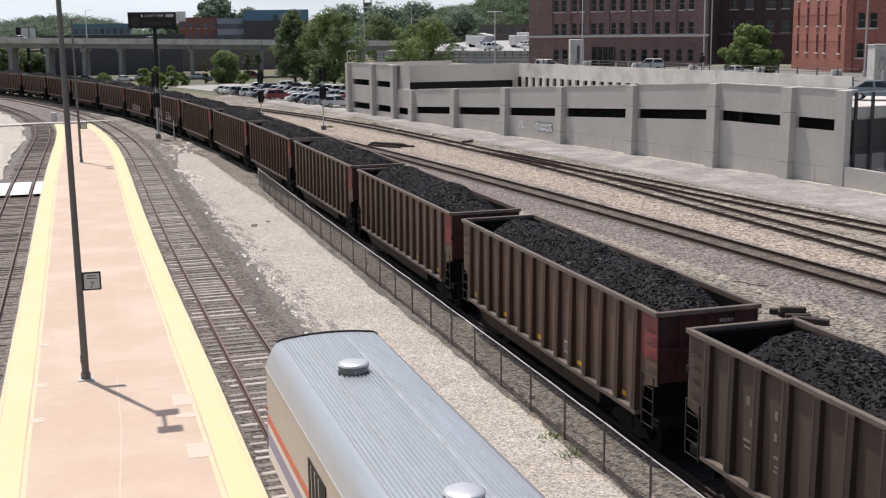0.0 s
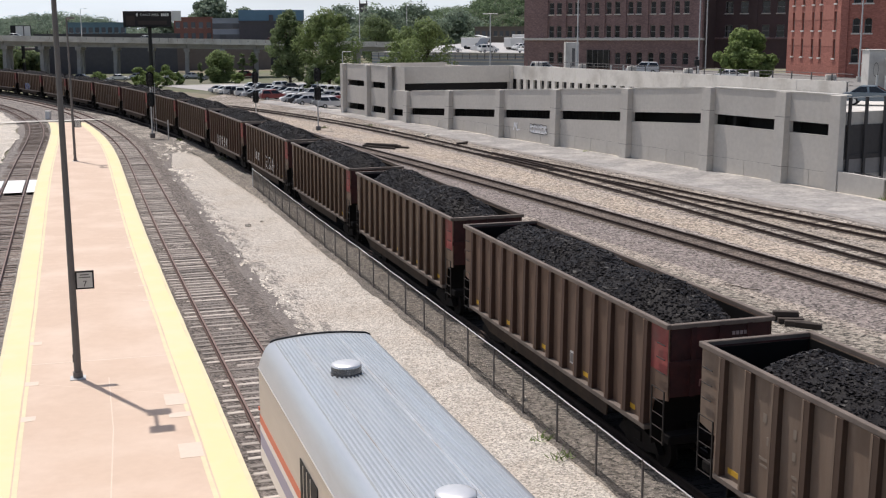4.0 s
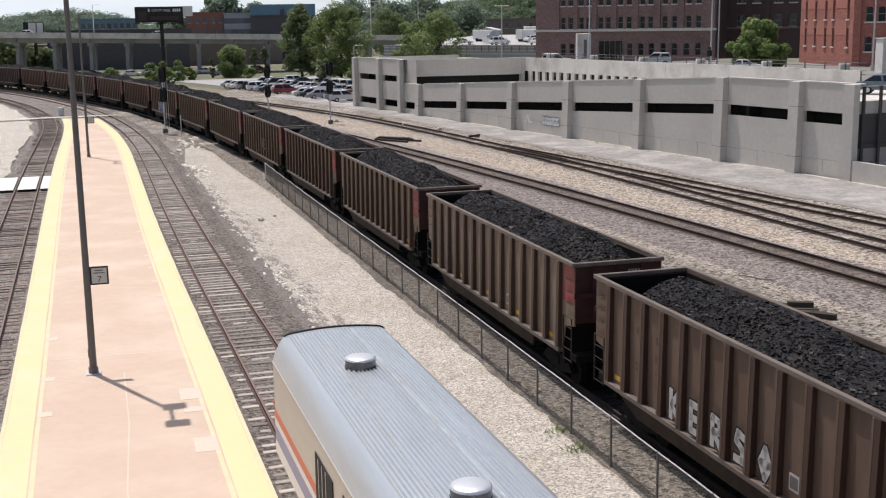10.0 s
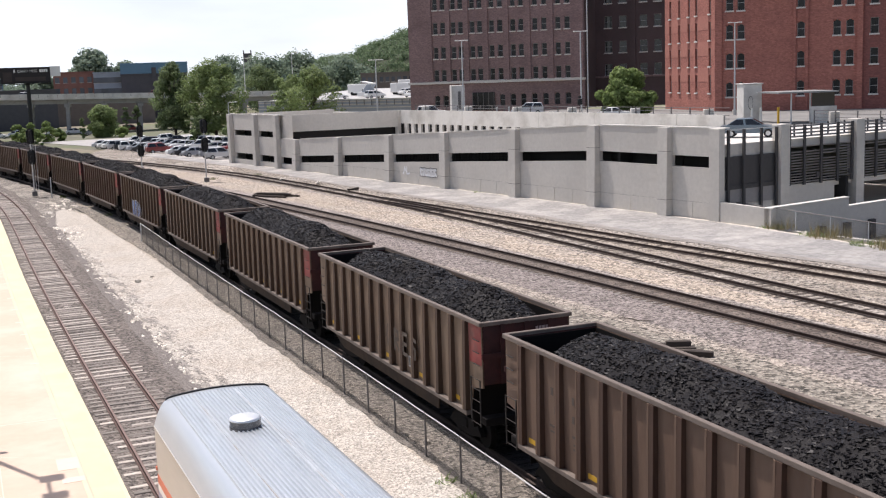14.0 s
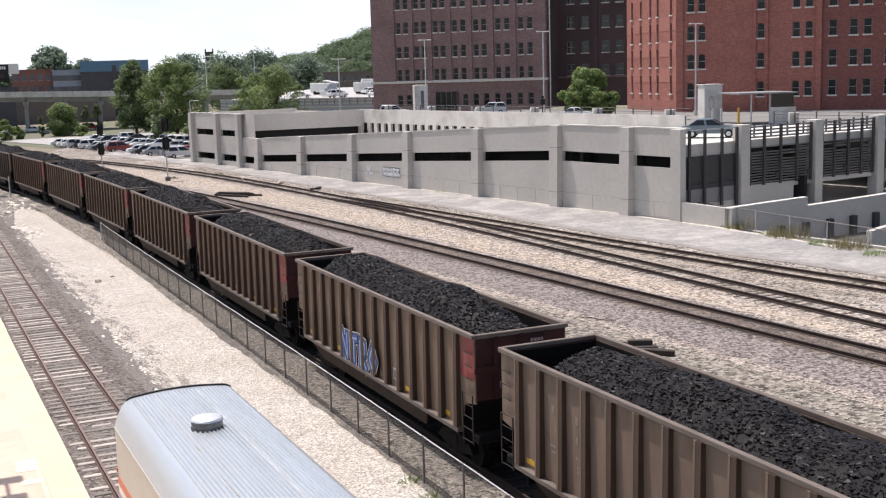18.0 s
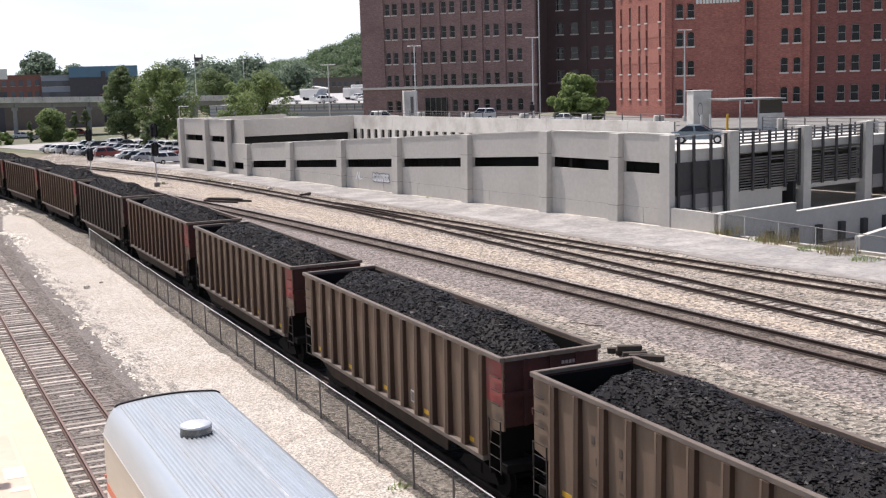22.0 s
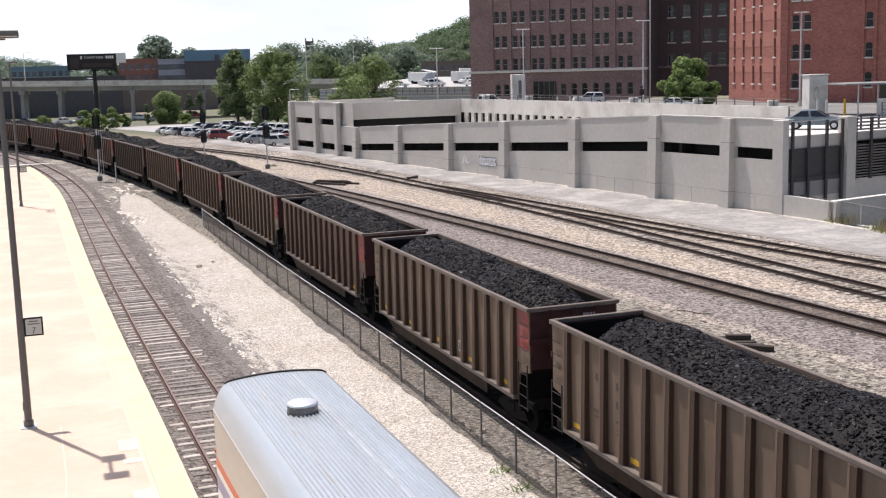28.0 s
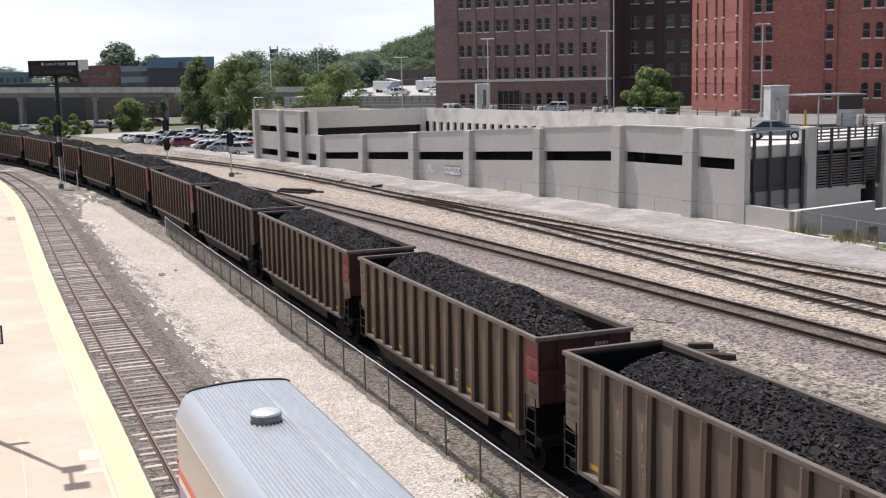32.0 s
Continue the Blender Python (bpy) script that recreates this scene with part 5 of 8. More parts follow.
def car_meshes(body, rib_m):
    d = {}
    for s in (1, -1):
        sh = Shape()
        y0, y1 = s * (HALF_W - 0.17), s * (HALF_W - 0.125)
        ring = [(x, y0, z) for x, z in side_ring]
        sh.prism(ring, (0, y1 - y0, 0))
        d["side", s] = sh.mesh("side_panel", body)
        rb = Shape()
        a, b = s * (HALF_W - 0.125), s * (HALF_W - 0.015)
        z0, z1 = SILL + 0.06, RIM - 0.12
        b0, e = s * (HALF_W + 0.03), s * 0.006
        rb.hexa([(-0.11, min(a, b0), z0), (0.11, min(a, b0), z0), (0.11, max(a, b0), z0), (-0.11, max(a, b0), z0),
                 (-0.11, min(a, b), z1), (0.11, min(a, b), z1), (0.11, max(a, b), z1), (-0.11, max(a, b), z1)])
        rb.hexa([(-0.125, min(b0 - 5 * e, b0 + e), z0), (-0.06, min(b0 - 5 * e, b0 + e), z0), (-0.06, max(b0 - 5 * e, b0 + e), z0), (-0.125, max(b0 - 5 * e, b0 + e), z0),
                 (-0.125, min(b - 5 * e, b + e), z1), (-0.06, min(b - 5 * e, b + e), z1), (-0.06, max(b - 5 * e, b + e), z1), (-0.125, max(b - 5 * e, b + e), z1)])
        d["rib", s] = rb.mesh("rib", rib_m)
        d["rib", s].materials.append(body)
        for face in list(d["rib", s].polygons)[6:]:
            face.material_index = 1          # the lit front flange, painted in the panel's lighter colour
        d["chord", s] = Shape().box(-HALF_L - 0.03, HALF_L + 0.03, s * (HALF_W - 0.165), s * (HALF_W - 0.04), RIM - 0.122, RIM, bevel=0.015).mesh("top_chord", RIM_M)
        d["sill", s] = Shape().box(-6.75, 6.75, s * (HALF_W - 0.16), s * (HALF_W + 0.03), SILL - 0.08, SILL + 0.05, bevel=0.015).mesh("side_sill", SILL_M)
        d["skirt", s] = Shape().hexa([(-5.0, s * 1.37 - 0.02, 0.70), (4.3, s * 1.37 - 0.02, 0.70), (4.3, s * 1.37 + 0.02, 0.70), (-5.0, s * 1.37 + 0.02, 0.70),
                                      (-6.1, s * 1.43 - 0.02, SILL - 0.07), (4.5, s * 1.43 - 0.02, SILL - 0.07), (4.5, s * 1.43 + 0.02, SILL - 0.07), (-6.1, s * 1.43 + 0.02, SILL - 0.07)]).mesh("hopper_side", SKIRT_M)
        d["inner", s] = Shape().box(-HALF_L + 0.1, HALF_L - 0.1, min(s * (HALF_W - 0.176), s * (HALF_W - 0.2)), max(s * (HALF_W - 0.176), s * (HALF_W - 0.2)), 2.4, RIM - 0.14).mesh("inner_face", INSIDE)
        e = Shape()
        e.box(s * (HALF_L - 0.1), s * HALF_L, -HALF_W + 0.14, HALF_W - 0.14, 2.2, RIM - 0.1)
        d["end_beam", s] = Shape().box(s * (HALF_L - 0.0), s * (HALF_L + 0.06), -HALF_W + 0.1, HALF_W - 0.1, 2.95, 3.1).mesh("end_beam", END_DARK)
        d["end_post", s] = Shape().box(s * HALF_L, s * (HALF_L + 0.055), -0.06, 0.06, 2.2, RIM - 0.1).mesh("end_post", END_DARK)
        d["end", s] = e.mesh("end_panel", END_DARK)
        d["end_inner", s] = Shape().box(s * (HALF_L - 0.13), s * (HALF_L - 0.105), -1.27, 1.27, 2.3, RIM - 0.14).mesh("inner_face", INSIDE)
        d["end_chord", s] = Shape().box(s * (HALF_L - 0.08), s * (HALF_L + 0.05), -HALF_W + 0.16, HALF_W - 0.16, RIM - 0.12, RIM - 0.002, bevel=0.015).mesh("top_chord", RIM_M)
        slope = Shape()
        slope.hexa([(s * 4.2, -1.2, 1.15), (s * 4.25, -1.2, 1.1), (s * 4.25, 1.2, 1.1), (s * 4.2, 1.2, 1.15), (s * 7.36, -1.26, 2.5), (s * 7.41, -1.26, 2.45), (s * 7.41, 1.26, 2.45), (s * 7.36, 1.26, 2.5)])
        d["slope", s] = slope.mesh("slope_sheet", DARK_STEEL)
        for t in (1, -1):
            ld = Shape()
            y = t * (HALF_W - 0.06)
            for x in (s * 6.95, s * 7.56):
                ld.box(x - 0.016, x + 0.016, y - 0.016, y + 0.016, 1.0, 2.35)
            for z in (1.05, 1.38, 1.71, 2.04, 2.34):
                ld.tube((s * 6.95, y, z), (s * 7.56, y, z), 0.012, 6)
            d["ladder", s, t] = ld.mesh("ladder", LADDER)
        d["end_sheet", s] = Shape().box(s * 6.55, s * 6.6, -1.25, 1.25, 0.72, 2.2).mesh("end_sheet", DARK_STEEL)
        d["end_sill", s] = Shape().box(s * 7.2, s * 7.6, -1.3, 1.3, 1.0, 1.22, bevel=0.02).mesh("end_sill", DARK_STEEL)
        tk = Shape()
        for t in (1, -1):
            y = t * 0.98
            tk.prism([(-1.15, y - 0.08, 0.40), (-0.9, y - 0.08, 0.66), (-0.35, y - 0.08, 0.78), (0.35, y - 0.08, 0.78), (0.9, y - 0.08, 0.66), (1.15, y - 0.08, 0.40), (0.8, y - 0.08, 0.34), (0.35, y - 0.08, 0.24), (-0.35, y - 0.08, 0.24), (-0.8, y - 0.08, 0.34)], (0, 0.16, 0))
        tk.box(-0.22, 0.22, -1.1, 1.1, 0.42, 0.72, bevel=0.03)
        d["truck", s] = tk.mesh("truck", DARK_STEEL)
        cp = Shape()
        cp.box(s * 7.0, s * 8.0, -0.1, 0.1, 0.75, 0.98)
        cp.box(s * 7.9, s * 8.37, -0.2, 0.2, 0.70, 1.03, bevel=0.05)
        d["coupler", s] = cp.mesh("coupler", DARK_STEEL)
    far_ribs = Shape()
    for x in RIB_X:
        far_ribs.box(x - 0.06, x + 0.06, HALF_W - 0.125, HALF_W - 0.015, SILL + 0.06, RIM - 0.12)
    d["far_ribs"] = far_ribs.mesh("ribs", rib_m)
    wh = Shape()
    for t in (1, -1):
        wh.tube((0, t * 0.69, 0), (0, t * 0.83, 0), 0.46, 20)
        wh.tube((0, t * 0.66, 0), (0, t * 0.69, 0), 0.49, 20)
    wh.tube((0, -0.66, 0), (0, 0.66, 0), 0.08, 8)
    d["wheel"] = wh.mesh("wheelset", DARK_STEEL)
    d["centre_sill"] = Shape().box(-7.3, 7.3, -0.28, 0.28, 0.75, 1.15).mesh("centre_sill", DARK_STEEL)
    hp = Shape()
    hp.hexa([(-0.55, -0.55, 0.32), (0.55, -0.55, 0.32), (0.55, 0.55, 0.32), (-0.55, 0.55, 0.32), (-1.35, -1.2, 1.35), (1.35, -1.2, 1.35), (1.35, 1.2, 1.35), (-1.35, 1.2, 1.35)])
    d["hopper"] = hp.mesh("hopper", DARK_STEEL)
    d["floor"] = Shape().box(-7.2, 7.2, -1.26, 1.26, 2.3, 2.34).mesh("floor_sheet", INSIDE)
    d["red_panel"] = Shape().prism([(6.74, -(HALF_W - 0.122), 2.75), (6.74, -(HALF_W - 0.122), RIM - 0.14), (7.58, -(HALF_W - 0.122), RIM - 0.14), (7.58, -(HALF_W - 0.122), 2.75)], (0, -0.006, 0)).mesh("end_patch", END_RED)
    bars = Shape()
    for k, (x, z, w, h) in enumerate(((-5.05, 2.95, 0.26, 0.24), (-4.68, 2.95, 0.24, 0.24), (-4.0, 2.95, 0.22, 0.24), (-3.62, 2.95, 0.22, 0.24), (-4.9, 2.5, 0.22, 0.22), (-4.0, 2.5, 0.22, 0.22), (-3.62, 2.5, 0.22, 0.22),
                                      (-4.95, 2.14, 0.5, 0.06), (-4.95, 2.0, 0.42, 0.05), (-3.8, 2.14, 0.5, 0.06), (-3.8, 1.95, 0.4, 0.05), (-3.8, 1.84, 0.44, 0.05))):
        glyph(bars, x, z, w, h, k)
    d["marks"], d["marks_dim"] = bars.mesh("stencil_mark", MARK), bars.mesh("stencil_mark", MARK_DIM)
    sq = Shape()
    sq.box(-5.85, -5.5, -(HALF_W - 0.116), -(HALF_W - 0.122), 2.42, 2.62)
    d["yellow"] = sq.mesh("yellow_mark", MARK_YELLOW)
    pl = Shape()
    pl.box(1.86, 2.22, -(HALF_W - 0.112), -(HALF_W - 0.120), 1.5, 1.86)
    pl2 = Shape()
    pl2.box(1.90, 2.18, -(HALF_W - 0.108), -(HALF_W - 0.111), 1.55, 1.81)
    d["placard"], d["placard_bars"] = pl.mesh("placard", SPRAY_WHITE), pl2.mesh("placard_face", POLE)
    ye = Shape()
    ye.box(-0.27, 0.27, -(HALF_W - 0.114), -(HALF_W - 0.120), SILL + 0.16, SILL + 0.29)
    d["reflector"] = ye.mesh("reflector_strip", MARK_YELLOW)
    d["grab"] = Shape().tube((-0.2, 0, 0), (0.2, 0, 0), 0.016, 5).mesh("grab_iron", LADDER)
    em = Shape()
    for r, (n_m, w_m, h_m) in enumerate(((4, 0.08, 0.09), (5, 0.065, 0.09), (0, 0, 0), (5, 0.06, 0.04), (4, 0.08, 0.04))):
        for i in range(n_m):
            em.box(HALF_L + 0.002, HALF_L + 0.006, 0.3 + i * (w_m + 0.025), 0.3 + i * (w_m + 0.025) + w_m, 3.62 - r * 0.16, 3.62 - r * 0.16 + h_m)
    d["end_marks"] = em.mesh("end_mark", MARK_END)
    return d


def glyph(sh, x, z, w, h, k):
    """A block of paint the size of one character."""
    y = -(HALF_W - 0.120)
    if h < 0.1:
        sh.box(x - w / 2, x + w / 2, y - 0.005, y, z, z + h)
        return
    sh.box(x - w * 0.25, x + w * 0.25, y - 0.005, y, z, z + h * 0.8)


def hopper_car(k, coal, label, marks="marks_dim", yellow=False, reflect=False, red=True):
    c = thing("coal_hopper_car", label, "freight car", "cars of the coal train")
    d = CAR[k]
    for s in (1, -1):
        part("side_panel", d["side", s], None, c)
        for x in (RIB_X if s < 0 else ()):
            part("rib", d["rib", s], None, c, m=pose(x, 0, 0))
        part("top_chord", d["chord", s], None, c, "worn pale top chord")
        part("side_sill", d["sill", s], None, c)
        part("hopper_side", d["skirt", s], None, c)
        part("inner_face", d["inner", s], None, c, "sooty inner face")
        part("end_panel", d["end", s], None, c, "red end panel darkened as a shaded side")
        part("inner_face", d["end_inner", s], None, c)
        part("end_beam", d["end_beam", s], None, c)
        for y in (-0.75, 0.0, 0.75):
            part("end_post", d["end_post", s], None, c, m=pose(0, y, 0))
        part("top_chord", d["end_chord", s], None, c)
        part("slope_sheet", d["slope", s], None, c)
        for t in (1, -1):
            part("ladder", d["ladder", s, t], None, c)
            for z in (2.75, 3.1, 3.45):
                part("grab_iron", d["grab"], None, c, m=pose(s * 7.3, t * (HALF_W - 0.08), z))
        tk = part("truck", d["truck", s], None, c, "grimy black truck", m=pose(s * 5.55, 0, 0))
        for x in (-0.89, 0.89):
            part("wheelset", d["wheel"], None, tk, m=pose(x, 0, 0.46))
        part("end_sheet", d["end_sheet", s], None, c)
        part("end_sill", d["end_sill", s], None, c)
        part("coupler", d["coupler", s], None, c)
    tagged(part("ribs", d["far_ribs"], None, c), kind="stuff")
    part("centre_sill", d["centre_sill"], None, c)
    for x in (-2.6, 0.0, 2.6):
        part("hopper", d["hopper"], None, c, m=pose(x, 0, 0))
    part("floor_sheet", d["floor"], None, c)
    part("coal_load", COAL_MESH[coal], None, c, "heaped load of black coal")
    if red:
        part("end_patch", d["red_panel"], None, c, "faded red rotary-end panel")
    tagged(part("stencil_mark", d[marks], None, c), kind="stuff")
    tagged(part("end_mark", d["end_marks"], None, c), kind="stuff")
    pl = part("placard", d["placard"], None, c, "small white placard")
    part("placard_face", d["placard_bars"], None, pl)
    if yellow:
        part("yellow_mark", d["yellow"], None, c, "yellow inspection square")
    if reflect:
        for x in (-6.09, -3.05, 0.0, 3.05, 5.7):
            part("reflector_strip", d["reflector"], None, c, "yellow reflector strip", m=pose(x, 0, 0))
    return c


CAR = [car_meshes(b, r) for b, r in zip(BODY, RIBS)]
PROTO = [hopper_car(0, 0, "weathered brown coal hopper car heaped with coal", yellow=True, reflect=True, marks="marks"),
         hopper_car(1, 1, "weathered umber coal hopper car heaped with coal", reflect=True),
         hopper_car(2, 0, "rust-red coal hopper car heaped with coal", reflect=True),
         hopper_car(3, 1, "soot-darkened brown coal hopper car with plain end", red=False, marks="marks"),
         hopper_car(1, 0, "weathered umber coal hopper car with yellow strips", reflect=True, yellow=True, marks="marks")]
ORDER = [3, 2, 1, 0, 2, 1, 4, 0, 2, 0, 1, 2, 4, 1, 0, 1, 2, 1, 4, 0, 2, 3, 1, 4, 2, 0, 1, 4, 3, 0, 2, 1, 4, 0, 1, 2, 3, 4, 0, 1]
S_FIRST = TRAIN.near(6.77, 26.05) - 7.22          # the first car's middle at the start
train_cars = []
for i, k in enumerate(ORDER):
    first = PROTO[k] is not None and k not in ORDER[:i]
    car_i = PROTO[k] if first else copy_thing(PROTO[k], Matrix())
    train_cars.append(car_i)


def letters(car, rows, width, material, label, off=0.0):
    """Sprayed strokes on a car's side, over ribs and panels alike."""
    for pts in rows:
        st = stroke(pts, width)
        part("graffiti", Shape().add([(p[0], -(HALF_W + 0.004 + off), p[2]) for p in st.v], st.f), material, car, label)


D_ = [[(0.18, 0.6), (0.02, 0.3), (0.18, 0.02), (0.36, 0.3), (0.18, 0.6)], [(0.1, 0.3), (0.26, 0.3)]]
N_ = [[(0, 0), (0, 0.6), (0.34, 0), (0.34, 0.6)]]
T_ = [[(0, 0.56), (0.4, 0.6)], [(0.2, 0.56), (0.18, 0)]]
O_ = [[(0.18, 0.58), (0.0, 0.3), (0.18, 0.02), (0.36, 0.3), (0.18, 0.58)]]
K_ = [[(0, 0), (0, 0.62)], [(0.34, 0.62), (0.04, 0.3), (0.36, 0)]]
E_ = [[(0.34, 0.6), (0, 0.6), (0, 0), (0.34, 0)], [(0, 0.3), (0.28, 0.3)]]
R_ = [[(0, 0), (0, 0.6), (0.3, 0.56), (0.3, 0.34), (0.04, 0.3), (0.36, 0)]]
S_ = [[(0.34, 0.55), (0.1, 0.6), (0.04, 0.42), (0.3, 0.28), (0.28, 0.04), (0, 0.04)]]
G_ = [[(0.34, 0.5), (0.1, 0.6), (0, 0.3), (0.12, 0.02), (0.34, 0.08), (0.34, 0.3), (0.2, 0.3)]]


def word(shapes, x, z, size, gap):
    """Stroke rows for block shapes set one after another; x grows forward along the car."""
    out = []
    for n, sh in enumerate(shapes):
        for row in sh:
            out.append([(x + n * gap + px * size, z + pz * size) for px, pz in row])
    return out


w1 = word([K_, E_, R_, S_, D_], -2.95, 1.46, 1.05, 0.98)
letters(train_cars[8], w1, 0.27, SPRAY_BLACK, "black graffiti outline")
letters(train_cars[8], w1, 0.18, SPRAY_WHITE, "white graffiti letters", off=0.003)
rnd = random.Random(77)


def scrawl(cx, cz, w, h, turns, seed):
    """One looping pen line round a middle."""
    r_ = random.Random(seed)
    return [(cx + w * math.cos(a * 1.9 + seed) * r_.uniform(0.55, 1.0), cz + h * math.sin(a * 1.4 + seed) * r_.uniform(0.6, 1.0)) for a in range(turns)]


tags = [scrawl(-2.9, 2.0, 0.28, 0.34, 12, 1), scrawl(-2.1, 2.0, 0.26, 0.36, 12, 2), [(-3.3, 2.4), (-3.4, 2.0), (-3.2, 1.7)], [(-1.7, 2.5), (-1.5, 2.1), (-1.6, 1.7)]]
bubbles = [[(1.1, 2.2), (0.7, 2.35), (0.45, 2.05), (0.5, 1.75), (0.9, 1.65), (1.1, 1.9), (0.8, 1.95)], [(1.4, 2.3), (1.35, 1.7), (1.6, 1.65), (1.65, 2.3), (1.4, 2.3)],
           [(1.9, 2.3), (2.5, 2.3), (2.0, 1.75), (2.6, 1.7)], [(2.8, 1.65), (3.05, 2.3), (3.35, 1.65), (2.9, 1.9)], [(0.4, 1.66), (0.6, 1.5), (0.9, 1.64), (1.2, 1.5), (1.5, 1.64), (1.8, 1.5), (2.1, 1.66), (2.4, 1.5), (2.8, 1.64), (3.2, 1.5), (3.5, 1.64)],
           [(3.5, 2.2), (3.7, 1.9), (3.5, 1.7)]]
letters(train_cars[7], tags + [scrawl(4.6, 2.0, 0.2, 0.35, 10, 4)], 0.05, SPRAY_WHITE, "thin white graffiti tag")
letters(train_cars[7], bubbles, 0.15, SPRAY_BLACK, "black graffiti shadow")
letters(train_cars[7], bubbles, 0.07, SPRAY_WHITE, "white graffiti bubble outline", off=0.003)
w2 = word([N_, T_, R_, O_], -2.45, 1.36, 1.4, 0.86)
letters(train_cars[15], w2, 0.46, SPRAY_WHITE, "white graffiti halo")
letters(train_cars[15], w2, 0.37, SPRAY_BLACK, "black graffiti outline", off=0.003)
letters(train_cars[15], w2, 0.28, SPRAY_BLUE, "blue graffiti letters", off=0.006)
letters(train_cars[15], w2, 0.07, SPRAY_PALE, "pale blue graffiti line", off=0.009)
letters(train_cars[12], word([G_, R_, E_, S_], 0.2, 1.9, 1.1, 0.75), 0.13, MARK_DIM, "dark graffiti tag")


def car_pose(i, t):
    """The pose of car i: both trucks on the curve."""
    s = S_FIRST + PITCH * i - (12.775 * t + 0.00847 * t * t)
    s = max(TRAIN.s[0] + 8, s)
    x0, y0, _ = TRAIN.at(s - 5.55)
    x1, y1, _ = TRAIN.at(s + 5.55)
    return pose((x0 + x1) / 2, (y0 + y1) / 2, 0.29, 0, 0, math.degrees(math.atan2(y0 - y1, x0 - x1)))


# ---- passenger coach on the platform track ----
VENT_SIDE = surface("dull_vent_side", (0.20, 0.195, 0.19), 0.25, metal=0.85, grain=4, amount=0.3)
ce = PLAT.near(-3.0, 27.1)
_cx, _cy, _ch = PLAT.at(ce - 0.5)
COACH = pose(_cx + 0.12, _cy + 0.04, 0.18, 0, 0, math.degrees(_ch) + 180)      # x runs back from the end wall, y is the coach's platform side
coach = thing("passenger_coach", "steel passenger coach with ribbed roof and tricolour stripes", "railway coach", m=COACH)
CL = 25.9


def roof_profile(rib=0.02):
    pts = []
    n = 144
    for i in range(n + 1):
        q = -1 + 2 * i / n
        y = 1.5 * q
        a = abs(q)
        z = 3.84 - 0.15 * a ** 2 - 0.54 * max(0.0, (a - 0.70) / 0.30) ** 2.6
        if a < 0.74:
            z += rib if (i // 2) % 2 else 0.0
        pts.append((y, z))
    return pts


prof = roof_profile(0.034)
rings = []
for x, pr_ in ((0.0, roof_profile(0.0)), (0.22, roof_profile(0.0)), (0.26, prof), (CL, prof)):
    rings.append([(x, y, z) for y, z in pr_] + [(x, 1.5, 3.1), (x, -1.5, 3.1)])
part("roof", Shape().sweep(rings), COACH_ROOF, coach, "ribbed bare metal roof")
part("body", Shape().box(0.02, CL, -1.5, 1.5, 0.9, 3.14), COACH_SIDE, coach)
part("underframe", Shape().box(0.3, CL - 0.3, -1.35, 1.35, 0.55, 1.0), DARK_STEEL, coach)
for s in (1, -1):
    part("gutter", Shape().box(0.0, CL, s * 1.5 - 0.02, s * 1.5 + 0.02, 3.13, 3.155), COACH_SIDE, coach)
    for nm, z0, z1, mt in (("red_stripe", 1.80, 2.02, COACH_RED), ("white_stripe", 1.62, 1.795, COACH_WHITE), ("blue_stripe", 1.25, 1.615, COACH_BLUE), ("lower_panel", 0.92, 1.245, COACH_WHITE)):
        part(nm, Shape().box(0.025, CL - 0.02, min(s * 1.5, s * 1.508), max(s * 1.5, s * 1.508), z0, z1), mt, coach)
part("vestibule_door", Shape().box(5.16, 6.8, -1.52, -1.49, 0.95, 2.76), SLOT, coach, "dark glazed vestibule door")
for x in (5.5, 5.85, 6.2):
    part("door_post", Shape().box(x - 0.02, x + 0.02, -1.53, -1.515, 0.95, 2.72), COACH_SIDE, coach)
for x in (8.4, 10.3, 12.2, 13.5, 15.4, 17.3, 19.2):
    w = part("window", Shape().box(x - 0.7, x + 0.7, -1.516, -1.49, 2.1, 2.82, bevel=0.0), GLASS, coach, "dark tinted window")
    part("window_frame", Shape().box(x - 0.76, x + 0.76, -1.512, -1.495, 2.06, 2.86), BLACK, w)
gasket = Shape()
gr = []
for y, z in roof_profile(0.0)[14:-13]:
    gr.append([(-0.03, y, z - 0.03), (-0.03, y, z + 0.035), (0.03, y, z + 0.035), (0.03, y, z - 0.03)])
part("end_gasket", gasket.sweep(gr), BLACK, coach, "black rubber arc over the end")
part("end_wall", Shape().box(-0.05, 0.02, -1.45, 1.45, 0.9, 3.1), BLACK, coach)
part("end_light", Shape().box(-0.04, 0.05, -1.53, -1.47, 2.1, 2.18), COACH_RED, coach)
for x in (3.42, 10.7, 18.1):
    v = Shape()
    prof_v = [(0.325, 4.02), (0.32, 4.05), (0.29, 4.07), (0.19, 4.09), (0.0, 4.10)]
    vr = []
    for k in range(32):
        a = 2 * math.pi * k / 32
        vr.append([(x + r * math.cos(a), -0.16 + r * math.sin(a), z) for r, z in prof_v])
    vr.append(vr[0])
    v.sweep(vr, closed=False, caps=False)
    vt = part("roof_vent", v, CHROME, coach, "polished round roof vent", smooth=True)
    part("vent_base", Shape().tube((x, -0.16, 3.7), (x, -0.16, 3.885), 0.332, 32), VENT_SIDE, vt, "dark foot of the vent")
    part("vent_side", Shape().tube((x, -0.16, 3.7), (x, -0.16, 4.025), 0.322, 32), VENT_SIDE, vt, "reflective steel vent side")
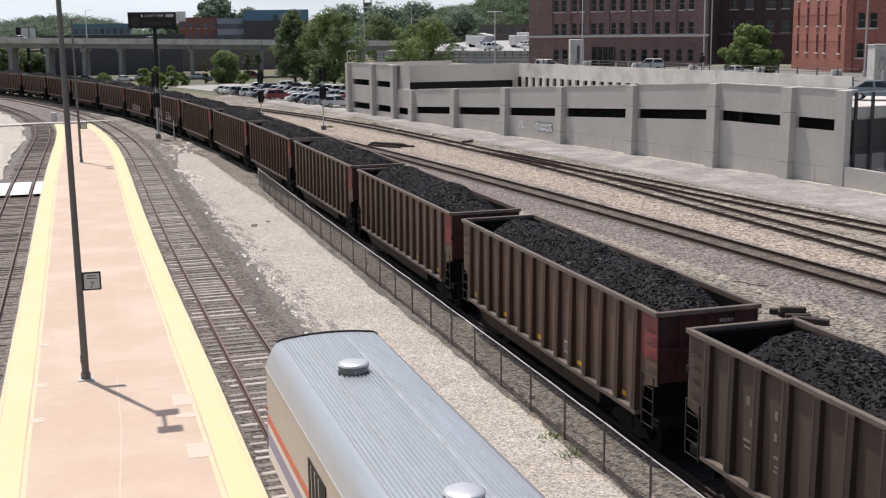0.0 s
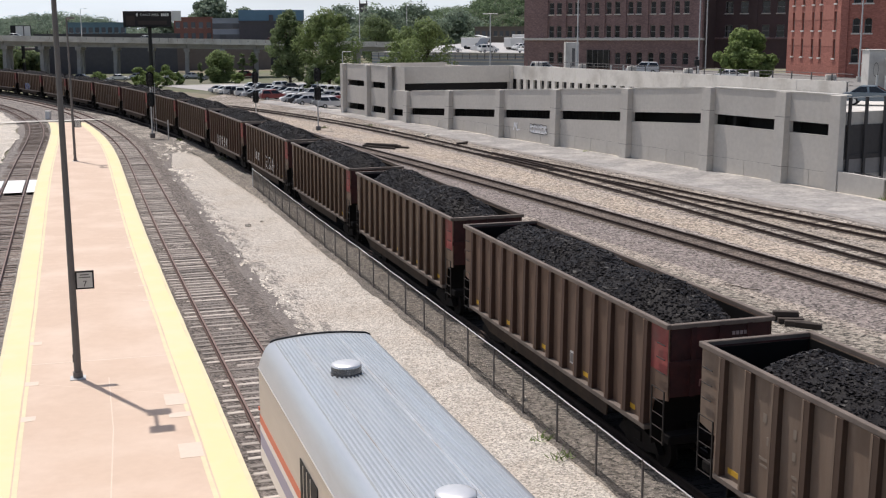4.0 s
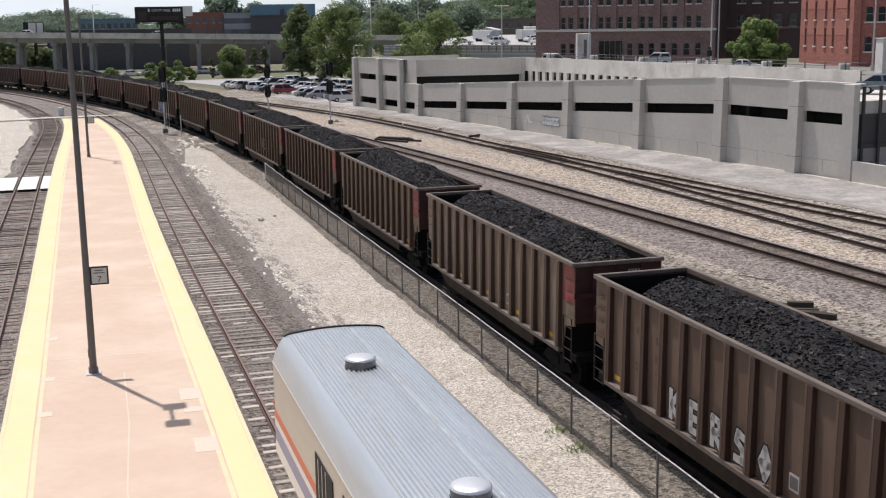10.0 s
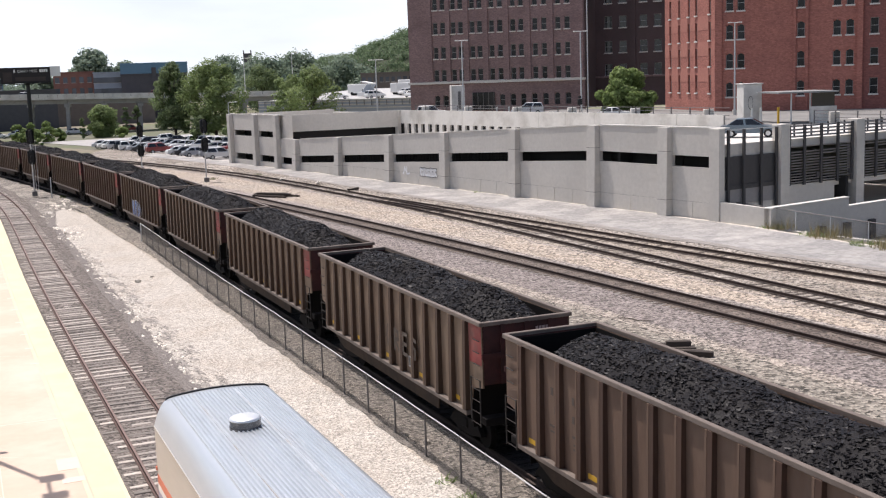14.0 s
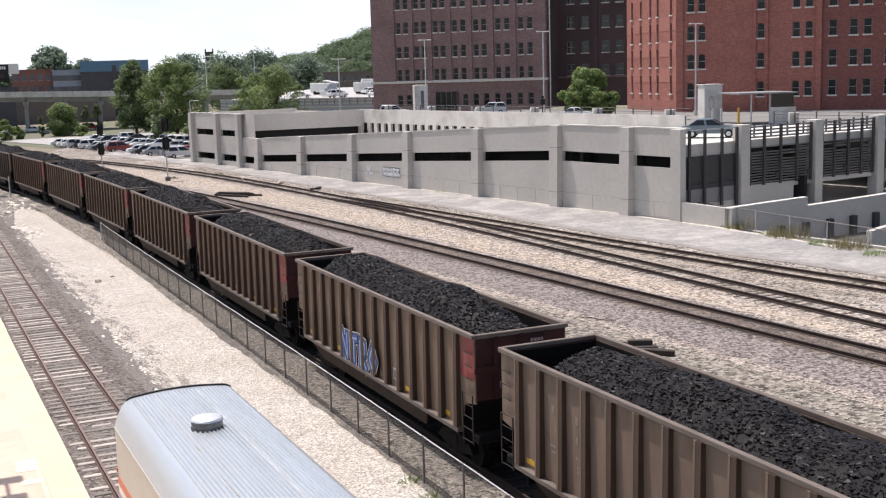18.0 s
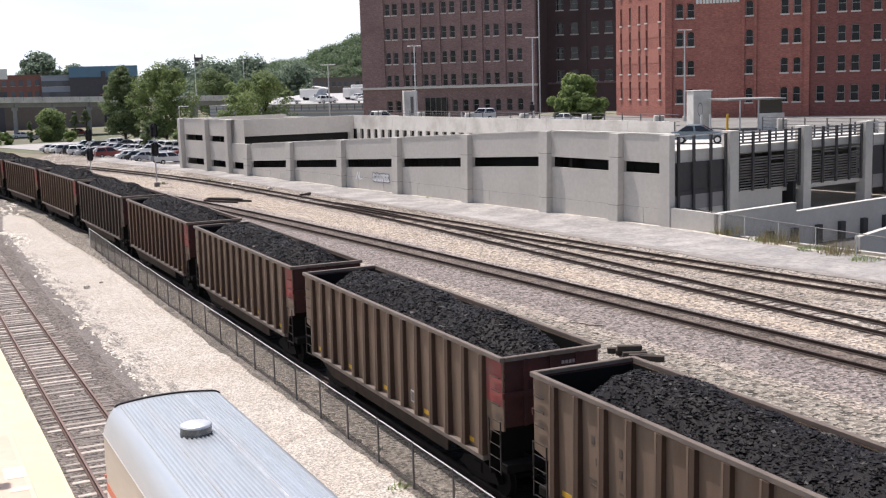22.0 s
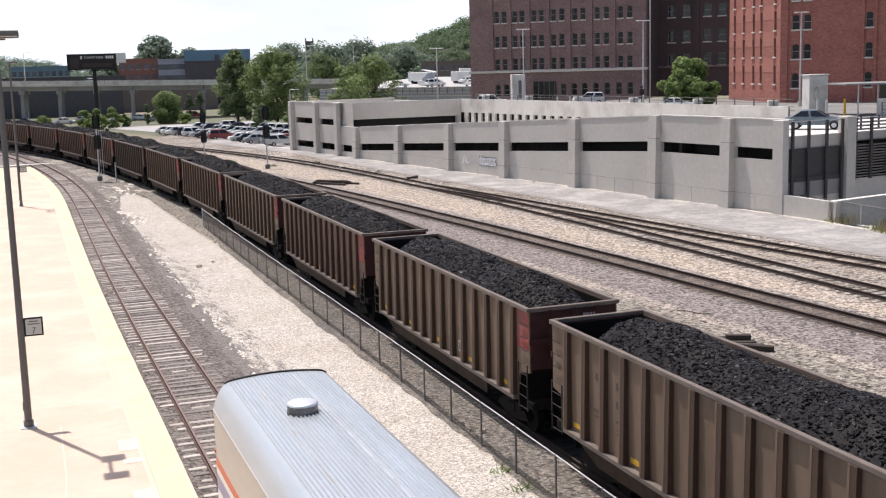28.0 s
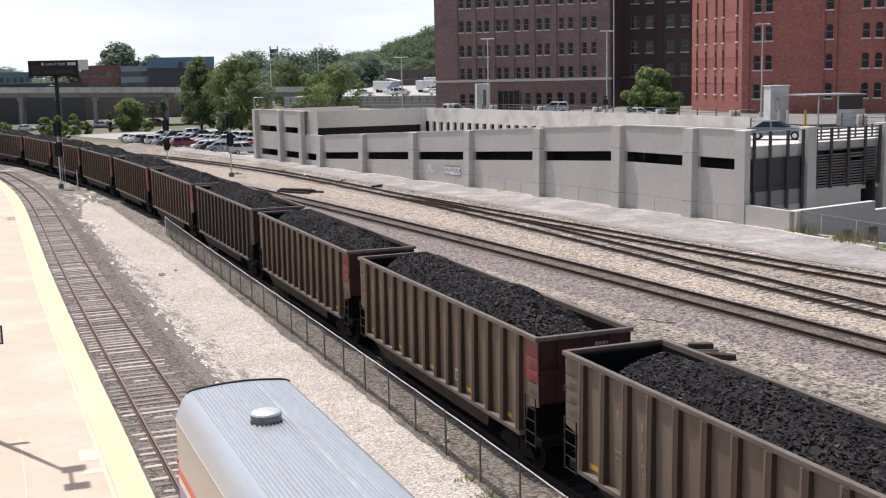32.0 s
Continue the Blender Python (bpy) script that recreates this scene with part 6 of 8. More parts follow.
for y in (-0.62, 0.36):
    z = 3.84 - 0.15 * (y / 1.5) ** 2 + 0.012
    part("roof_seam", Shape().box(0.3, CL, y - 0.03, y + 0.03, z - 0.02, z + 0.006), COACH_SEAM, coach, "dull lengthwise roof seam")
for x in (4.0, 22.0):
    tk = part("truck", Shape().box(x - 1.5, x + 1.5, -1.0, 1.0, 0.3, 0.62, bevel=0.04), DARK_STEEL, coach)
    for dx in (-1.2, 1.2):
        part("wheelset", Shape().tube((x + dx, -0.8, 0.46), (x + dx, 0.8, 0.46), 0.46, 20), DARK_STEEL, tk)

# ---- chain-link fence ----
fence = thing("chain_link_fence", "grey chain-link fence with steel posts beside the train", "fence")
fc = Curve(FENCE_LINE)
s0, s1 = 12.0, fc.s[-1]
n_post = int((s1 - s0) / 2.45)
FH = 1.32
for i in range(n_post + 1):
    x, y, _ = fc.at(s0 + (s1 - s0) * i / n_post)
    part("post", Shape().tube((x, y, 0.12), (x, y, 0.2 + FH), 0.03 if i not in (0, n_post) else 0.045, 8), GALV if i == n_post else POLE, fence)
rail_r = []
for i in range(81):
    x, y, h = fc.at(s0 + (s1 - s0) * i / 80)
    rail_r.append([(x + 0.018 * math.cos(a) * math.sin(h), y - 0.018 * math.cos(a) * math.cos(h), 0.2 + FH - 0.02 + (0.010 if i > 44 else 0.005) * math.sin(i * 1.9) + 0.018 * math.sin(a)) for a in (0, 1.05, 2.09, 3.14, 4.19, 5.24)])
part("top_rail", Shape().sweep(rail_r), GALV, fence, "bright galvanised top rail")
mesh_w = Shape()
step, rise = 0.075, FH - 0.06
k = 0
s = s0
while s < s1:
    for sg in (1, -1):
        e = s + sg * rise
        if s0 <= e <= s1:
            xa, ya, h = fc.at(s)
            xb, yb, _ = fc.at(e)
            a, b = Vector((xa, ya, 0.24)), Vector((xb, yb, 0.24 + rise))
            q = Vector((math.sin(h), -math.cos(h), 0)) * 0.0027
            u_ = Vector((0, 0, 0.0027))
            mesh_w.add([a + q, a - q + u_, a - u_, b + q, b - q + u_, b - u_], [(0, 1, 4, 3), (1, 2, 5, 4), (2, 0, 3, 5)])
    s += step
tagged(part("wire_mesh", mesh_w, WIRE, fence, "diamond wire mesh"), kind="stuff")
# low wall-side fence by the garage drive
fence2 = thing("chain_link_fence", "old chain-link fence with weeds by the garage drive", "fence")
line2 = [(27.6, 78.2), (29.2, 71.5), (31.9, 61.2), (33.4, 56.0), (40, 40)]
f2 = Curve(line2)
for i in range(13):
    x, y, _ = f2.at(f2.s[-1] * i / 12)
    part("post", Shape().tube((x, y, 0.1), (x, y, 1.6), 0.035, 6), GALV, fence2)
rr = []
for i in range(41):
    x, y, h = f2.at(f2.s[-1] * i / 40)
    rr.append([(x + 0.03 * math.cos(a), y, 1.6 + 0.03 * math.sin(a)) for a in (0, 1.57, 3.14, 4.71)])
part("top_rail", Shape().sweep(rr), POLE, fence2)
mw = Shape()
s = 0.0
while s < f2.s[-1]:
    for sg in (1, -1):
        e = s + sg * 1.35
        if 0 <= e <= f2.s[-1]:
            xa, ya, h = f2.at(s)
            xb, yb, _ = f2.at(e)
            mw.add([(xa, ya, 0.2), (xa + 0.006, ya, 0.2), (xb + 0.006, yb, 1.55), (xb, yb, 1.55)], [(0, 1, 2, 3)])
    s += 0.09
tagged(part("wire_mesh", mw, WIRE, fence2), kind="stuff")


# ---- platform lamp posts ----
def lamp_post(x, y, top=12.3, lean=0.0):
    p = thing("platform_lamp", "tall grey platform lamp post with twin floodlights and a track sign", "lamp post", "lamp posts on the platform", m=pose(x, y, 0.38, 0, lean, 17))
    hgt = top - 0.38
    part("pole", Shape().tube((0, 0, 0), (0, 0, hgt), 0.115, 16, r2=0.075), POLE, p, smooth=False)
    part("base_plate", Shape().box(-0.24, 0.24, -0.24, 0.24, 0.0, 0.035, bevel=0.01), GALV, p)
    part("collar", Shape().tube((0, 0, 0.03), (0, 0, 0.22), 0.15, 16), POLE, p)
    part("hand_hole", Shape().box(-0.13, -0.09, -0.06, 0.06, 0.55, 0.8), POLE, p)
    part("cross_arm", Shape().box(0.18, 0.28, -1.6, 0.05, hgt - 0.1, hgt - 0.02), POLE, p)
    part("bracket", Shape().box(-0.08, 0.28, -0.06, 0.06, hgt - 0.12, hgt - 0.02), POLE, p)
    for dy in (-0.12, -1.62):
        f = part("floodlight", Shape().box(0.0, 0.66, dy - 0.27, dy + 0.27, hgt - 0.06, hgt + 0.1, bevel=0.02), POLE, p)
        part("lens", Shape().box(0.05, 0.61, dy - 0.22, dy + 0.22, hgt - 0.068, hgt - 0.062), SIGN_FACE, f)
    sg = part("track_sign", Shape().box(0.10, 0.66, -0.03, 0.03, 2.86, 3.44, bevel=0.01), BLACK, p, "black-framed track number sign")
    part("sign_face", Shape().box(0.15, 0.61, -0.036, -0.031, 2.91, 3.39), SIGN_FACE, sg)
    for z, w in ((3.30, 0.26), (3.22, 0.34)):
        part("sign_bar", Shape().box(0.38 - w / 2, 0.38 + w / 2, -0.039, -0.037, z, z + 0.035), POLE, sg)
    return p, sg


lp, lp_sign = lamp_post(-11.65, 35.14)
num = bpy.data.curves.new("sign_number", "FONT")
num.body, num.size, num.align_x, num.extrude = "7", 0.26, "CENTER", 0.001
num.materials.append(BLACK)
num_ob = new("sign_number", num)
num_ob.parent, num_ob.matrix_basis = lp_sign, pose(0.38, -0.04, 2.95, 90, 0, 0)
copy_thing(lp, pose(-31.6, 98.2, 0.38, 0, 0, 17))

# ---- signals ----


def signal_mast(x, y, z0, heads, top, label, stub=False):
    m_ = thing("railway_signal", label, "railway signal", "signals of the yard", m=pose(x, y, z0, 0, 0, 20))
    part("mast", Shape().tube((0, 0, 0), (0, 0, top), 0.075, 10), GALV, m_)
    part("base", Shape().box(-0.25, 0.25, -0.25, 0.25, 0.0, 0.5, bevel=0.03), POLE, m_)
    for z in heads:
        hd = part("signal_head", Shape().box(-0.38, 0.38, -0.16, 0.05, z - 0.76, z + 0.76, bevel=0.2), BLACK, m_, "black signal head")
        for dz in (-0.44, 0.0, 0.44):
            part("hood", Shape().tube((0, -0.16, z + dz), (0, -0.46, z + dz), 0.17, 12), BLACK, hd)
        part("bracket", Shape().box(-0.08, 0.08, 0.0, 0.12, z - 0.92, z - 0.74), GALV, m_)
    if stub:
        part("ladder", Shape().box(0.2, 0.24, 0.1, 0.14, 0.3, top - 1.2).box(0.44, 0.48, 0.1, 0.14, 0.3, top - 1.2), GALV, m_)
    return m_


signal_mast(-31.1, 122.6, 0.15, (6.15, 4.05), 6.9, "two-headed black railway signal beside the track", stub=True)
signal_mast(-24.9, 152.2, 0.2, (5.1, 2.6), 5.8, "two-headed black railway signal behind the train")
signal_mast(-14.4, 130.5, 0.2, (6.2, 4.15), 6.9, "two-headed black railway signal by the garage")
solid("marker_post", Shape().tube((-28.9, 120.5, 0.1), (-28.9, 120.5, 2.2), 0.06, 8), GALV, "short grey marker post beside the signal", "post")
solid("white_cabinet", Shape().box(-52.5, -51.9, 152.0, 152.6, 0.0, 1.1, bevel=0.04), WHITE, "small white trackside cabinet", "cabinet")


# ---- timbers and litter ----
def timber_pile(cx, cy, z, rows, ang, label, length=2.7, seed=2):
    rnd_ = random.Random(seed)
    p = thing("timber_pile", label, "timber pile", "piles of old ties", m=pose(cx, cy, z, 0, 0, ang))
    for (dx, dy, dz, a) in rows:
        part("timber", Shape().box(-length / 2, length / 2, -0.12, 0.12, 0, 0.2, bevel=0.015), TIMBER, p, m=pose(dx, dy, dz, 0, 0, a + rnd_.uniform(-3, 3)))
    return p


timber_pile(-6.6, 110.5, 0.22, [(0, 0, 0, 0), (0.3, 0.5, 0, 2), (0.9, -0.5, 0, -3), (1.6, 0.6, 0, 1), (0.4, 0.2, 0.2, 4), (1.2, -0.2, 0.2, -2), (-0.6, 1.0, 0.0, 0)], -35, "stack of black old ties beside the track", length=3.4)
timber_pile(12.9, 42.5, 0.22, [(-0.8, 0, 0, 58), (-0.35, 0.05, 0, 52), (0.1, 0, 0, 60), (0.55, -0.05, 0, 50), (-0.2, 0, 0.2, 55), (0.95, 0.1, 0, 35)], -66, "few dark old ties on the gravel", length=0.95, seed=5)
for cx_, cy_, a_, ln_ in ((12.6, 48.5, -40, 1.5),):
    cb = Shape()
    pts_ = [Vector((ln_ * (k / 6 - 0.5), 0.12 * math.sin(k * 1.1), 0.04)) for k in range(7)]
    cb.sweep([[p_ + Vector((0, 0.022 * math.cos(a), 0.022 * math.sin(a))) for a in (0, 1.05, 2.09, 3.14, 4.19, 5.24)] for p_ in pts_])
    solid("old_cable", cb, TIMBER, "short dark old cable lying on the gravel", "cable", "old cables", m=pose(cx_, cy_, 0.22, 0, 0, a_))
timber_pile(1.5, 112.5, 0.3, [(0, 0, 0, 0), (0.6, 0.3, 0, 30)], 40, "broken branch-like timber on the road edge", length=1.2, seed=7)
rnd = random.Random(41)
for k, (x, y, z, r) in enumerate([(2.3, 33.3, 0.25, 0.14), (27.8, 79.4, 0.3, 0.4), (29.5, 70.5, 0.3, 0.3), (-2.0, 121.5, 0.34, 0.35), (-6.0, 128.0, 0.34, 0.35), (31.0, 64.0, 0.3, 0.3), (-11.5, 66.0, 0.12, 0.2), (-10.9, 67.3, 0.12, 0.15)]):
    rk = Shape()
    pts = []
    for i in range(5):
        for j in range(7):
            a, b = math.pi * (i + 0.5) / 5, 2 * math.pi * j / 7
            q = r * rnd.uniform(0.7, 1.1)
            pts.append((q * math.sin(a) * math.cos(b), q * math.sin(a) * math.sin(b), 0.55 * q * math.cos(a)))
    fs = [(i * 7 + j, i * 7 + (j + 1) % 7, (i + 1) * 7 + (j + 1) % 7, (i + 1) * 7 + j) for i in range(4) for j in range(7)] + [tuple(range(7))[::-1], tuple(range(28, 35))]
    rk.add(pts, fs)
    solid("stone", rk, LIMESTONE, "pale loose stone on the gravel", "stone", "loose stones", m=pose(x, y, z))


fence_curve = Curve(FENCE_LINE)


def flake(sh, rnd, x, y, z, long, wide, turn):
    """A thin uneven spill of gravel, drawn out along the track."""
    n, seed = 14, rnd.uniform(0, 99)
    ring_ = []
    for j in range(n):
        a = 2 * math.pi * j / n
        q = 1 + 0.9 * noise.noise(Vector((math.cos(a) * 1.4, math.sin(a) * 1.4, seed))) + rnd.uniform(-0.18, 0.18)
        u, v = long * q * math.cos(a), wide * q * math.sin(a)
        ring_.append((x + u * math.cos(turn) - v * math.sin(turn), y + u * math.sin(turn) + v * math.cos(turn), z))
    sh.add(ring_ + [(x, y, z + 0.008)], [(j, (j + 1) % n, n) for j in range(n)])


def strip_height(x, y, off):
    q = fence_curve.at(fence_curve.near(x, y))
    d = math.hypot(x - q[0], y - q[1])
    return -0.078 + 0.278 * (off - 2.0) / max(0.5, off - 2.0 + d)


grey_spill, pale_spill, clods = Shape(), Shape(), Shape()
rnd = random.Random(64)
for k in range(230):
    s_ = PLAT.near(-5.0, 33.0) + 66.0 * rnd.random()
    o_ = 3.2 + 0.45 * noise.noise(Vector((s_ * 0.12, 1.0, 0))) + rnd.gauss(0, 0.28)
    x, y, h = PLAT.at(s_, o_)
    flake(grey_spill, rnd, x, y, strip_height(x, y, o_) + 0.008, 0.06 + 0.8 * rnd.random() ** 2, rnd.uniform(0.04, 0.15), h + rnd.uniform(-0.3, 0.3))
for k in range(150):
    s_ = PLAT.near(-5.0, 33.0) + 66.0 * rnd.random()
    o_ = 2.72 + rnd.gauss(0, 0.18)
    x, y, h = PLAT.at(s_, o_)
    flake(pale_spill, rnd, x, y, strip_height(x, y, o_) + 0.012, rnd.uniform(0.06, 0.5), rnd.uniform(0.03, 0.1), h + rnd.uniform(-0.3, 0.3))
for k in range(120):
    s_ = PLAT.near(-22.5, 87.0) + 30.0 * rnd.random() ** 1.4
    o_ = 3.9 + rnd.gauss(0, 0.9)
    x, y, h = PLAT.at(s_, o_)
    q = TRAIN.at(TRAIN.near(x, y), -1.6)
    z_ = -0.09 + 0.28 * (o_ - 1.9) / (o_ - 1.9 + math.hypot(x - q[0], y - q[1]))
    flake(pale_spill if k % 3 else grey_spill, rnd, x, y, max(z_, strip_height(x, y, o_)) + 0.03, rnd.uniform(0.2, 1.6), rnd.uniform(0.06, 0.35), h + rnd.uniform(-0.3, 0.3))
for k in range(160):
    s_ = PLAT.near(-5.0, 33.0) + 62.0 * rnd.random() ** 0.9
    if noise.noise(Vector((s_ * 0.35, 4.2, 0))) < -0.05:
        continue
    o_ = 3.05 + 0.5 * noise.noise(Vector((s_ * 0.12, 1.0, 0))) + rnd.gauss(0, 0.24)
    x, y, _ = PLAT.at(s_, o_)
    r = rnd.uniform(0.02, 0.075)
    a = rnd.uniform(0, 6.3)
    ring_ = [(x + r * rnd.uniform(0.7, 1.2) * math.cos(a + 1.257 * j), y + r * rnd.uniform(0.7, 1.2) * math.sin(a + 1.257 * j), -0.06) for j in range(5)]
    z_ = 0.02 + r * rnd.uniform(0.3, 0.7)
    clods.add(ring_ + [(x + rnd.uniform(-0.3, 0.3) * r, y + rnd.uniform(-0.3, 0.3) * r, z_)], [(j, (j + 1) % 5, 5) for j in range(5)])
solid("gravel_spill", grey_spill, SPILL, "grey ballast spilled over the limestone edge", "gravel", kind="stuff")
solid("gravel_spill", pale_spill, LIMESTONE, "pale limestone spilled over the grey ballast", "gravel", kind="stuff")
solid("clods", clods, CLOD, "dark clods along the edge of the limestone", "clods", kind="stuff")


# ---- trees ----
def leaf_cloud(sh, rnd, centre, radius, count, size, flat=0.8):
    """Small leaf cards through the outer part of a clump."""
    cx, cy, cz = centre
    for _ in range(count):
        w = Vector((rnd.gauss(0, 1), rnd.gauss(0, 1), rnd.gauss(0, 1))).normalized()
        r = radius * rnd.uniform(0.55, 1.08)
        p = Vector((cx + w.x * r, cy + w.y * r, cz + w.z * r * flat))
        n = (w + Vector((rnd.uniform(-1, 1), rnd.uniform(-1, 1), rnd.uniform(-0.2, 1.0))) * 0.8).normalized()
        a = n.orthogonal().normalized()
        b = n.cross(a)
        k = rnd.uniform(0, 6.3)
        a, b = a * math.cos(k) + b * math.sin(k), b * math.cos(k) - a * math.sin(k)
        s = size * rnd.uniform(0.6, 1.3)
        sh.add([p - a * s, p - b * s * 0.6, p + a * s, p + b * s * 0.6], [(0, 1, 2, 3)])


def tree(x, y, z0, height, spread, label, leaves=LEAF, seed=1, trunk=0.3, clumps=34, cards=112, size=0.22, low=0.25, group="trees beyond the tracks", puff=1.35):
    rnd_ = random.Random(seed)
    t = thing("tree", label, "tree", group, m=pose(x, y, z0))
    tr = Shape()
    tr.tube((0, 0, 0), (0.1, 0, height * 0.45), trunk, 8, r2=trunk * 0.6)
    crown = Shape()
    for i in range(clumps):
        a = rnd_.uniform(0, 6.283)
        h = low + (1 - low) * rnd_.random()
        prof_ = math.sin(math.pi * min(1.0, (h - low) / (1 - low) * 0.85 + 0.13)) ** 0.7
        r = spread / 2 * prof_ * math.sqrt(rnd_.random()) * 0.92
        c = (r * math.cos(a), r * math.sin(a), height * h * 0.95)
        rad = spread * rnd_.uniform(0.07, 0.145) * puff
        leaf_cloud(crown, rnd_, c, rad, int(cards * 1.7), size)
        if i % 3 == 0:
            tr.tube((0.05, 0, height * min(0.42, 0.8 * h * 0.7)), (c[0] * 0.85, c[1] * 0.85, c[2]), trunk * 0.28, 5, r2=trunk * 0.1)
    part("trunk", tr, BARK, t)
    part("crown", crown, leaves, t, "green leafy crown")
    return t


def at_az(az, dist):
    return bearing(az, dist)


tree(*at_az(-7.6, 236), 0.0, 15.6, 9.5, "tall dark green tree behind the parked cars", LEAF_DARK, 3, clumps=110, cards=100, low=0.14, puff=0.95)
tree(*at_az(-5.7, 232), 0.0, 15.6, 13.5, "broad green maple behind the parked cars", LEAF, 4, clumps=90, cards=130, low=0.14, puff=1.05)
tree(*at_az(-3.4, 330), 0.0, 15.0, 14.0, "broad green tree behind the garage", LEAF_DARK, 5, clumps=46, cards=160)
tree(*at_az(-2.1, 236), 0.0, 12.6, 9.5, "thin green tree behind the garage", LEAF, 6, clumps=36, cards=112, low=0.15)
tree(*at_az(-0.9, 226), 0.0, 13.6, 11.0, "green tree behind the garage", LEAF, 7, clumps=40, cards=128, low=0.15)
tree(*at_az(-10.9, 270), 0.0, 6.7, 7.2, "round green tree in the parking lot", LEAF, 8, clumps=64, cards=150, size=0.22, low=0.1, trunk=0.2, puff=1.6)
tree(*at_az(-11.87, 268), 0.0, 4.6, 1.7, "slim dark evergreen in the parking lot", LEAF_DARK, 9, clumps=20, cards=112, size=0.16, low=0.03, trunk=0.12)
tree(*at_az(-9.85, 290), 0.0, 6.2, 2.4, "slim dark evergreen in the parking lot", LEAF_DARK, 19, clumps=20, cards=112, size=0.18, low=0.03, trunk=0.12)
tree(*at_az(-9.35, 292), 0.0, 6.4, 2.6, "slim dark evergreen in the parking lot", LEAF_DARK, 20, clumps=20, cards=112, size=0.18, low=0.03, trunk=0.12)
for k, (az_, dd_, h_, w_) in enumerate([(-14.75, 256, 3.9, 3.6), (-14.2, 252, 4.4, 3.0), (-13.5, 256, 4.2, 3.8), (-13.9, 246, 3.0, 2.8), (-14.6, 247, 2.2, 3.0), (-10.1, 262, 2.2, 3.2), (-12.9, 262, 2.6, 3.0), (-16.6, 262, 2.6, 4.0)]):
    tree(*at_az(az_, dd_), 0.0, h_, w_, "low pale green bush beside the tracks", LEAF_BRIGHT, 70 + k, clumps=20, cards=120, size=0.18, low=0.04, trunk=0.08, group="bushes")
tree(*at_az(-4.6, 205), 0.0, 4.6, 6.0, "low green bush by the parking lot", LEAF, 12, clumps=18, cards=112, low=0.05, trunk=0.1)
tree(*at_az(-6.6, 214), 0.0, 5.6, 3.4, "young green tree by the parking lot", LEAF_DARK, 13, clumps=14, cards=96, low=0.1, trunk=0.1)
tree(*at_az(14.3, 150), 4.9, 6.2, 7.4, "bushy bright green tree on the street", LEAF_BRIGHT, 14, clumps=54, cards=272, size=0.2, low=0.05, trunk=0.16, group="street trees", puff=1.0)
for k, (az, dist, h, w) in enumerate([(-11.3, 430, 24, 22), (-9.6, 440, 20, 16), (-3.0, 470, 20, 30), (-1.6, 520, 22, 30), (-13.6, 420, 15, 18), (0.5, 520, 18, 34), (-5.0, 520, 22, 26), (-19.6, 335, 6, 10), (-21.5, 330, 9, 18), (-23.5, 330, 9, 20)]):
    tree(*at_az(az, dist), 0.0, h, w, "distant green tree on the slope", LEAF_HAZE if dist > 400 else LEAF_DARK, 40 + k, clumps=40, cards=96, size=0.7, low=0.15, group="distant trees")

# ---- wooded hills ----


def hill(name, az0, az1, dist, tops, seed, label):
    """A ridge of woods: tops are (azimuth, height) along it."""
    rnd_ = random.Random(seed)
    sh, soil = Shape(), Shape()
    ta, tz = [a for a, _ in tops], [z for _, z in tops]
    n = 60
    rows = []
    for i in range(n + 1):
        az = az0 + (az1 - az0) * i / n
        z = float(np.interp(az, ta, tz))
        row = []
        for k, (dd, q) in enumerate(((0, 0.0), (60, 0.55), (140, 0.92), (230, 1.0), (420, 0.7))):
            x, y = bearing(az, dist + dd)
            row.append((x, y, max(0.0, (z - 5) * q)))
        rows.append(row)
    soil.sweep(rows, closed=False, caps=False)
    hl = thing(name, label, "hill", kind="structure")
    part("slope", soil, FOREST_FLOOR, hl)
    for i in range(800):
        az, q = rnd_.uniform(az0, az1), rnd_.random()
        dd = 230 * q
        z = (float(np.interp(az, ta, tz)) - 5) * float(np.interp(dd, [0, 60, 140, 230], [0, 0.55, 0.92, 1.0]))
        x, y = bearing(az, dist + dd)
        big = rnd_.uniform(3.4, 7.0)
        for _ in range(3):
            off_ = Vector((rnd_.uniform(-1, 1), rnd_.uniform(-1, 1), rnd_.uniform(-0.5, 1.0))) * big * 0.55
            leaf_cloud(sh, rnd_, (x + off_.x, y + off_.y, z + 1.0 + off_.z), big * rnd_.uniform(0.5, 0.8), 26, 0.8, flat=0.9)
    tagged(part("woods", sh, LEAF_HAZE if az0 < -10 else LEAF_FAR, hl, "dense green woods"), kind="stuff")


hill("wooded_hill", -4.5, 7.0, 820, [(-4.5, 20), (-2.8, 28), (-1.6, 25), (-0.5, 30), (0.9, 32), (1.7, 40), (2.8, 46), (3.5, 52), (7.0, 58)], 61, "long green wooded hill")
hill("wooded_hill", -26.0, -13.5, 900, [(-26, 17), (-22, 20), (-19.5, 28), (-18.3, 29), (-16.5, 25), (-15.0, 17), (-13.5, 12)], 62, "distant green wooded hill")


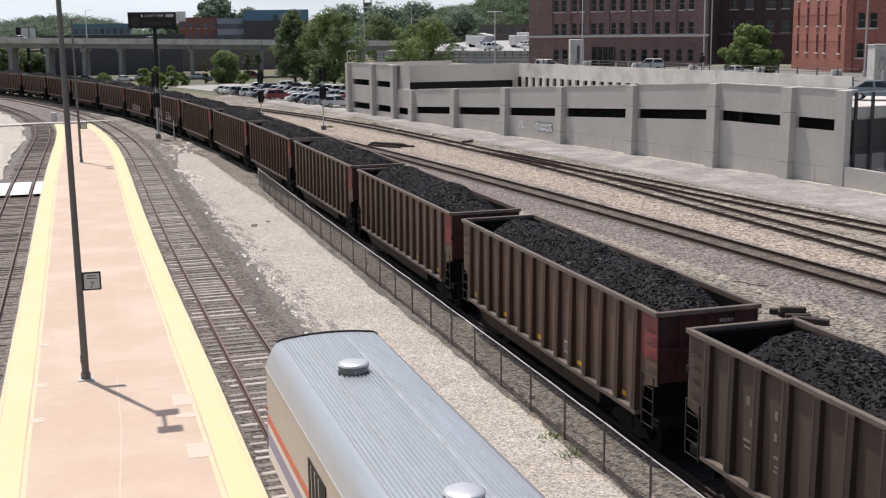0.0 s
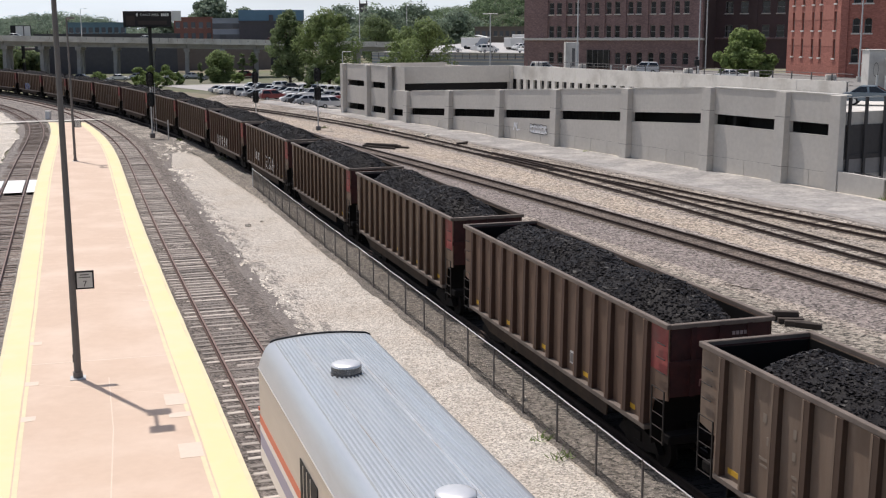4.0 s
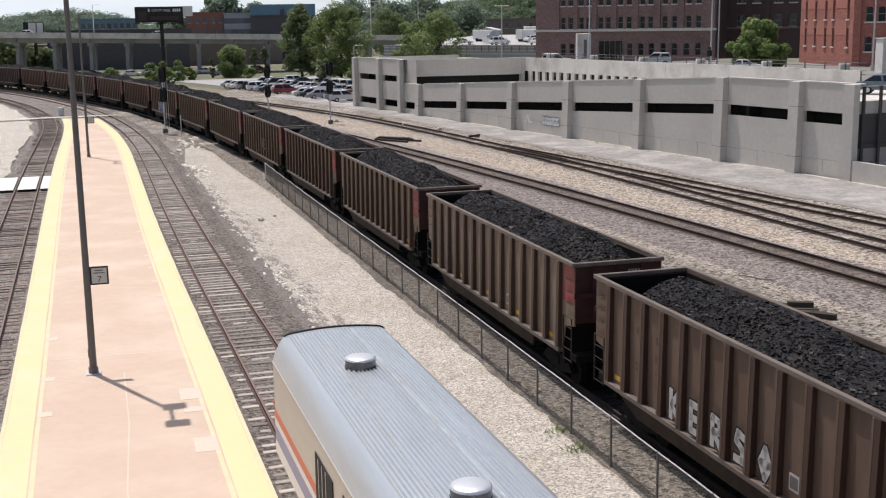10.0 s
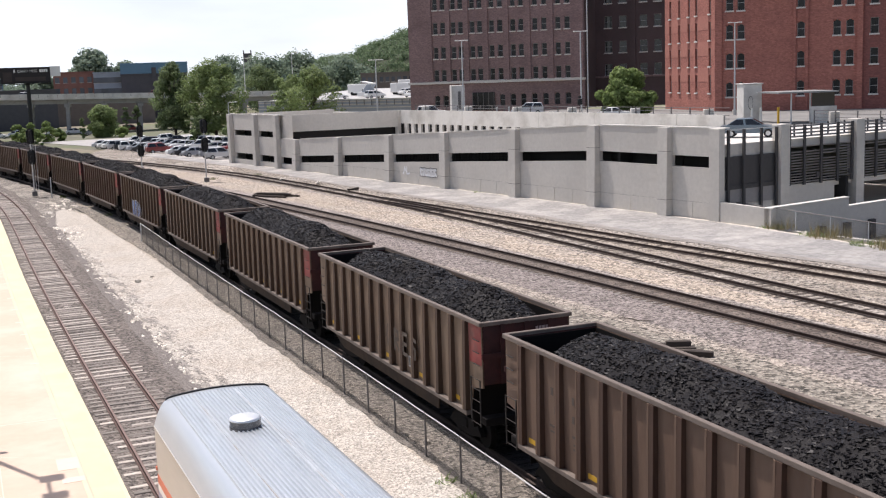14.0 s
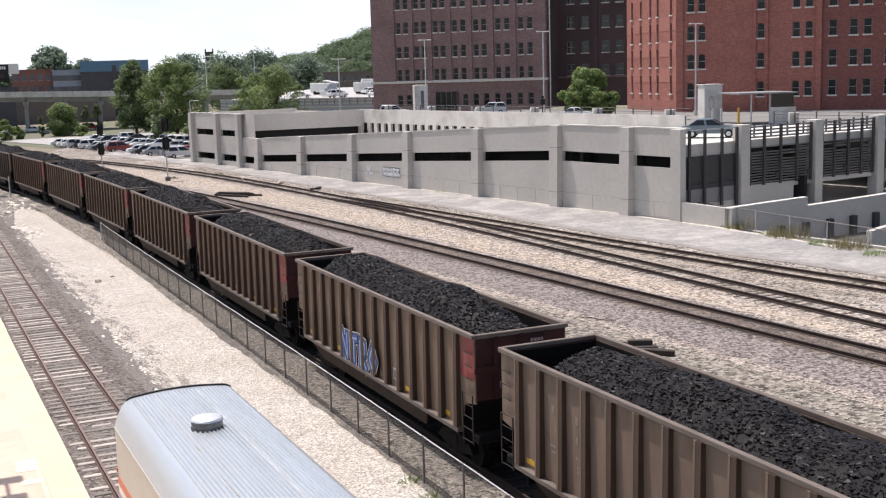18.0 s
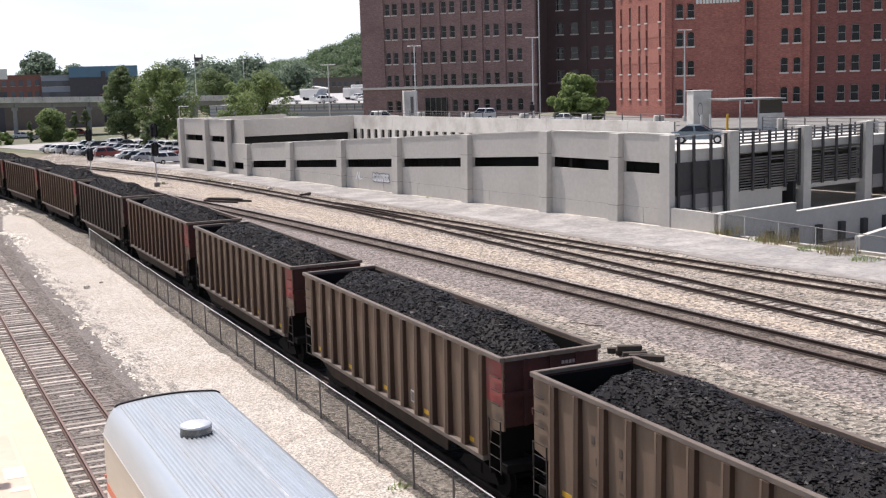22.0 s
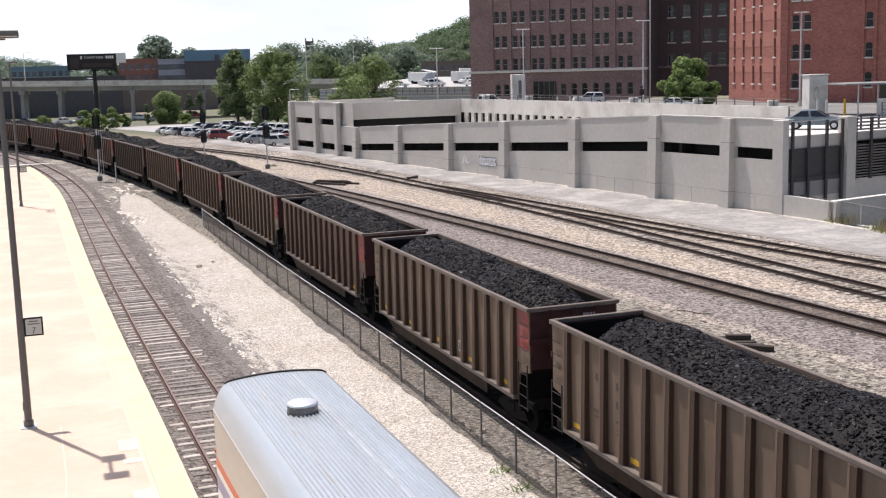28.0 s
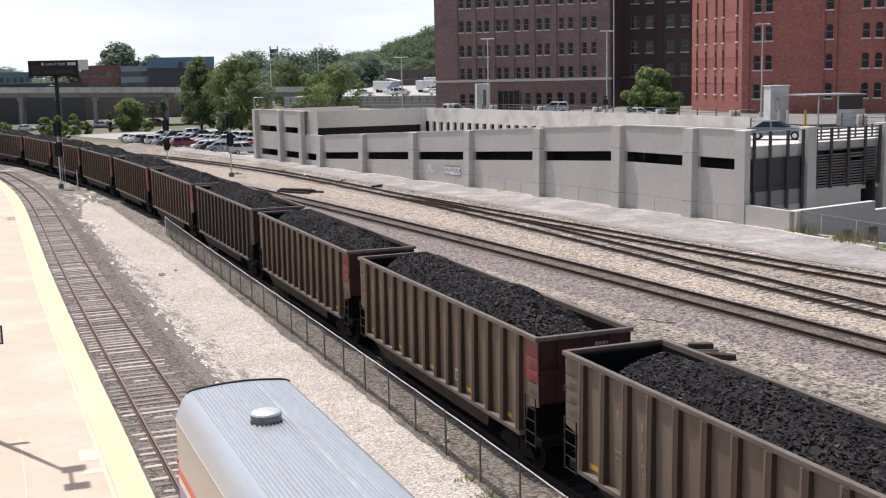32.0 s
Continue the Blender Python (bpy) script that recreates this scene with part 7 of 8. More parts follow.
# ---- overpass ----
over = thing("overpass", "long pale concrete road overpass on piers", "overpass", kind="structure")
O0, O1 = Vector(bearing(-30.0, 312)), Vector(bearing(-1.0, 300))
ow = (O1 - O0).normalized()
om = pose(O0.x, O0.y, (Vector(bearing(-8.6, 300)) - O0).length * 0.0225 + 0.3, 0, 1.29, math.degrees(math.atan2(ow.y, ow.x)))
ol = (O1 - O0).length
for i in range(18):
    a, b = ol * i / 18, ol * (i + 1) / 18
    part("girder", Shape().box(a + 0.05, b - 0.05, 0.8, 11.2, 6.5, 7.6), CONCRETE_OLD, over, m=om)
    part("deck", Shape().box(a, b, -0.6, 12.6, 7.6, 8.0), CONCRETE_PALE, over, m=om)
    for j in range(4):
        q = a + (b - a) * j / 4
        part("parapet_panel", Shape().box(q + 0.04, q + (b - a) / 4 - 0.04, -0.6, -0.35, 8.0, 8.95), CONCRETE_PALE, over, m=om)
    for d in (1.5, 6.0, 10.5):
        part("pier", Shape().box(a - 0.42, a + 0.42, d - 0.42, d + 0.42, -4, 6.2), CONCRETE_OLD, over, m=om)
    part("pier_cap", Shape().box(a - 0.7, a + 0.7, 0.2, 11.8, 5.7, 6.498), CONCRETE_OLD, over, m=om)

# ---- far buildings ----
# far panes and cladding are lightened; their colours carry the distance haze
FAR_PANE = surface("hazed_far_glass", (0.11, 0.12, 0.14), 0.15, grain=0.8, amount=0.6, spec=0.6, vary=0.4)
TEAL = surface("teal_cladding", (0.15, 0.25, 0.31), 0.7, grain=0.4, amount=0.4)
CLAD_BLUE = surface("blue_cladding", (0.13, 0.24, 0.335), 0.6, grain=0.3, amount=0.3)
CLAD_DARK = surface("charcoal_brick", (0.105, 0.10, 0.108), 0.85, grain=0.8, amount=0.4)
CLAD_BROWN = surface("brown_brick_far", (0.17, 0.145, 0.13), 0.85, grain=0.8, amount=0.4)
CLAD_GREY = surface("grey_cladding", (0.35, 0.385, 0.43), 0.7, grain=0.4, amount=0.3)
CLAD_RED = surface("orange_brick", (0.30, 0.145, 0.11), 0.85, grain=0.6, amount=0.4)


def block(az0, az1, dist, z1, wall, label, name="building", trim=None, floors=3, wins=6, deep=14.0, win_w=1.3, z0=0.0):
    a, b = Vector(bearing(az0, dist)), Vector(bearing(az1, dist))
    w = (b - a).normalized()
    m_ = pose(a.x, a.y, 0, 0, 0, math.degrees(math.atan2(w.y, w.x)))
    ln = (b - a).length
    t = thing(name, label, "building", "far buildings", m=m_)
    part("wall", Shape().box(0, ln, 0, deep, z0, z1), wall, t)
    part("roof", Shape().box(-0.2, ln + 0.2, -0.2, deep + 0.2, z1, z1 + 0.35), trim or wall, t)
    pane = Shape().box(-win_w / 2, win_w / 2, -0.05, 0.0, 0, 1.7).mesh("window", FAR_PANE)
    fr = Shape()
    fr.box(-win_w / 2 - 0.08, win_w / 2 + 0.08, -0.08, -0.051, -0.1, 0.0)
    frm = fr.mesh("sill", STONE)
    for f in range(floors):
        for i in range(wins):
            z = z1 - 3.0 - f * 3.4
            if z > 1:
                wi = part("window", pane, None, t, m=pose(ln * (i + 0.5) / wins, 0, z))
                part("sill", frm, None, wi)
    return t


block(-17.8, -15.2, 405, 14.2, TEAL, "low teal-clad building behind the overpass", wins=9, floors=2)
block(-19.3, -12.9, 340, 10.6, CLAD_DARK, "long dark low wall behind the overpass", name="dark_shed", floors=0, wins=0, deep=6)
block(-13.0, -11.2, 380, 15.6, CLAD_RED, "orange brick apartment building", wins=5, floors=3)
block(-11.2, -9.95, 378, 15.2, CLAD_GREY, "grey panelled apartment building", wins=4, floors=3, win_w=2.2)
bb_ = block(-9.95, -6.9, 376, 14.3, CLAD_DARK, "large charcoal brick building with blue top storey", wins=0, floors=0)
part("top_storey", Shape().box(-0.1, 20.3, -0.1, 14, 14.7, 18.0), CLAD_BLUE, bb_, "blue clad top storey")
part("blue_bay", Shape().box(9.3, 10.6, -0.4, 0, 10, 16.5), CLAD_DARK, bb_)
block(-4.9, -4.2, 560, 17.0, STONE, "pale tall house between trees", wins=2, floors=3)
block(-4.0, -3.3, 600, 16.0, CLAD_RED, "small red house between trees", wins=2, floors=3)
block(1.4, 6.0, 420, 12.4, CLAD_BROWN, "long low brick building on the slope", wins=16, floors=1)
tower = block(-4.2, -3.8, 700, 27.2, CLAD_DARK, "dark church tower on the hill", name="church_tower", wins=1, floors=1, deep=6)
for dx in (0.0, 4.2):
    part("pinnacle", Shape().box(dx, dx + 0.7, 0, 0.7, 27.5, 29.3), CLAD_DARK, tower)
block(-26.0, -8.5, 362, 6.6, CLAD_BROWN, "low warehouse behind the overpass piers", name="warehouse", wins=0, floors=0)

# raised road with parked white vehicles
rr_ = thing("raised_road", "grey retaining wall of a raised road", "retaining wall", kind="structure")
a, b = Vector(bearing(-3.6, 268)), Vector(bearing(6.5, 240))
w = (b - a).normalized()
rm = pose(a.x, a.y, 0, 0, 0, math.degrees(math.atan2(w.y, w.x)))
rl_ = (b - a).length
part("wall", Shape().box(0, rl_, 0, 0.6, 0, 6.4), CLAD_GREY, rr_, m=rm)
part("lot_surface", Shape().hexa([(0, 0.6, 5.9), (rl_, 0.6, 5.9), (rl_, 42, 7.7), (0, 42, 7.7), (0, 0.6, 6.4), (rl_, 0.6, 6.4), (rl_, 42, 8.25), (0, 42, 8.25)]), LOT_WHITE, rr_, "sun-bleached white lot", m=rm)
part("coping", Shape().box(0, rl_, -0.2, 0.3, 6.404, 6.62), CONCRETE_PALE, rr_, m=rm)
for k in range(28):
    part("guard_post", Shape().box(rl_ * k / 28, rl_ * k / 28 + 0.12, -0.3, -0.2, 5.2, 6.4), POLE, rr_, m=rm)
for z in (4.6, 5.3, 6.0):
    part("wall_band", Shape().box(0, rl_, -0.12, 0.0, z, z + 0.22), CONCRETE, rr_, m=rm)

# ---- billboards ----


def billboard(az0, az1, dist, z0, z1, face, label, bars=(), pole=True):
    a_, b_ = Vector(bearing(az0, dist)), Vector(bearing(az1, dist))
    w_ = (b_ - a_).normalized()
    m_ = pose(a_.x, a_.y, 0, 0, 0, math.degrees(math.atan2(w_.y, w_.x)))
    ln = (b_ - a_).length
    t = thing("billboard", label, "billboard", "billboards", m=m_)
    part("panel", Shape().box(0, ln, 0, 0.5, z0, z1, bevel=0.05), BLACK, t)
    part("poster", Shape().box(0.25, ln - 0.25, -0.03, 0.0, z0 + 0.2, z1 - 0.2), face, t)
    for x0, x1, h0, h1, mt in bars:
        part("poster_mark", Shape().box(ln * x0, ln * x1, -0.05, -0.035, z0 + (z1 - z0) * h0, z0 + (z1 - z0) * h1), mt, t)
    if pole:
        part("pole", Shape().tube((ln * 0.54, 0.6, 0), (ln * 0.54, 0.6, z0), 0.45, 12), BLACK, t)
        part("catwalk", Shape().box(0, ln, -0.9, -0.1, z0 - 0.25, z0 - 0.1), DARK_STEEL, t)
    return t


POSTER_DARK = surface("dark_poster", (0.020, 0.016, 0.016), 0.5, grain=0.6, amount=0.4)
POSTER_BROWN = surface("poster_picture", (0.060, 0.042, 0.038), 0.6, grain=1.0, amount=0.6)
bars = [(0.275 + i * 0.042, 0.275 + i * 0.042 + 0.033, 0.68, 0.86, WHITE) for i in (0, 12.2, 13.2, 14.2, 15.2)]
main_board = billboard(-15.31, -13.1, 280, 12.4, 16.0, POSTER_DARK, "large dark billboard on a black pole", bars + [(0.06, 0.24, 0.1, 0.72, POSTER_BROWN), (0.3, 0.9, 0.15, 0.4, POSTER_BROWN)])
words = bpy.data.curves.new("poster_words", "FONT")
words.body, words.size, words.align_x, words.extrude = "CAN'T MISS", 0.82, "LEFT", 0.01
words.materials.append(WHITE)
words_ob = new("poster_words", words)
words_ob.parent, words_ob.matrix_basis = main_board, pose(3.75, -0.05, 14.87, 90, 0, 0)
part("end_panel", Shape().box(10.76, 13.0, 0.1, 0.5, 13.8, 16.1, bevel=0.04), WHITE, main_board, "narrow white end panel")
billboard(-20.3, -19.4, 330, 10.2, 13.2, WHITE, "small billboard with two pale posters", [(0.0, 0.25, 0.0, 1.0, BLACK), (0.6, 0.66, 0, 1, POLE)])
billboard(4.0, 4.35, 300, 11.0, 12.8, MARK_YELLOW, "small yellow sign board")


# ---- cars ----
PAINT = [surface("car_paint_%d" % i, c, 0.3, grain=3, amount=0.08, spec=0.6) for i, c in enumerate(((0.55, 0.56, 0.57), (0.75, 0.75, 0.73), (0.03, 0.03, 0.035), (0.30, 0.31, 0.33), (0.22, 0.03, 0.03), (0.06, 0.09, 0.15), (0.12, 0.16, 0.19)))]
TYRE = surface("tyre", (0.02, 0.02, 0.02), 0.9, grain=8)
SEDAN = [(-2.25, 0.35), (-2.3, 0.62), (-2.2, 0.92), (-1.55, 0.98), (1.0, 0.95), (1.95, 0.82), (2.25, 0.62), (2.25, 0.35)]
SUV = [(-2.3, 0.4), (-2.35, 0.75), (-2.3, 1.05), (-1.6, 1.08), (1.0, 1.05), (2.0, 0.95), (2.3, 0.7), (2.3, 0.4)]
CABIN = {"sedan": [(-1.75, 0.96), (-1.05, 1.42), (0.15, 1.45), (1.05, 0.94)], "suv": [(-2.25, 1.05), (-1.95, 1.66), (0.2, 1.70), (1.1, 1.04)]}


def car_set(kind):
    body = SEDAN if kind == "sedan" else SUV
    d = {}
    d["tyre"] = Shape().tube((0, -0.1, 0), (0, 0.1, 0), 0.33, 16).mesh("wheel", TYRE)
    d["rim"] = Shape().tube((0, -0.105, 0), (0, 0.105, 0), 0.19, 12).mesh("rim", GALV)
    cab = CABIN[kind]
    d["glass"] = []
    base = [(cab[0][0], -0.78, cab[0][1]), (cab[3][0], -0.78, cab[3][1]), (cab[3][0], 0.78, cab[3][1]), (cab[0][0], 0.78, cab[0][1])]
    crown = [(cab[1][0], -0.61, cab[1][1]), (cab[2][0], -0.61, cab[2][1]), (cab[2][0], 0.61, cab[2][1]), (cab[1][0], 0.61, cab[1][1])]
    for k in range(4):
        q = [Vector(v) for v in (base[k], base[(k + 1) % 4], crown[(k + 1) % 4], crown[k])]
        nrm_ = (q[1] - q[0]).cross(q[3] - q[0]).normalized() * 0.012
        if k in (0, 2):
            mid0, mid1 = (q[0] + q[1]) / 2, (q[2] + q[3]) / 2
            panes = [[q[0], mid0, mid1, q[3]], [mid0, q[1], q[2], mid1]]
        else:
            panes = [q]
        for pn in panes:
            cc = sum(pn, Vector()) / 4
            d["glass"].append(Shape().add([v.lerp(cc, 0.16) + nrm_ for v in pn], [(0, 1, 2, 3)]).mesh("window_glass", GLASS))
    cabin_faces = [(0, 1, 5, 4), (1, 2, 6, 5), (2, 3, 7, 6), (3, 0, 4, 7), (4, 5, 6, 7)]
    for i, p in enumerate(PAINT):
        b_ = Shape()
        b_.sweep([[(x, y, z) for x, z in body] for y in (-0.82, 0.82)])
        b_.sweep([[(x * 0.985, y, z * (0.98 if z < 0.5 else 1)) for x, z in body if True] for y in (-0.88, -0.82)])
        b_.sweep([[(x * 0.985, y, z) for x, z in body] for y in (0.82, 0.88)])
        d["body", i] = b_.mesh("body", p)
        rf = Shape()
        rf.add([(cab[1][0] - 0.05, -0.62, cab[1][1]), (cab[2][0] + 0.08, -0.62, cab[2][1]), (cab[2][0] + 0.08, 0.62, cab[2][1]), (cab[1][0] - 0.05, 0.62, cab[1][1]),
                (cab[1][0] + 0.1, -0.5, cab[1][1] + 0.06), (cab[2][0] - 0.1, -0.5, cab[2][1] + 0.06), (cab[2][0] - 0.1, 0.5, cab[2][1] + 0.06), (cab[1][0] + 0.1, 0.5, cab[1][1] + 0.06)],
               [(4, 5, 6, 7), (0, 1, 5, 4), (1, 2, 6, 5), (2, 3, 7, 6), (3, 0, 4, 7)])
        rf.add(base + crown, cabin_faces)
        d["roof", i] = rf.mesh("roof", p)
    d["light"] = Shape().box(-0.045, 0.045, -0.16, 0.16, -0.07, 0.07).mesh("headlight", WHITE)
    return d


CARSET = {k: car_set(k) for k in ("sedan", "suv")}
PAINT_WORD = ["silver", "white", "black", "grey", "dark red", "navy blue", "blue-grey"]


def car(kind, colour, x, y, z, ang, where, group="parked cars"):
    d = CARSET[kind]
    c = thing("parked_car", "%s %s parked %s" % (PAINT_WORD[colour], kind, where), "car", group, m=pose(x, y, z, 0, 0, ang))
    part("body", d["body", colour], None, c)
    for pane_ in d["glass"]:
        part("window_glass", pane_, None, c, "dark car window")
    part("roof", d["roof", colour], None, c)
    for s_ in (-1, 1):
        part("headlight", d["light"], None, c, m=pose(2.245, s_ * 0.62, 0.67))
    for wx in (-1.4, 1.4):
        for s_ in (-1, 1):
            wh = part("wheel", d["tyre"], None, c, m=pose(wx, s_ * 0.8, 0.33))
            part("rim", d["rim"], None, wh)
    return c


solid("lawn", sheet([(-110, 330), (-78, 262), (-58, 236), (-44, 214)], [(-10, 330), (-18, 262), (-14, 236), (-6, 196)], -0.07, -0.07, across=2), LAWN, "worn grass and pale dirt round the parking lot", "lawn", kind="structure")
solid("parking_lot", sheet([(-62, 250), (-44, 222), (-31, 194), (-20, 174), (-14, 163)], [(-30, 262), (-24, 232), (-16, 206), (-10, 190), (-4, 176)], 0.02, 0.05, across=2), ROAD, "pale asphalt parking lot", "parking lot", kind="structure")
rnd = random.Random(55)
for row, (p_a, p_b, n_, ang) in enumerate((((-42.0, 216.5), (-16.5, 172.0), 18, 18), ((-37.5, 222.0), (-14.5, 184.0), 15, 198), ((-33.0, 230.0), (-14.0, 198.0), 12, 18))):
    for i in range(n_):
        q = i / (n_ - 1)
        if rnd.random() < 0.08:
            continue
        x, y = p_a[0] + (p_b[0] - p_a[0]) * q, p_a[1] + (p_b[1] - p_a[1]) * q
        car(rnd.choice(["sedan", "sedan", "suv"]), rnd.choice([0, 0, 0, 1, 1, 1, 1, 2, 3, 4, 5, 3]), x + rnd.uniform(-0.2, 0.2), y + rnd.uniform(-0.2, 0.2), 0.05, ang + rnd.uniform(-3, 3), "in the lot")
for k in range(12):
    bx, by = bearing(-19.0 + 0.85 * k, 284 + 6 * (k % 3))
    car(rnd.choice(["sedan", "suv"]), (1, 0, 2, 3, 1, 1, 5, 0, 1, 3, 1, 4)[k], bx, by, -0.05, 8 + rnd.uniform(-12, 12), "near the overpass")
bx, by = 14.18, 167.4
car("suv", 1, bx, by, 5.05, -8, "on the street deck")
bx, by = 27.24, 162.7
car("suv", 0, bx, by, 5.08, 172, "on the street deck")
bx, by = bearing(13.8, 146)
car("sedan", 1, bx, by, 4.92, -25, "on the street deck")
car("sedan", 6, 32.4, 88.4, 5.44, -25, "on the garage roof")
for k in range(9):
    depth_ = 4 + 9 * (k % 3)
    q = rm @ Vector((rl_ * (0.36 + 0.06 * k), depth_, 6.4 + 0.0446 * (depth_ - 0.6)))
    car("suv" if k % 2 else "sedan", (1, 1, 0, 1, 1, 0, 1, 2, 1)[k], q.x, q.y, q.z, 10 * k, "on the raised lot")
for k in range(3):
    q = O0 + ow * ol * (0.35 + 0.2 * k) + Vector((-ow.y, ow.x)) * 4
    car("sedan", (1, 0, 4)[k], q.x, q.y, (om @ Vector((ol * (0.35 + 0.2 * k), 4, 8.0))).z, math.degrees(math.atan2(ow.y, ow.x)), "on the overpass")

# white tilted loader among the vehicles
ld = thing("white_loader", "white truck with a raised slanted loader body", "truck", m=rm @ pose(rl_ * 0.42 + 0.2, 9, 6.6) @ Matrix.Scale(0.72, 4))
part("body", Shape().box(-1.5, 6.0, -1.2, 1.2, 0.5, 1.8, bevel=0.05), WHITE, ld)
part("raised_bed", Shape().hexa([(0.2, -1.2, 1.8), (2.6, -1.2, 1.8), (2.6, 1.2, 1.8), (0.2, 1.2, 1.8), (2.4, -1.2, 4.2), (4.2, -1.2, 4.2), (4.2, 1.2, 4.2), (2.4, 1.2, 4.2)]), CLAD_GREY, ld)
part("bed_roof", Shape().hexa([(0.0, -1.3, 4.9), (4.2, -1.3, 4.15), (4.2, 1.3, 4.15), (0.0, 1.3, 4.9), (0.0, -1.3, 5.15), (4.4, -1.3, 4.4), (4.4, 1.3, 4.4), (0.0, 1.3, 5.15)]), WHITE, ld)
for k in range(6):
    vn = thing("white_van", "white box van parked on the raised road", "van", "white vans", m=rm @ pose(rl_ * (0.33 + 0.105 * k), 16 + 14 * (k % 2), 6.38 + 0.0446 * (15.4 + 14 * (k % 2)), 0, 0, (0, 35, 80, 10, 60, 20)[k]))
    part("body", Shape().box(-3, 3, -1, 1, 0.5, 2.6, bevel=0.08), WHITE, vn)
    part("windscreen", Shape().box(2.4, 3.02, -0.85, 0.85, 1.5, 2.3), GLASS, vn)
    for x in (-1.8, 1.8):
        part("wheel", Shape().tube((x, -1.02, 0.4), (x, 1.02, 0.4), 0.4, 12), TYRE, vn)


# ---- street lamps and deck railing ----
def street_lamp(x, y, z0, top, label, group, arm=1.0, twin=True):
    p = thing("street_lamp", label, "street lamp", group, m=pose(x, y, z0))
    h = top - z0
    part("pole", Shape().tube((0, 0, 0), (0, 0, h), 0.12, 10, r2=0.075), GALV, p)
    part("base", Shape().tube((0, 0, 0), (0, 0, 0.6), 0.28, 10), CONCRETE, p)
    for s_ in ((-1, 1) if twin else (1,)):
        part("arm", Shape().tube((0, 0, h), (s_ * arm, 0, h + 0.05), 0.05, 6), GALV, p)
        part("lamp_head", Shape().box(min(s_ * arm * 0.5, s_ * (arm + 0.12)), max(s_ * arm * 0.5, s_ * (arm + 0.12)), -0.16, 0.16, h - 0.05, h + 0.08, bevel=0.03), SIGN_FACE, p)
    return p


for x, y, tz in ((16.65, 149.0, 15.3), (31.5, 146.5, 15.9), (49.75, 141.3, 16.2)):
    street_lamp(x, y, 4.9, tz, "tall grey twin-headed street lamp on the deck", "street lamps", arm=0.75)
bx, by = bearing(2.15, 175)
street_lamp(bx, by, 4.9, 13.6, "tall grey street lamp behind the garage", "street lamps")
for az, dist, tz in ((-5.05, 215, 7.5), (-17.2, 305, 17), (-1.9, 300, 18), (-4.2, 300, 17)):
    bx, by = bearing(az, dist)
    street_lamp(bx, by, 0.0, tz, "grey curved street lamp by the road", "street lamps", twin=False, arm=1.6)
railing = thing("street_railing", "grey metal railing with pale pedestals along the street", "railing")
for line in ([(22.0, 15.95, 6.38), (75.6, 15.95, 6.33)], [(74.0, 28.6, 5.55), (118.0, 28.6, 5.55)]):
    for (a0, d0, z0), (a1, d1, z1) in zip(line, line[1:]):
        n_ = max(1, round((a1 - a0) / 2.4))
        for k in range(n_):
            q0, q1 = k / n_, (k + 1) / n_
            u0, v0 = GARAGE @ Vector((a0 + (a1 - a0) * q0, d0, z0 + (z1 - z0) * q0)), GARAGE @ Vector((a0 + (a1 - a0) * q1, d1, z0 + (z1 - z0) * q1))
            part("post", Shape().box(u0.x - 0.05, u0.x + 0.05, u0.y - 0.05, u0.y + 0.05, 4.9, u0.z + 1.08), POLE, railing)
            for z in (0.1, 0.42, 0.74, 1.05):
                part("rail", Shape().tube(u0 + Vector((0, 0, z)), v0 + Vector((0, 0, z)), 0.028, 5), POLE, railing)
            if k % 4 == 1:
                part("pedestal", Shape().box(u0.x - 0.45, u0.x + 0.45, u0.y + 0.06, u0.y + 0.5, 4.9, u0.z + 0.95, bevel=0.04), CONCRETE_PALE, railing, "pale concrete pedestal")
for k, az in enumerate((8.0, 8.6, 9.2, 20.2, 20.6, 21.4)):
    x, y = bearing(az, 152 if k < 3 else 122)
    solid("bollard", Shape().tube((x, y, 4.9), (x, y, 6.7), 0.12, 10), (SIGN_FACE if k < 5 else MARK_YELLOW), "short pale bollard on the deck", "bollard", "bollards")

# weeds by the garage drive and the gravel
rnd = random.Random(91)


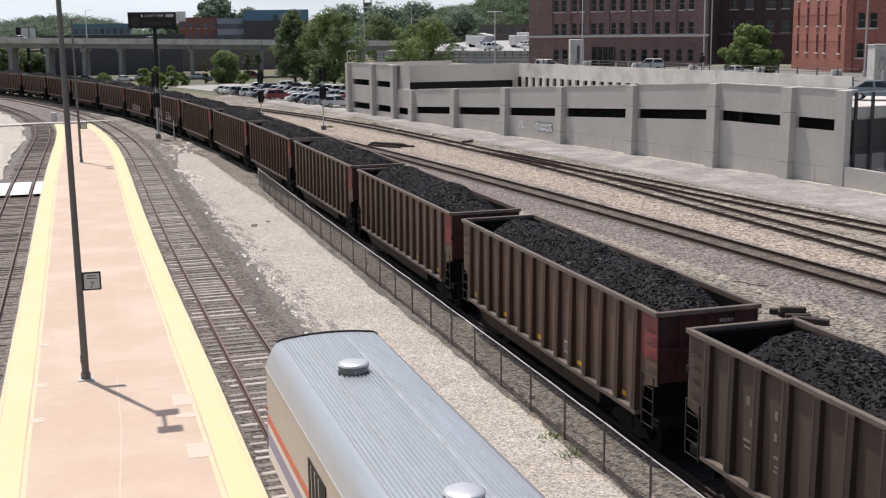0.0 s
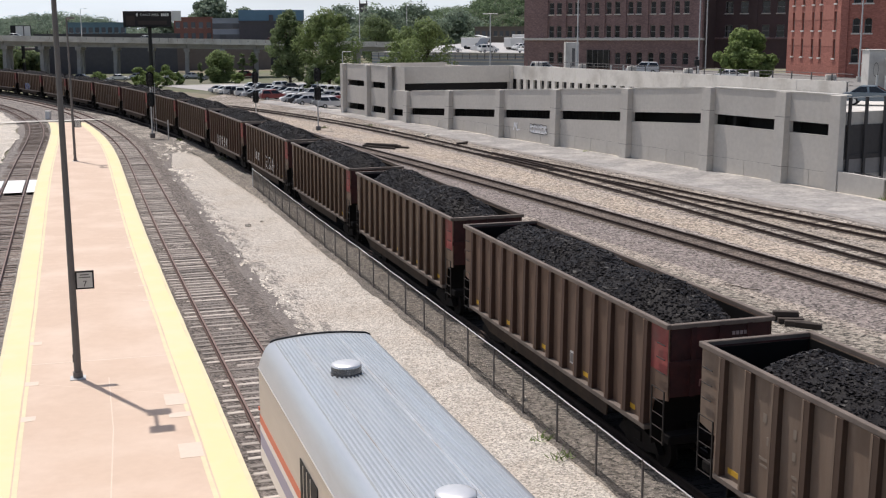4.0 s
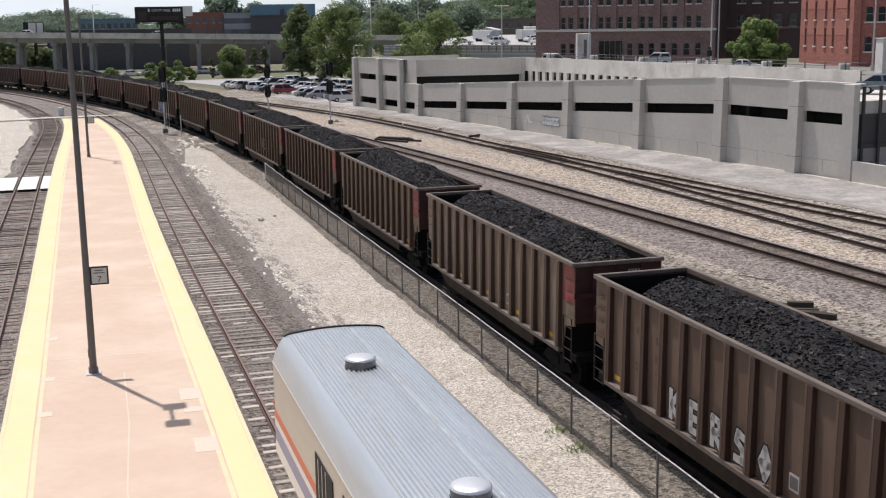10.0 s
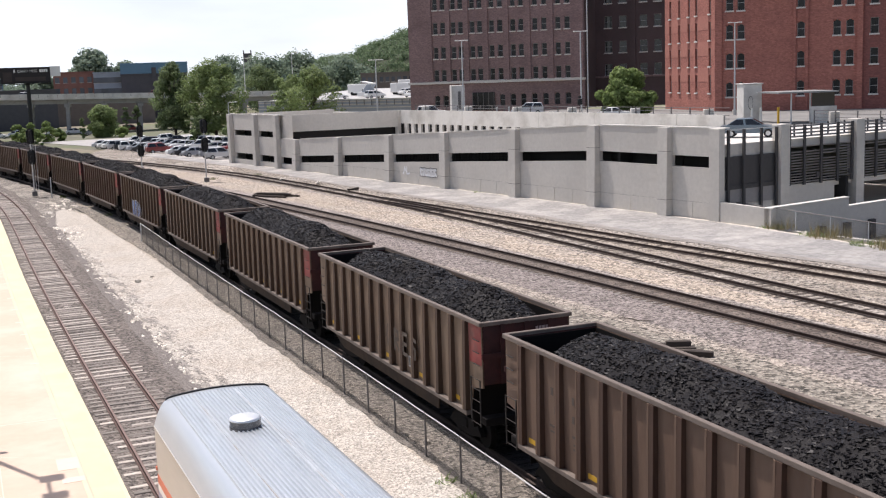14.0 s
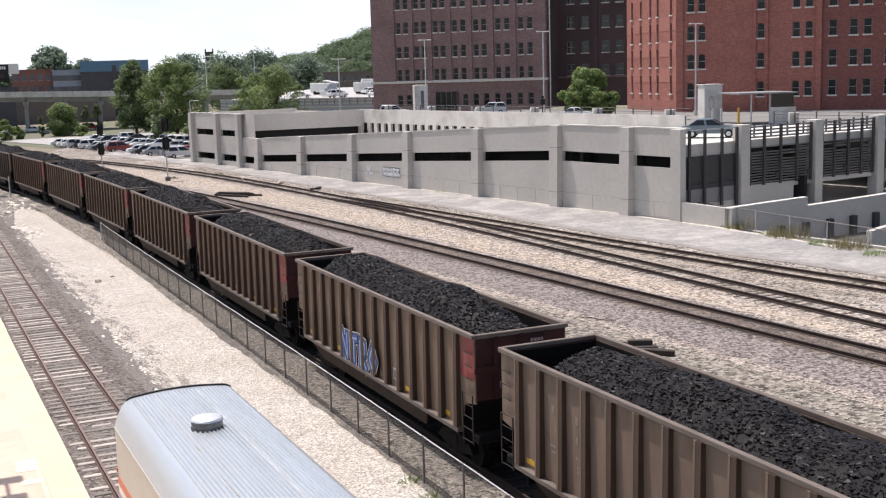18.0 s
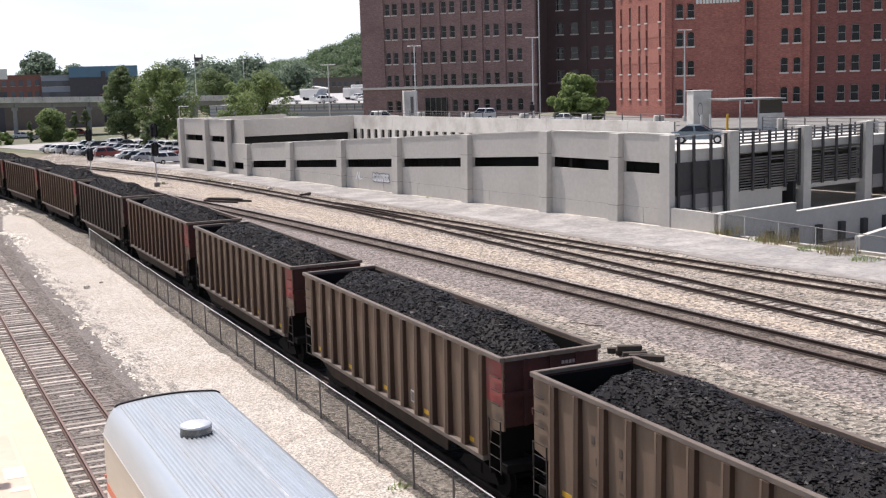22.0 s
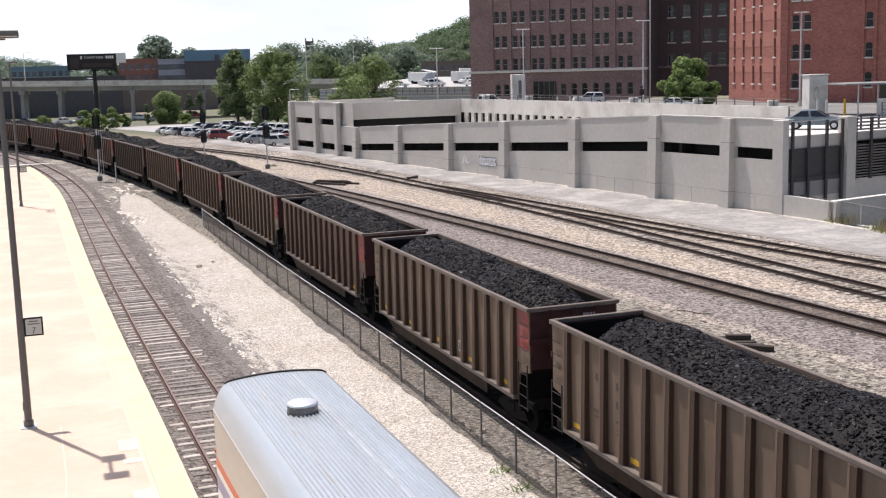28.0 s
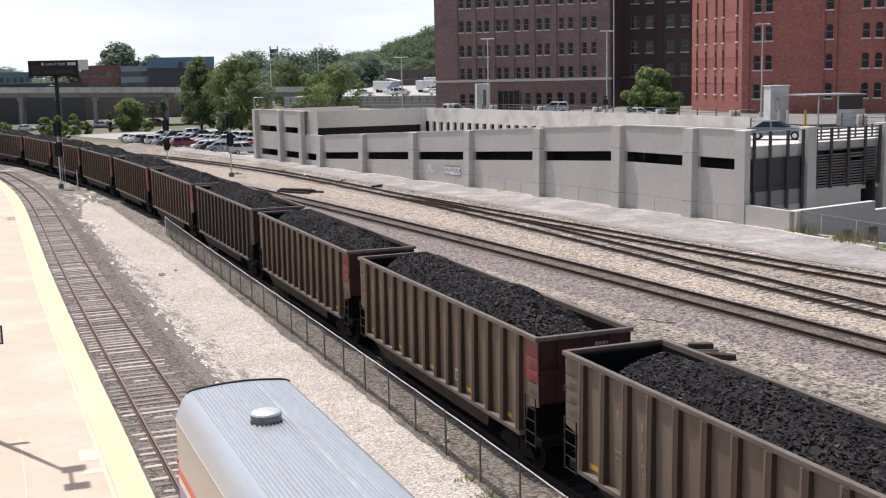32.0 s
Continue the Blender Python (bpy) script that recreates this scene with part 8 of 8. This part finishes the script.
def weeds(name, spots, label, leaves=LEAF, size=0.14, tall=1.0):
    sh = Shape()
    for x, y, z, r, n in spots:
        for _ in range(n):
            a, q = rnd.uniform(0, 6.28), r * math.sqrt(rnd.random())
            bx_, by_ = x + q * math.cos(a), y + q * math.sin(a)
            hh = rnd.uniform(0.12, 0.5) * (0.25 + r) * tall
            d = Vector((rnd.uniform(-0.3, 0.3), rnd.uniform(-0.3, 0.3), hh))
            s_ = Vector((rnd.uniform(-1, 1), rnd.uniform(-1, 1), 0)).normalized() * size * 0.3
            b0 = Vector((bx_, by_, z))
            sh.add([b0 - s_, b0 + s_, b0 + d], [(0, 1, 2)])
    solid(name, sh, leaves, label, "weeds", kind="stuff")


weeds("weeds", [(28.6, 73.8, 0.3, 0.9, 160), (29.8, 69.6, 0.3, 1.1, 220), (30.9, 65.0, 0.3, 1.0, 200), (31.9, 60.6, 0.3, 0.9, 150), (27.9, 76.8, 0.3, 0.6, 70), (12.9, 105.0, 0.3, 0.6, 60)], "green weeds along the old fence", size=0.08, tall=0.6)
weeds("weeds", [(28.9, 73.0, 0.3, 1.0, 130), (30.2, 68.4, 0.3, 1.3, 260), (31.6, 63.2, 0.3, 1.2, 240), (33.0, 58.4, 0.3, 1.0, 160)], "tall dry grass along the old fence", leaves=DRY_GRASS, size=0.07, tall=1.5)
weeds("weeds", [(2.9, 28.6, 0.2, 0.35, 30), (2.5, 29.9, 0.2, 0.3, 24)], "small green weed tufts at the fence foot", size=0.1)
weeds("weeds", [(-9.0, 136.0, 0.25, 0.6, 30), (-14.0, 133.0, 0.25, 0.5, 24), (-19.5, 100.0, 0.25, 0.5, 20), (-27.5, 119.0, 0.2, 0.4, 16)], "sparse dry grass on the gravel", leaves=GRASS)

# dark post with body and head, added for a standing figure beside the street railing
meter = thing("parking_meter", "dark post with body and head standing in for a figure beside the railing", "parking meter", m=pose(29.9, 140.0, 4.9))
part("post", Shape().tube((0, 0, 0), (0, 0, 2.2), 0.06, 8), BLACK, meter)
part("body", Shape().box(-0.28, 0.28, -0.2, 0.2, 2.0, 2.75, bevel=0.08), BLACK, meter)
part("head", Shape().box(-0.18, 0.18, -0.15, 0.15, 2.8, 3.1, bevel=0.06), BLACK, meter)


def motions():
    """The coal train rolls past, towards and beyond the camera."""
    times = [0.8 * n for n in range(41)]
    for i, car_i in enumerate(train_cars):
        walk(car_i, [(t, car_pose(i, t)) for t in times])


motions()
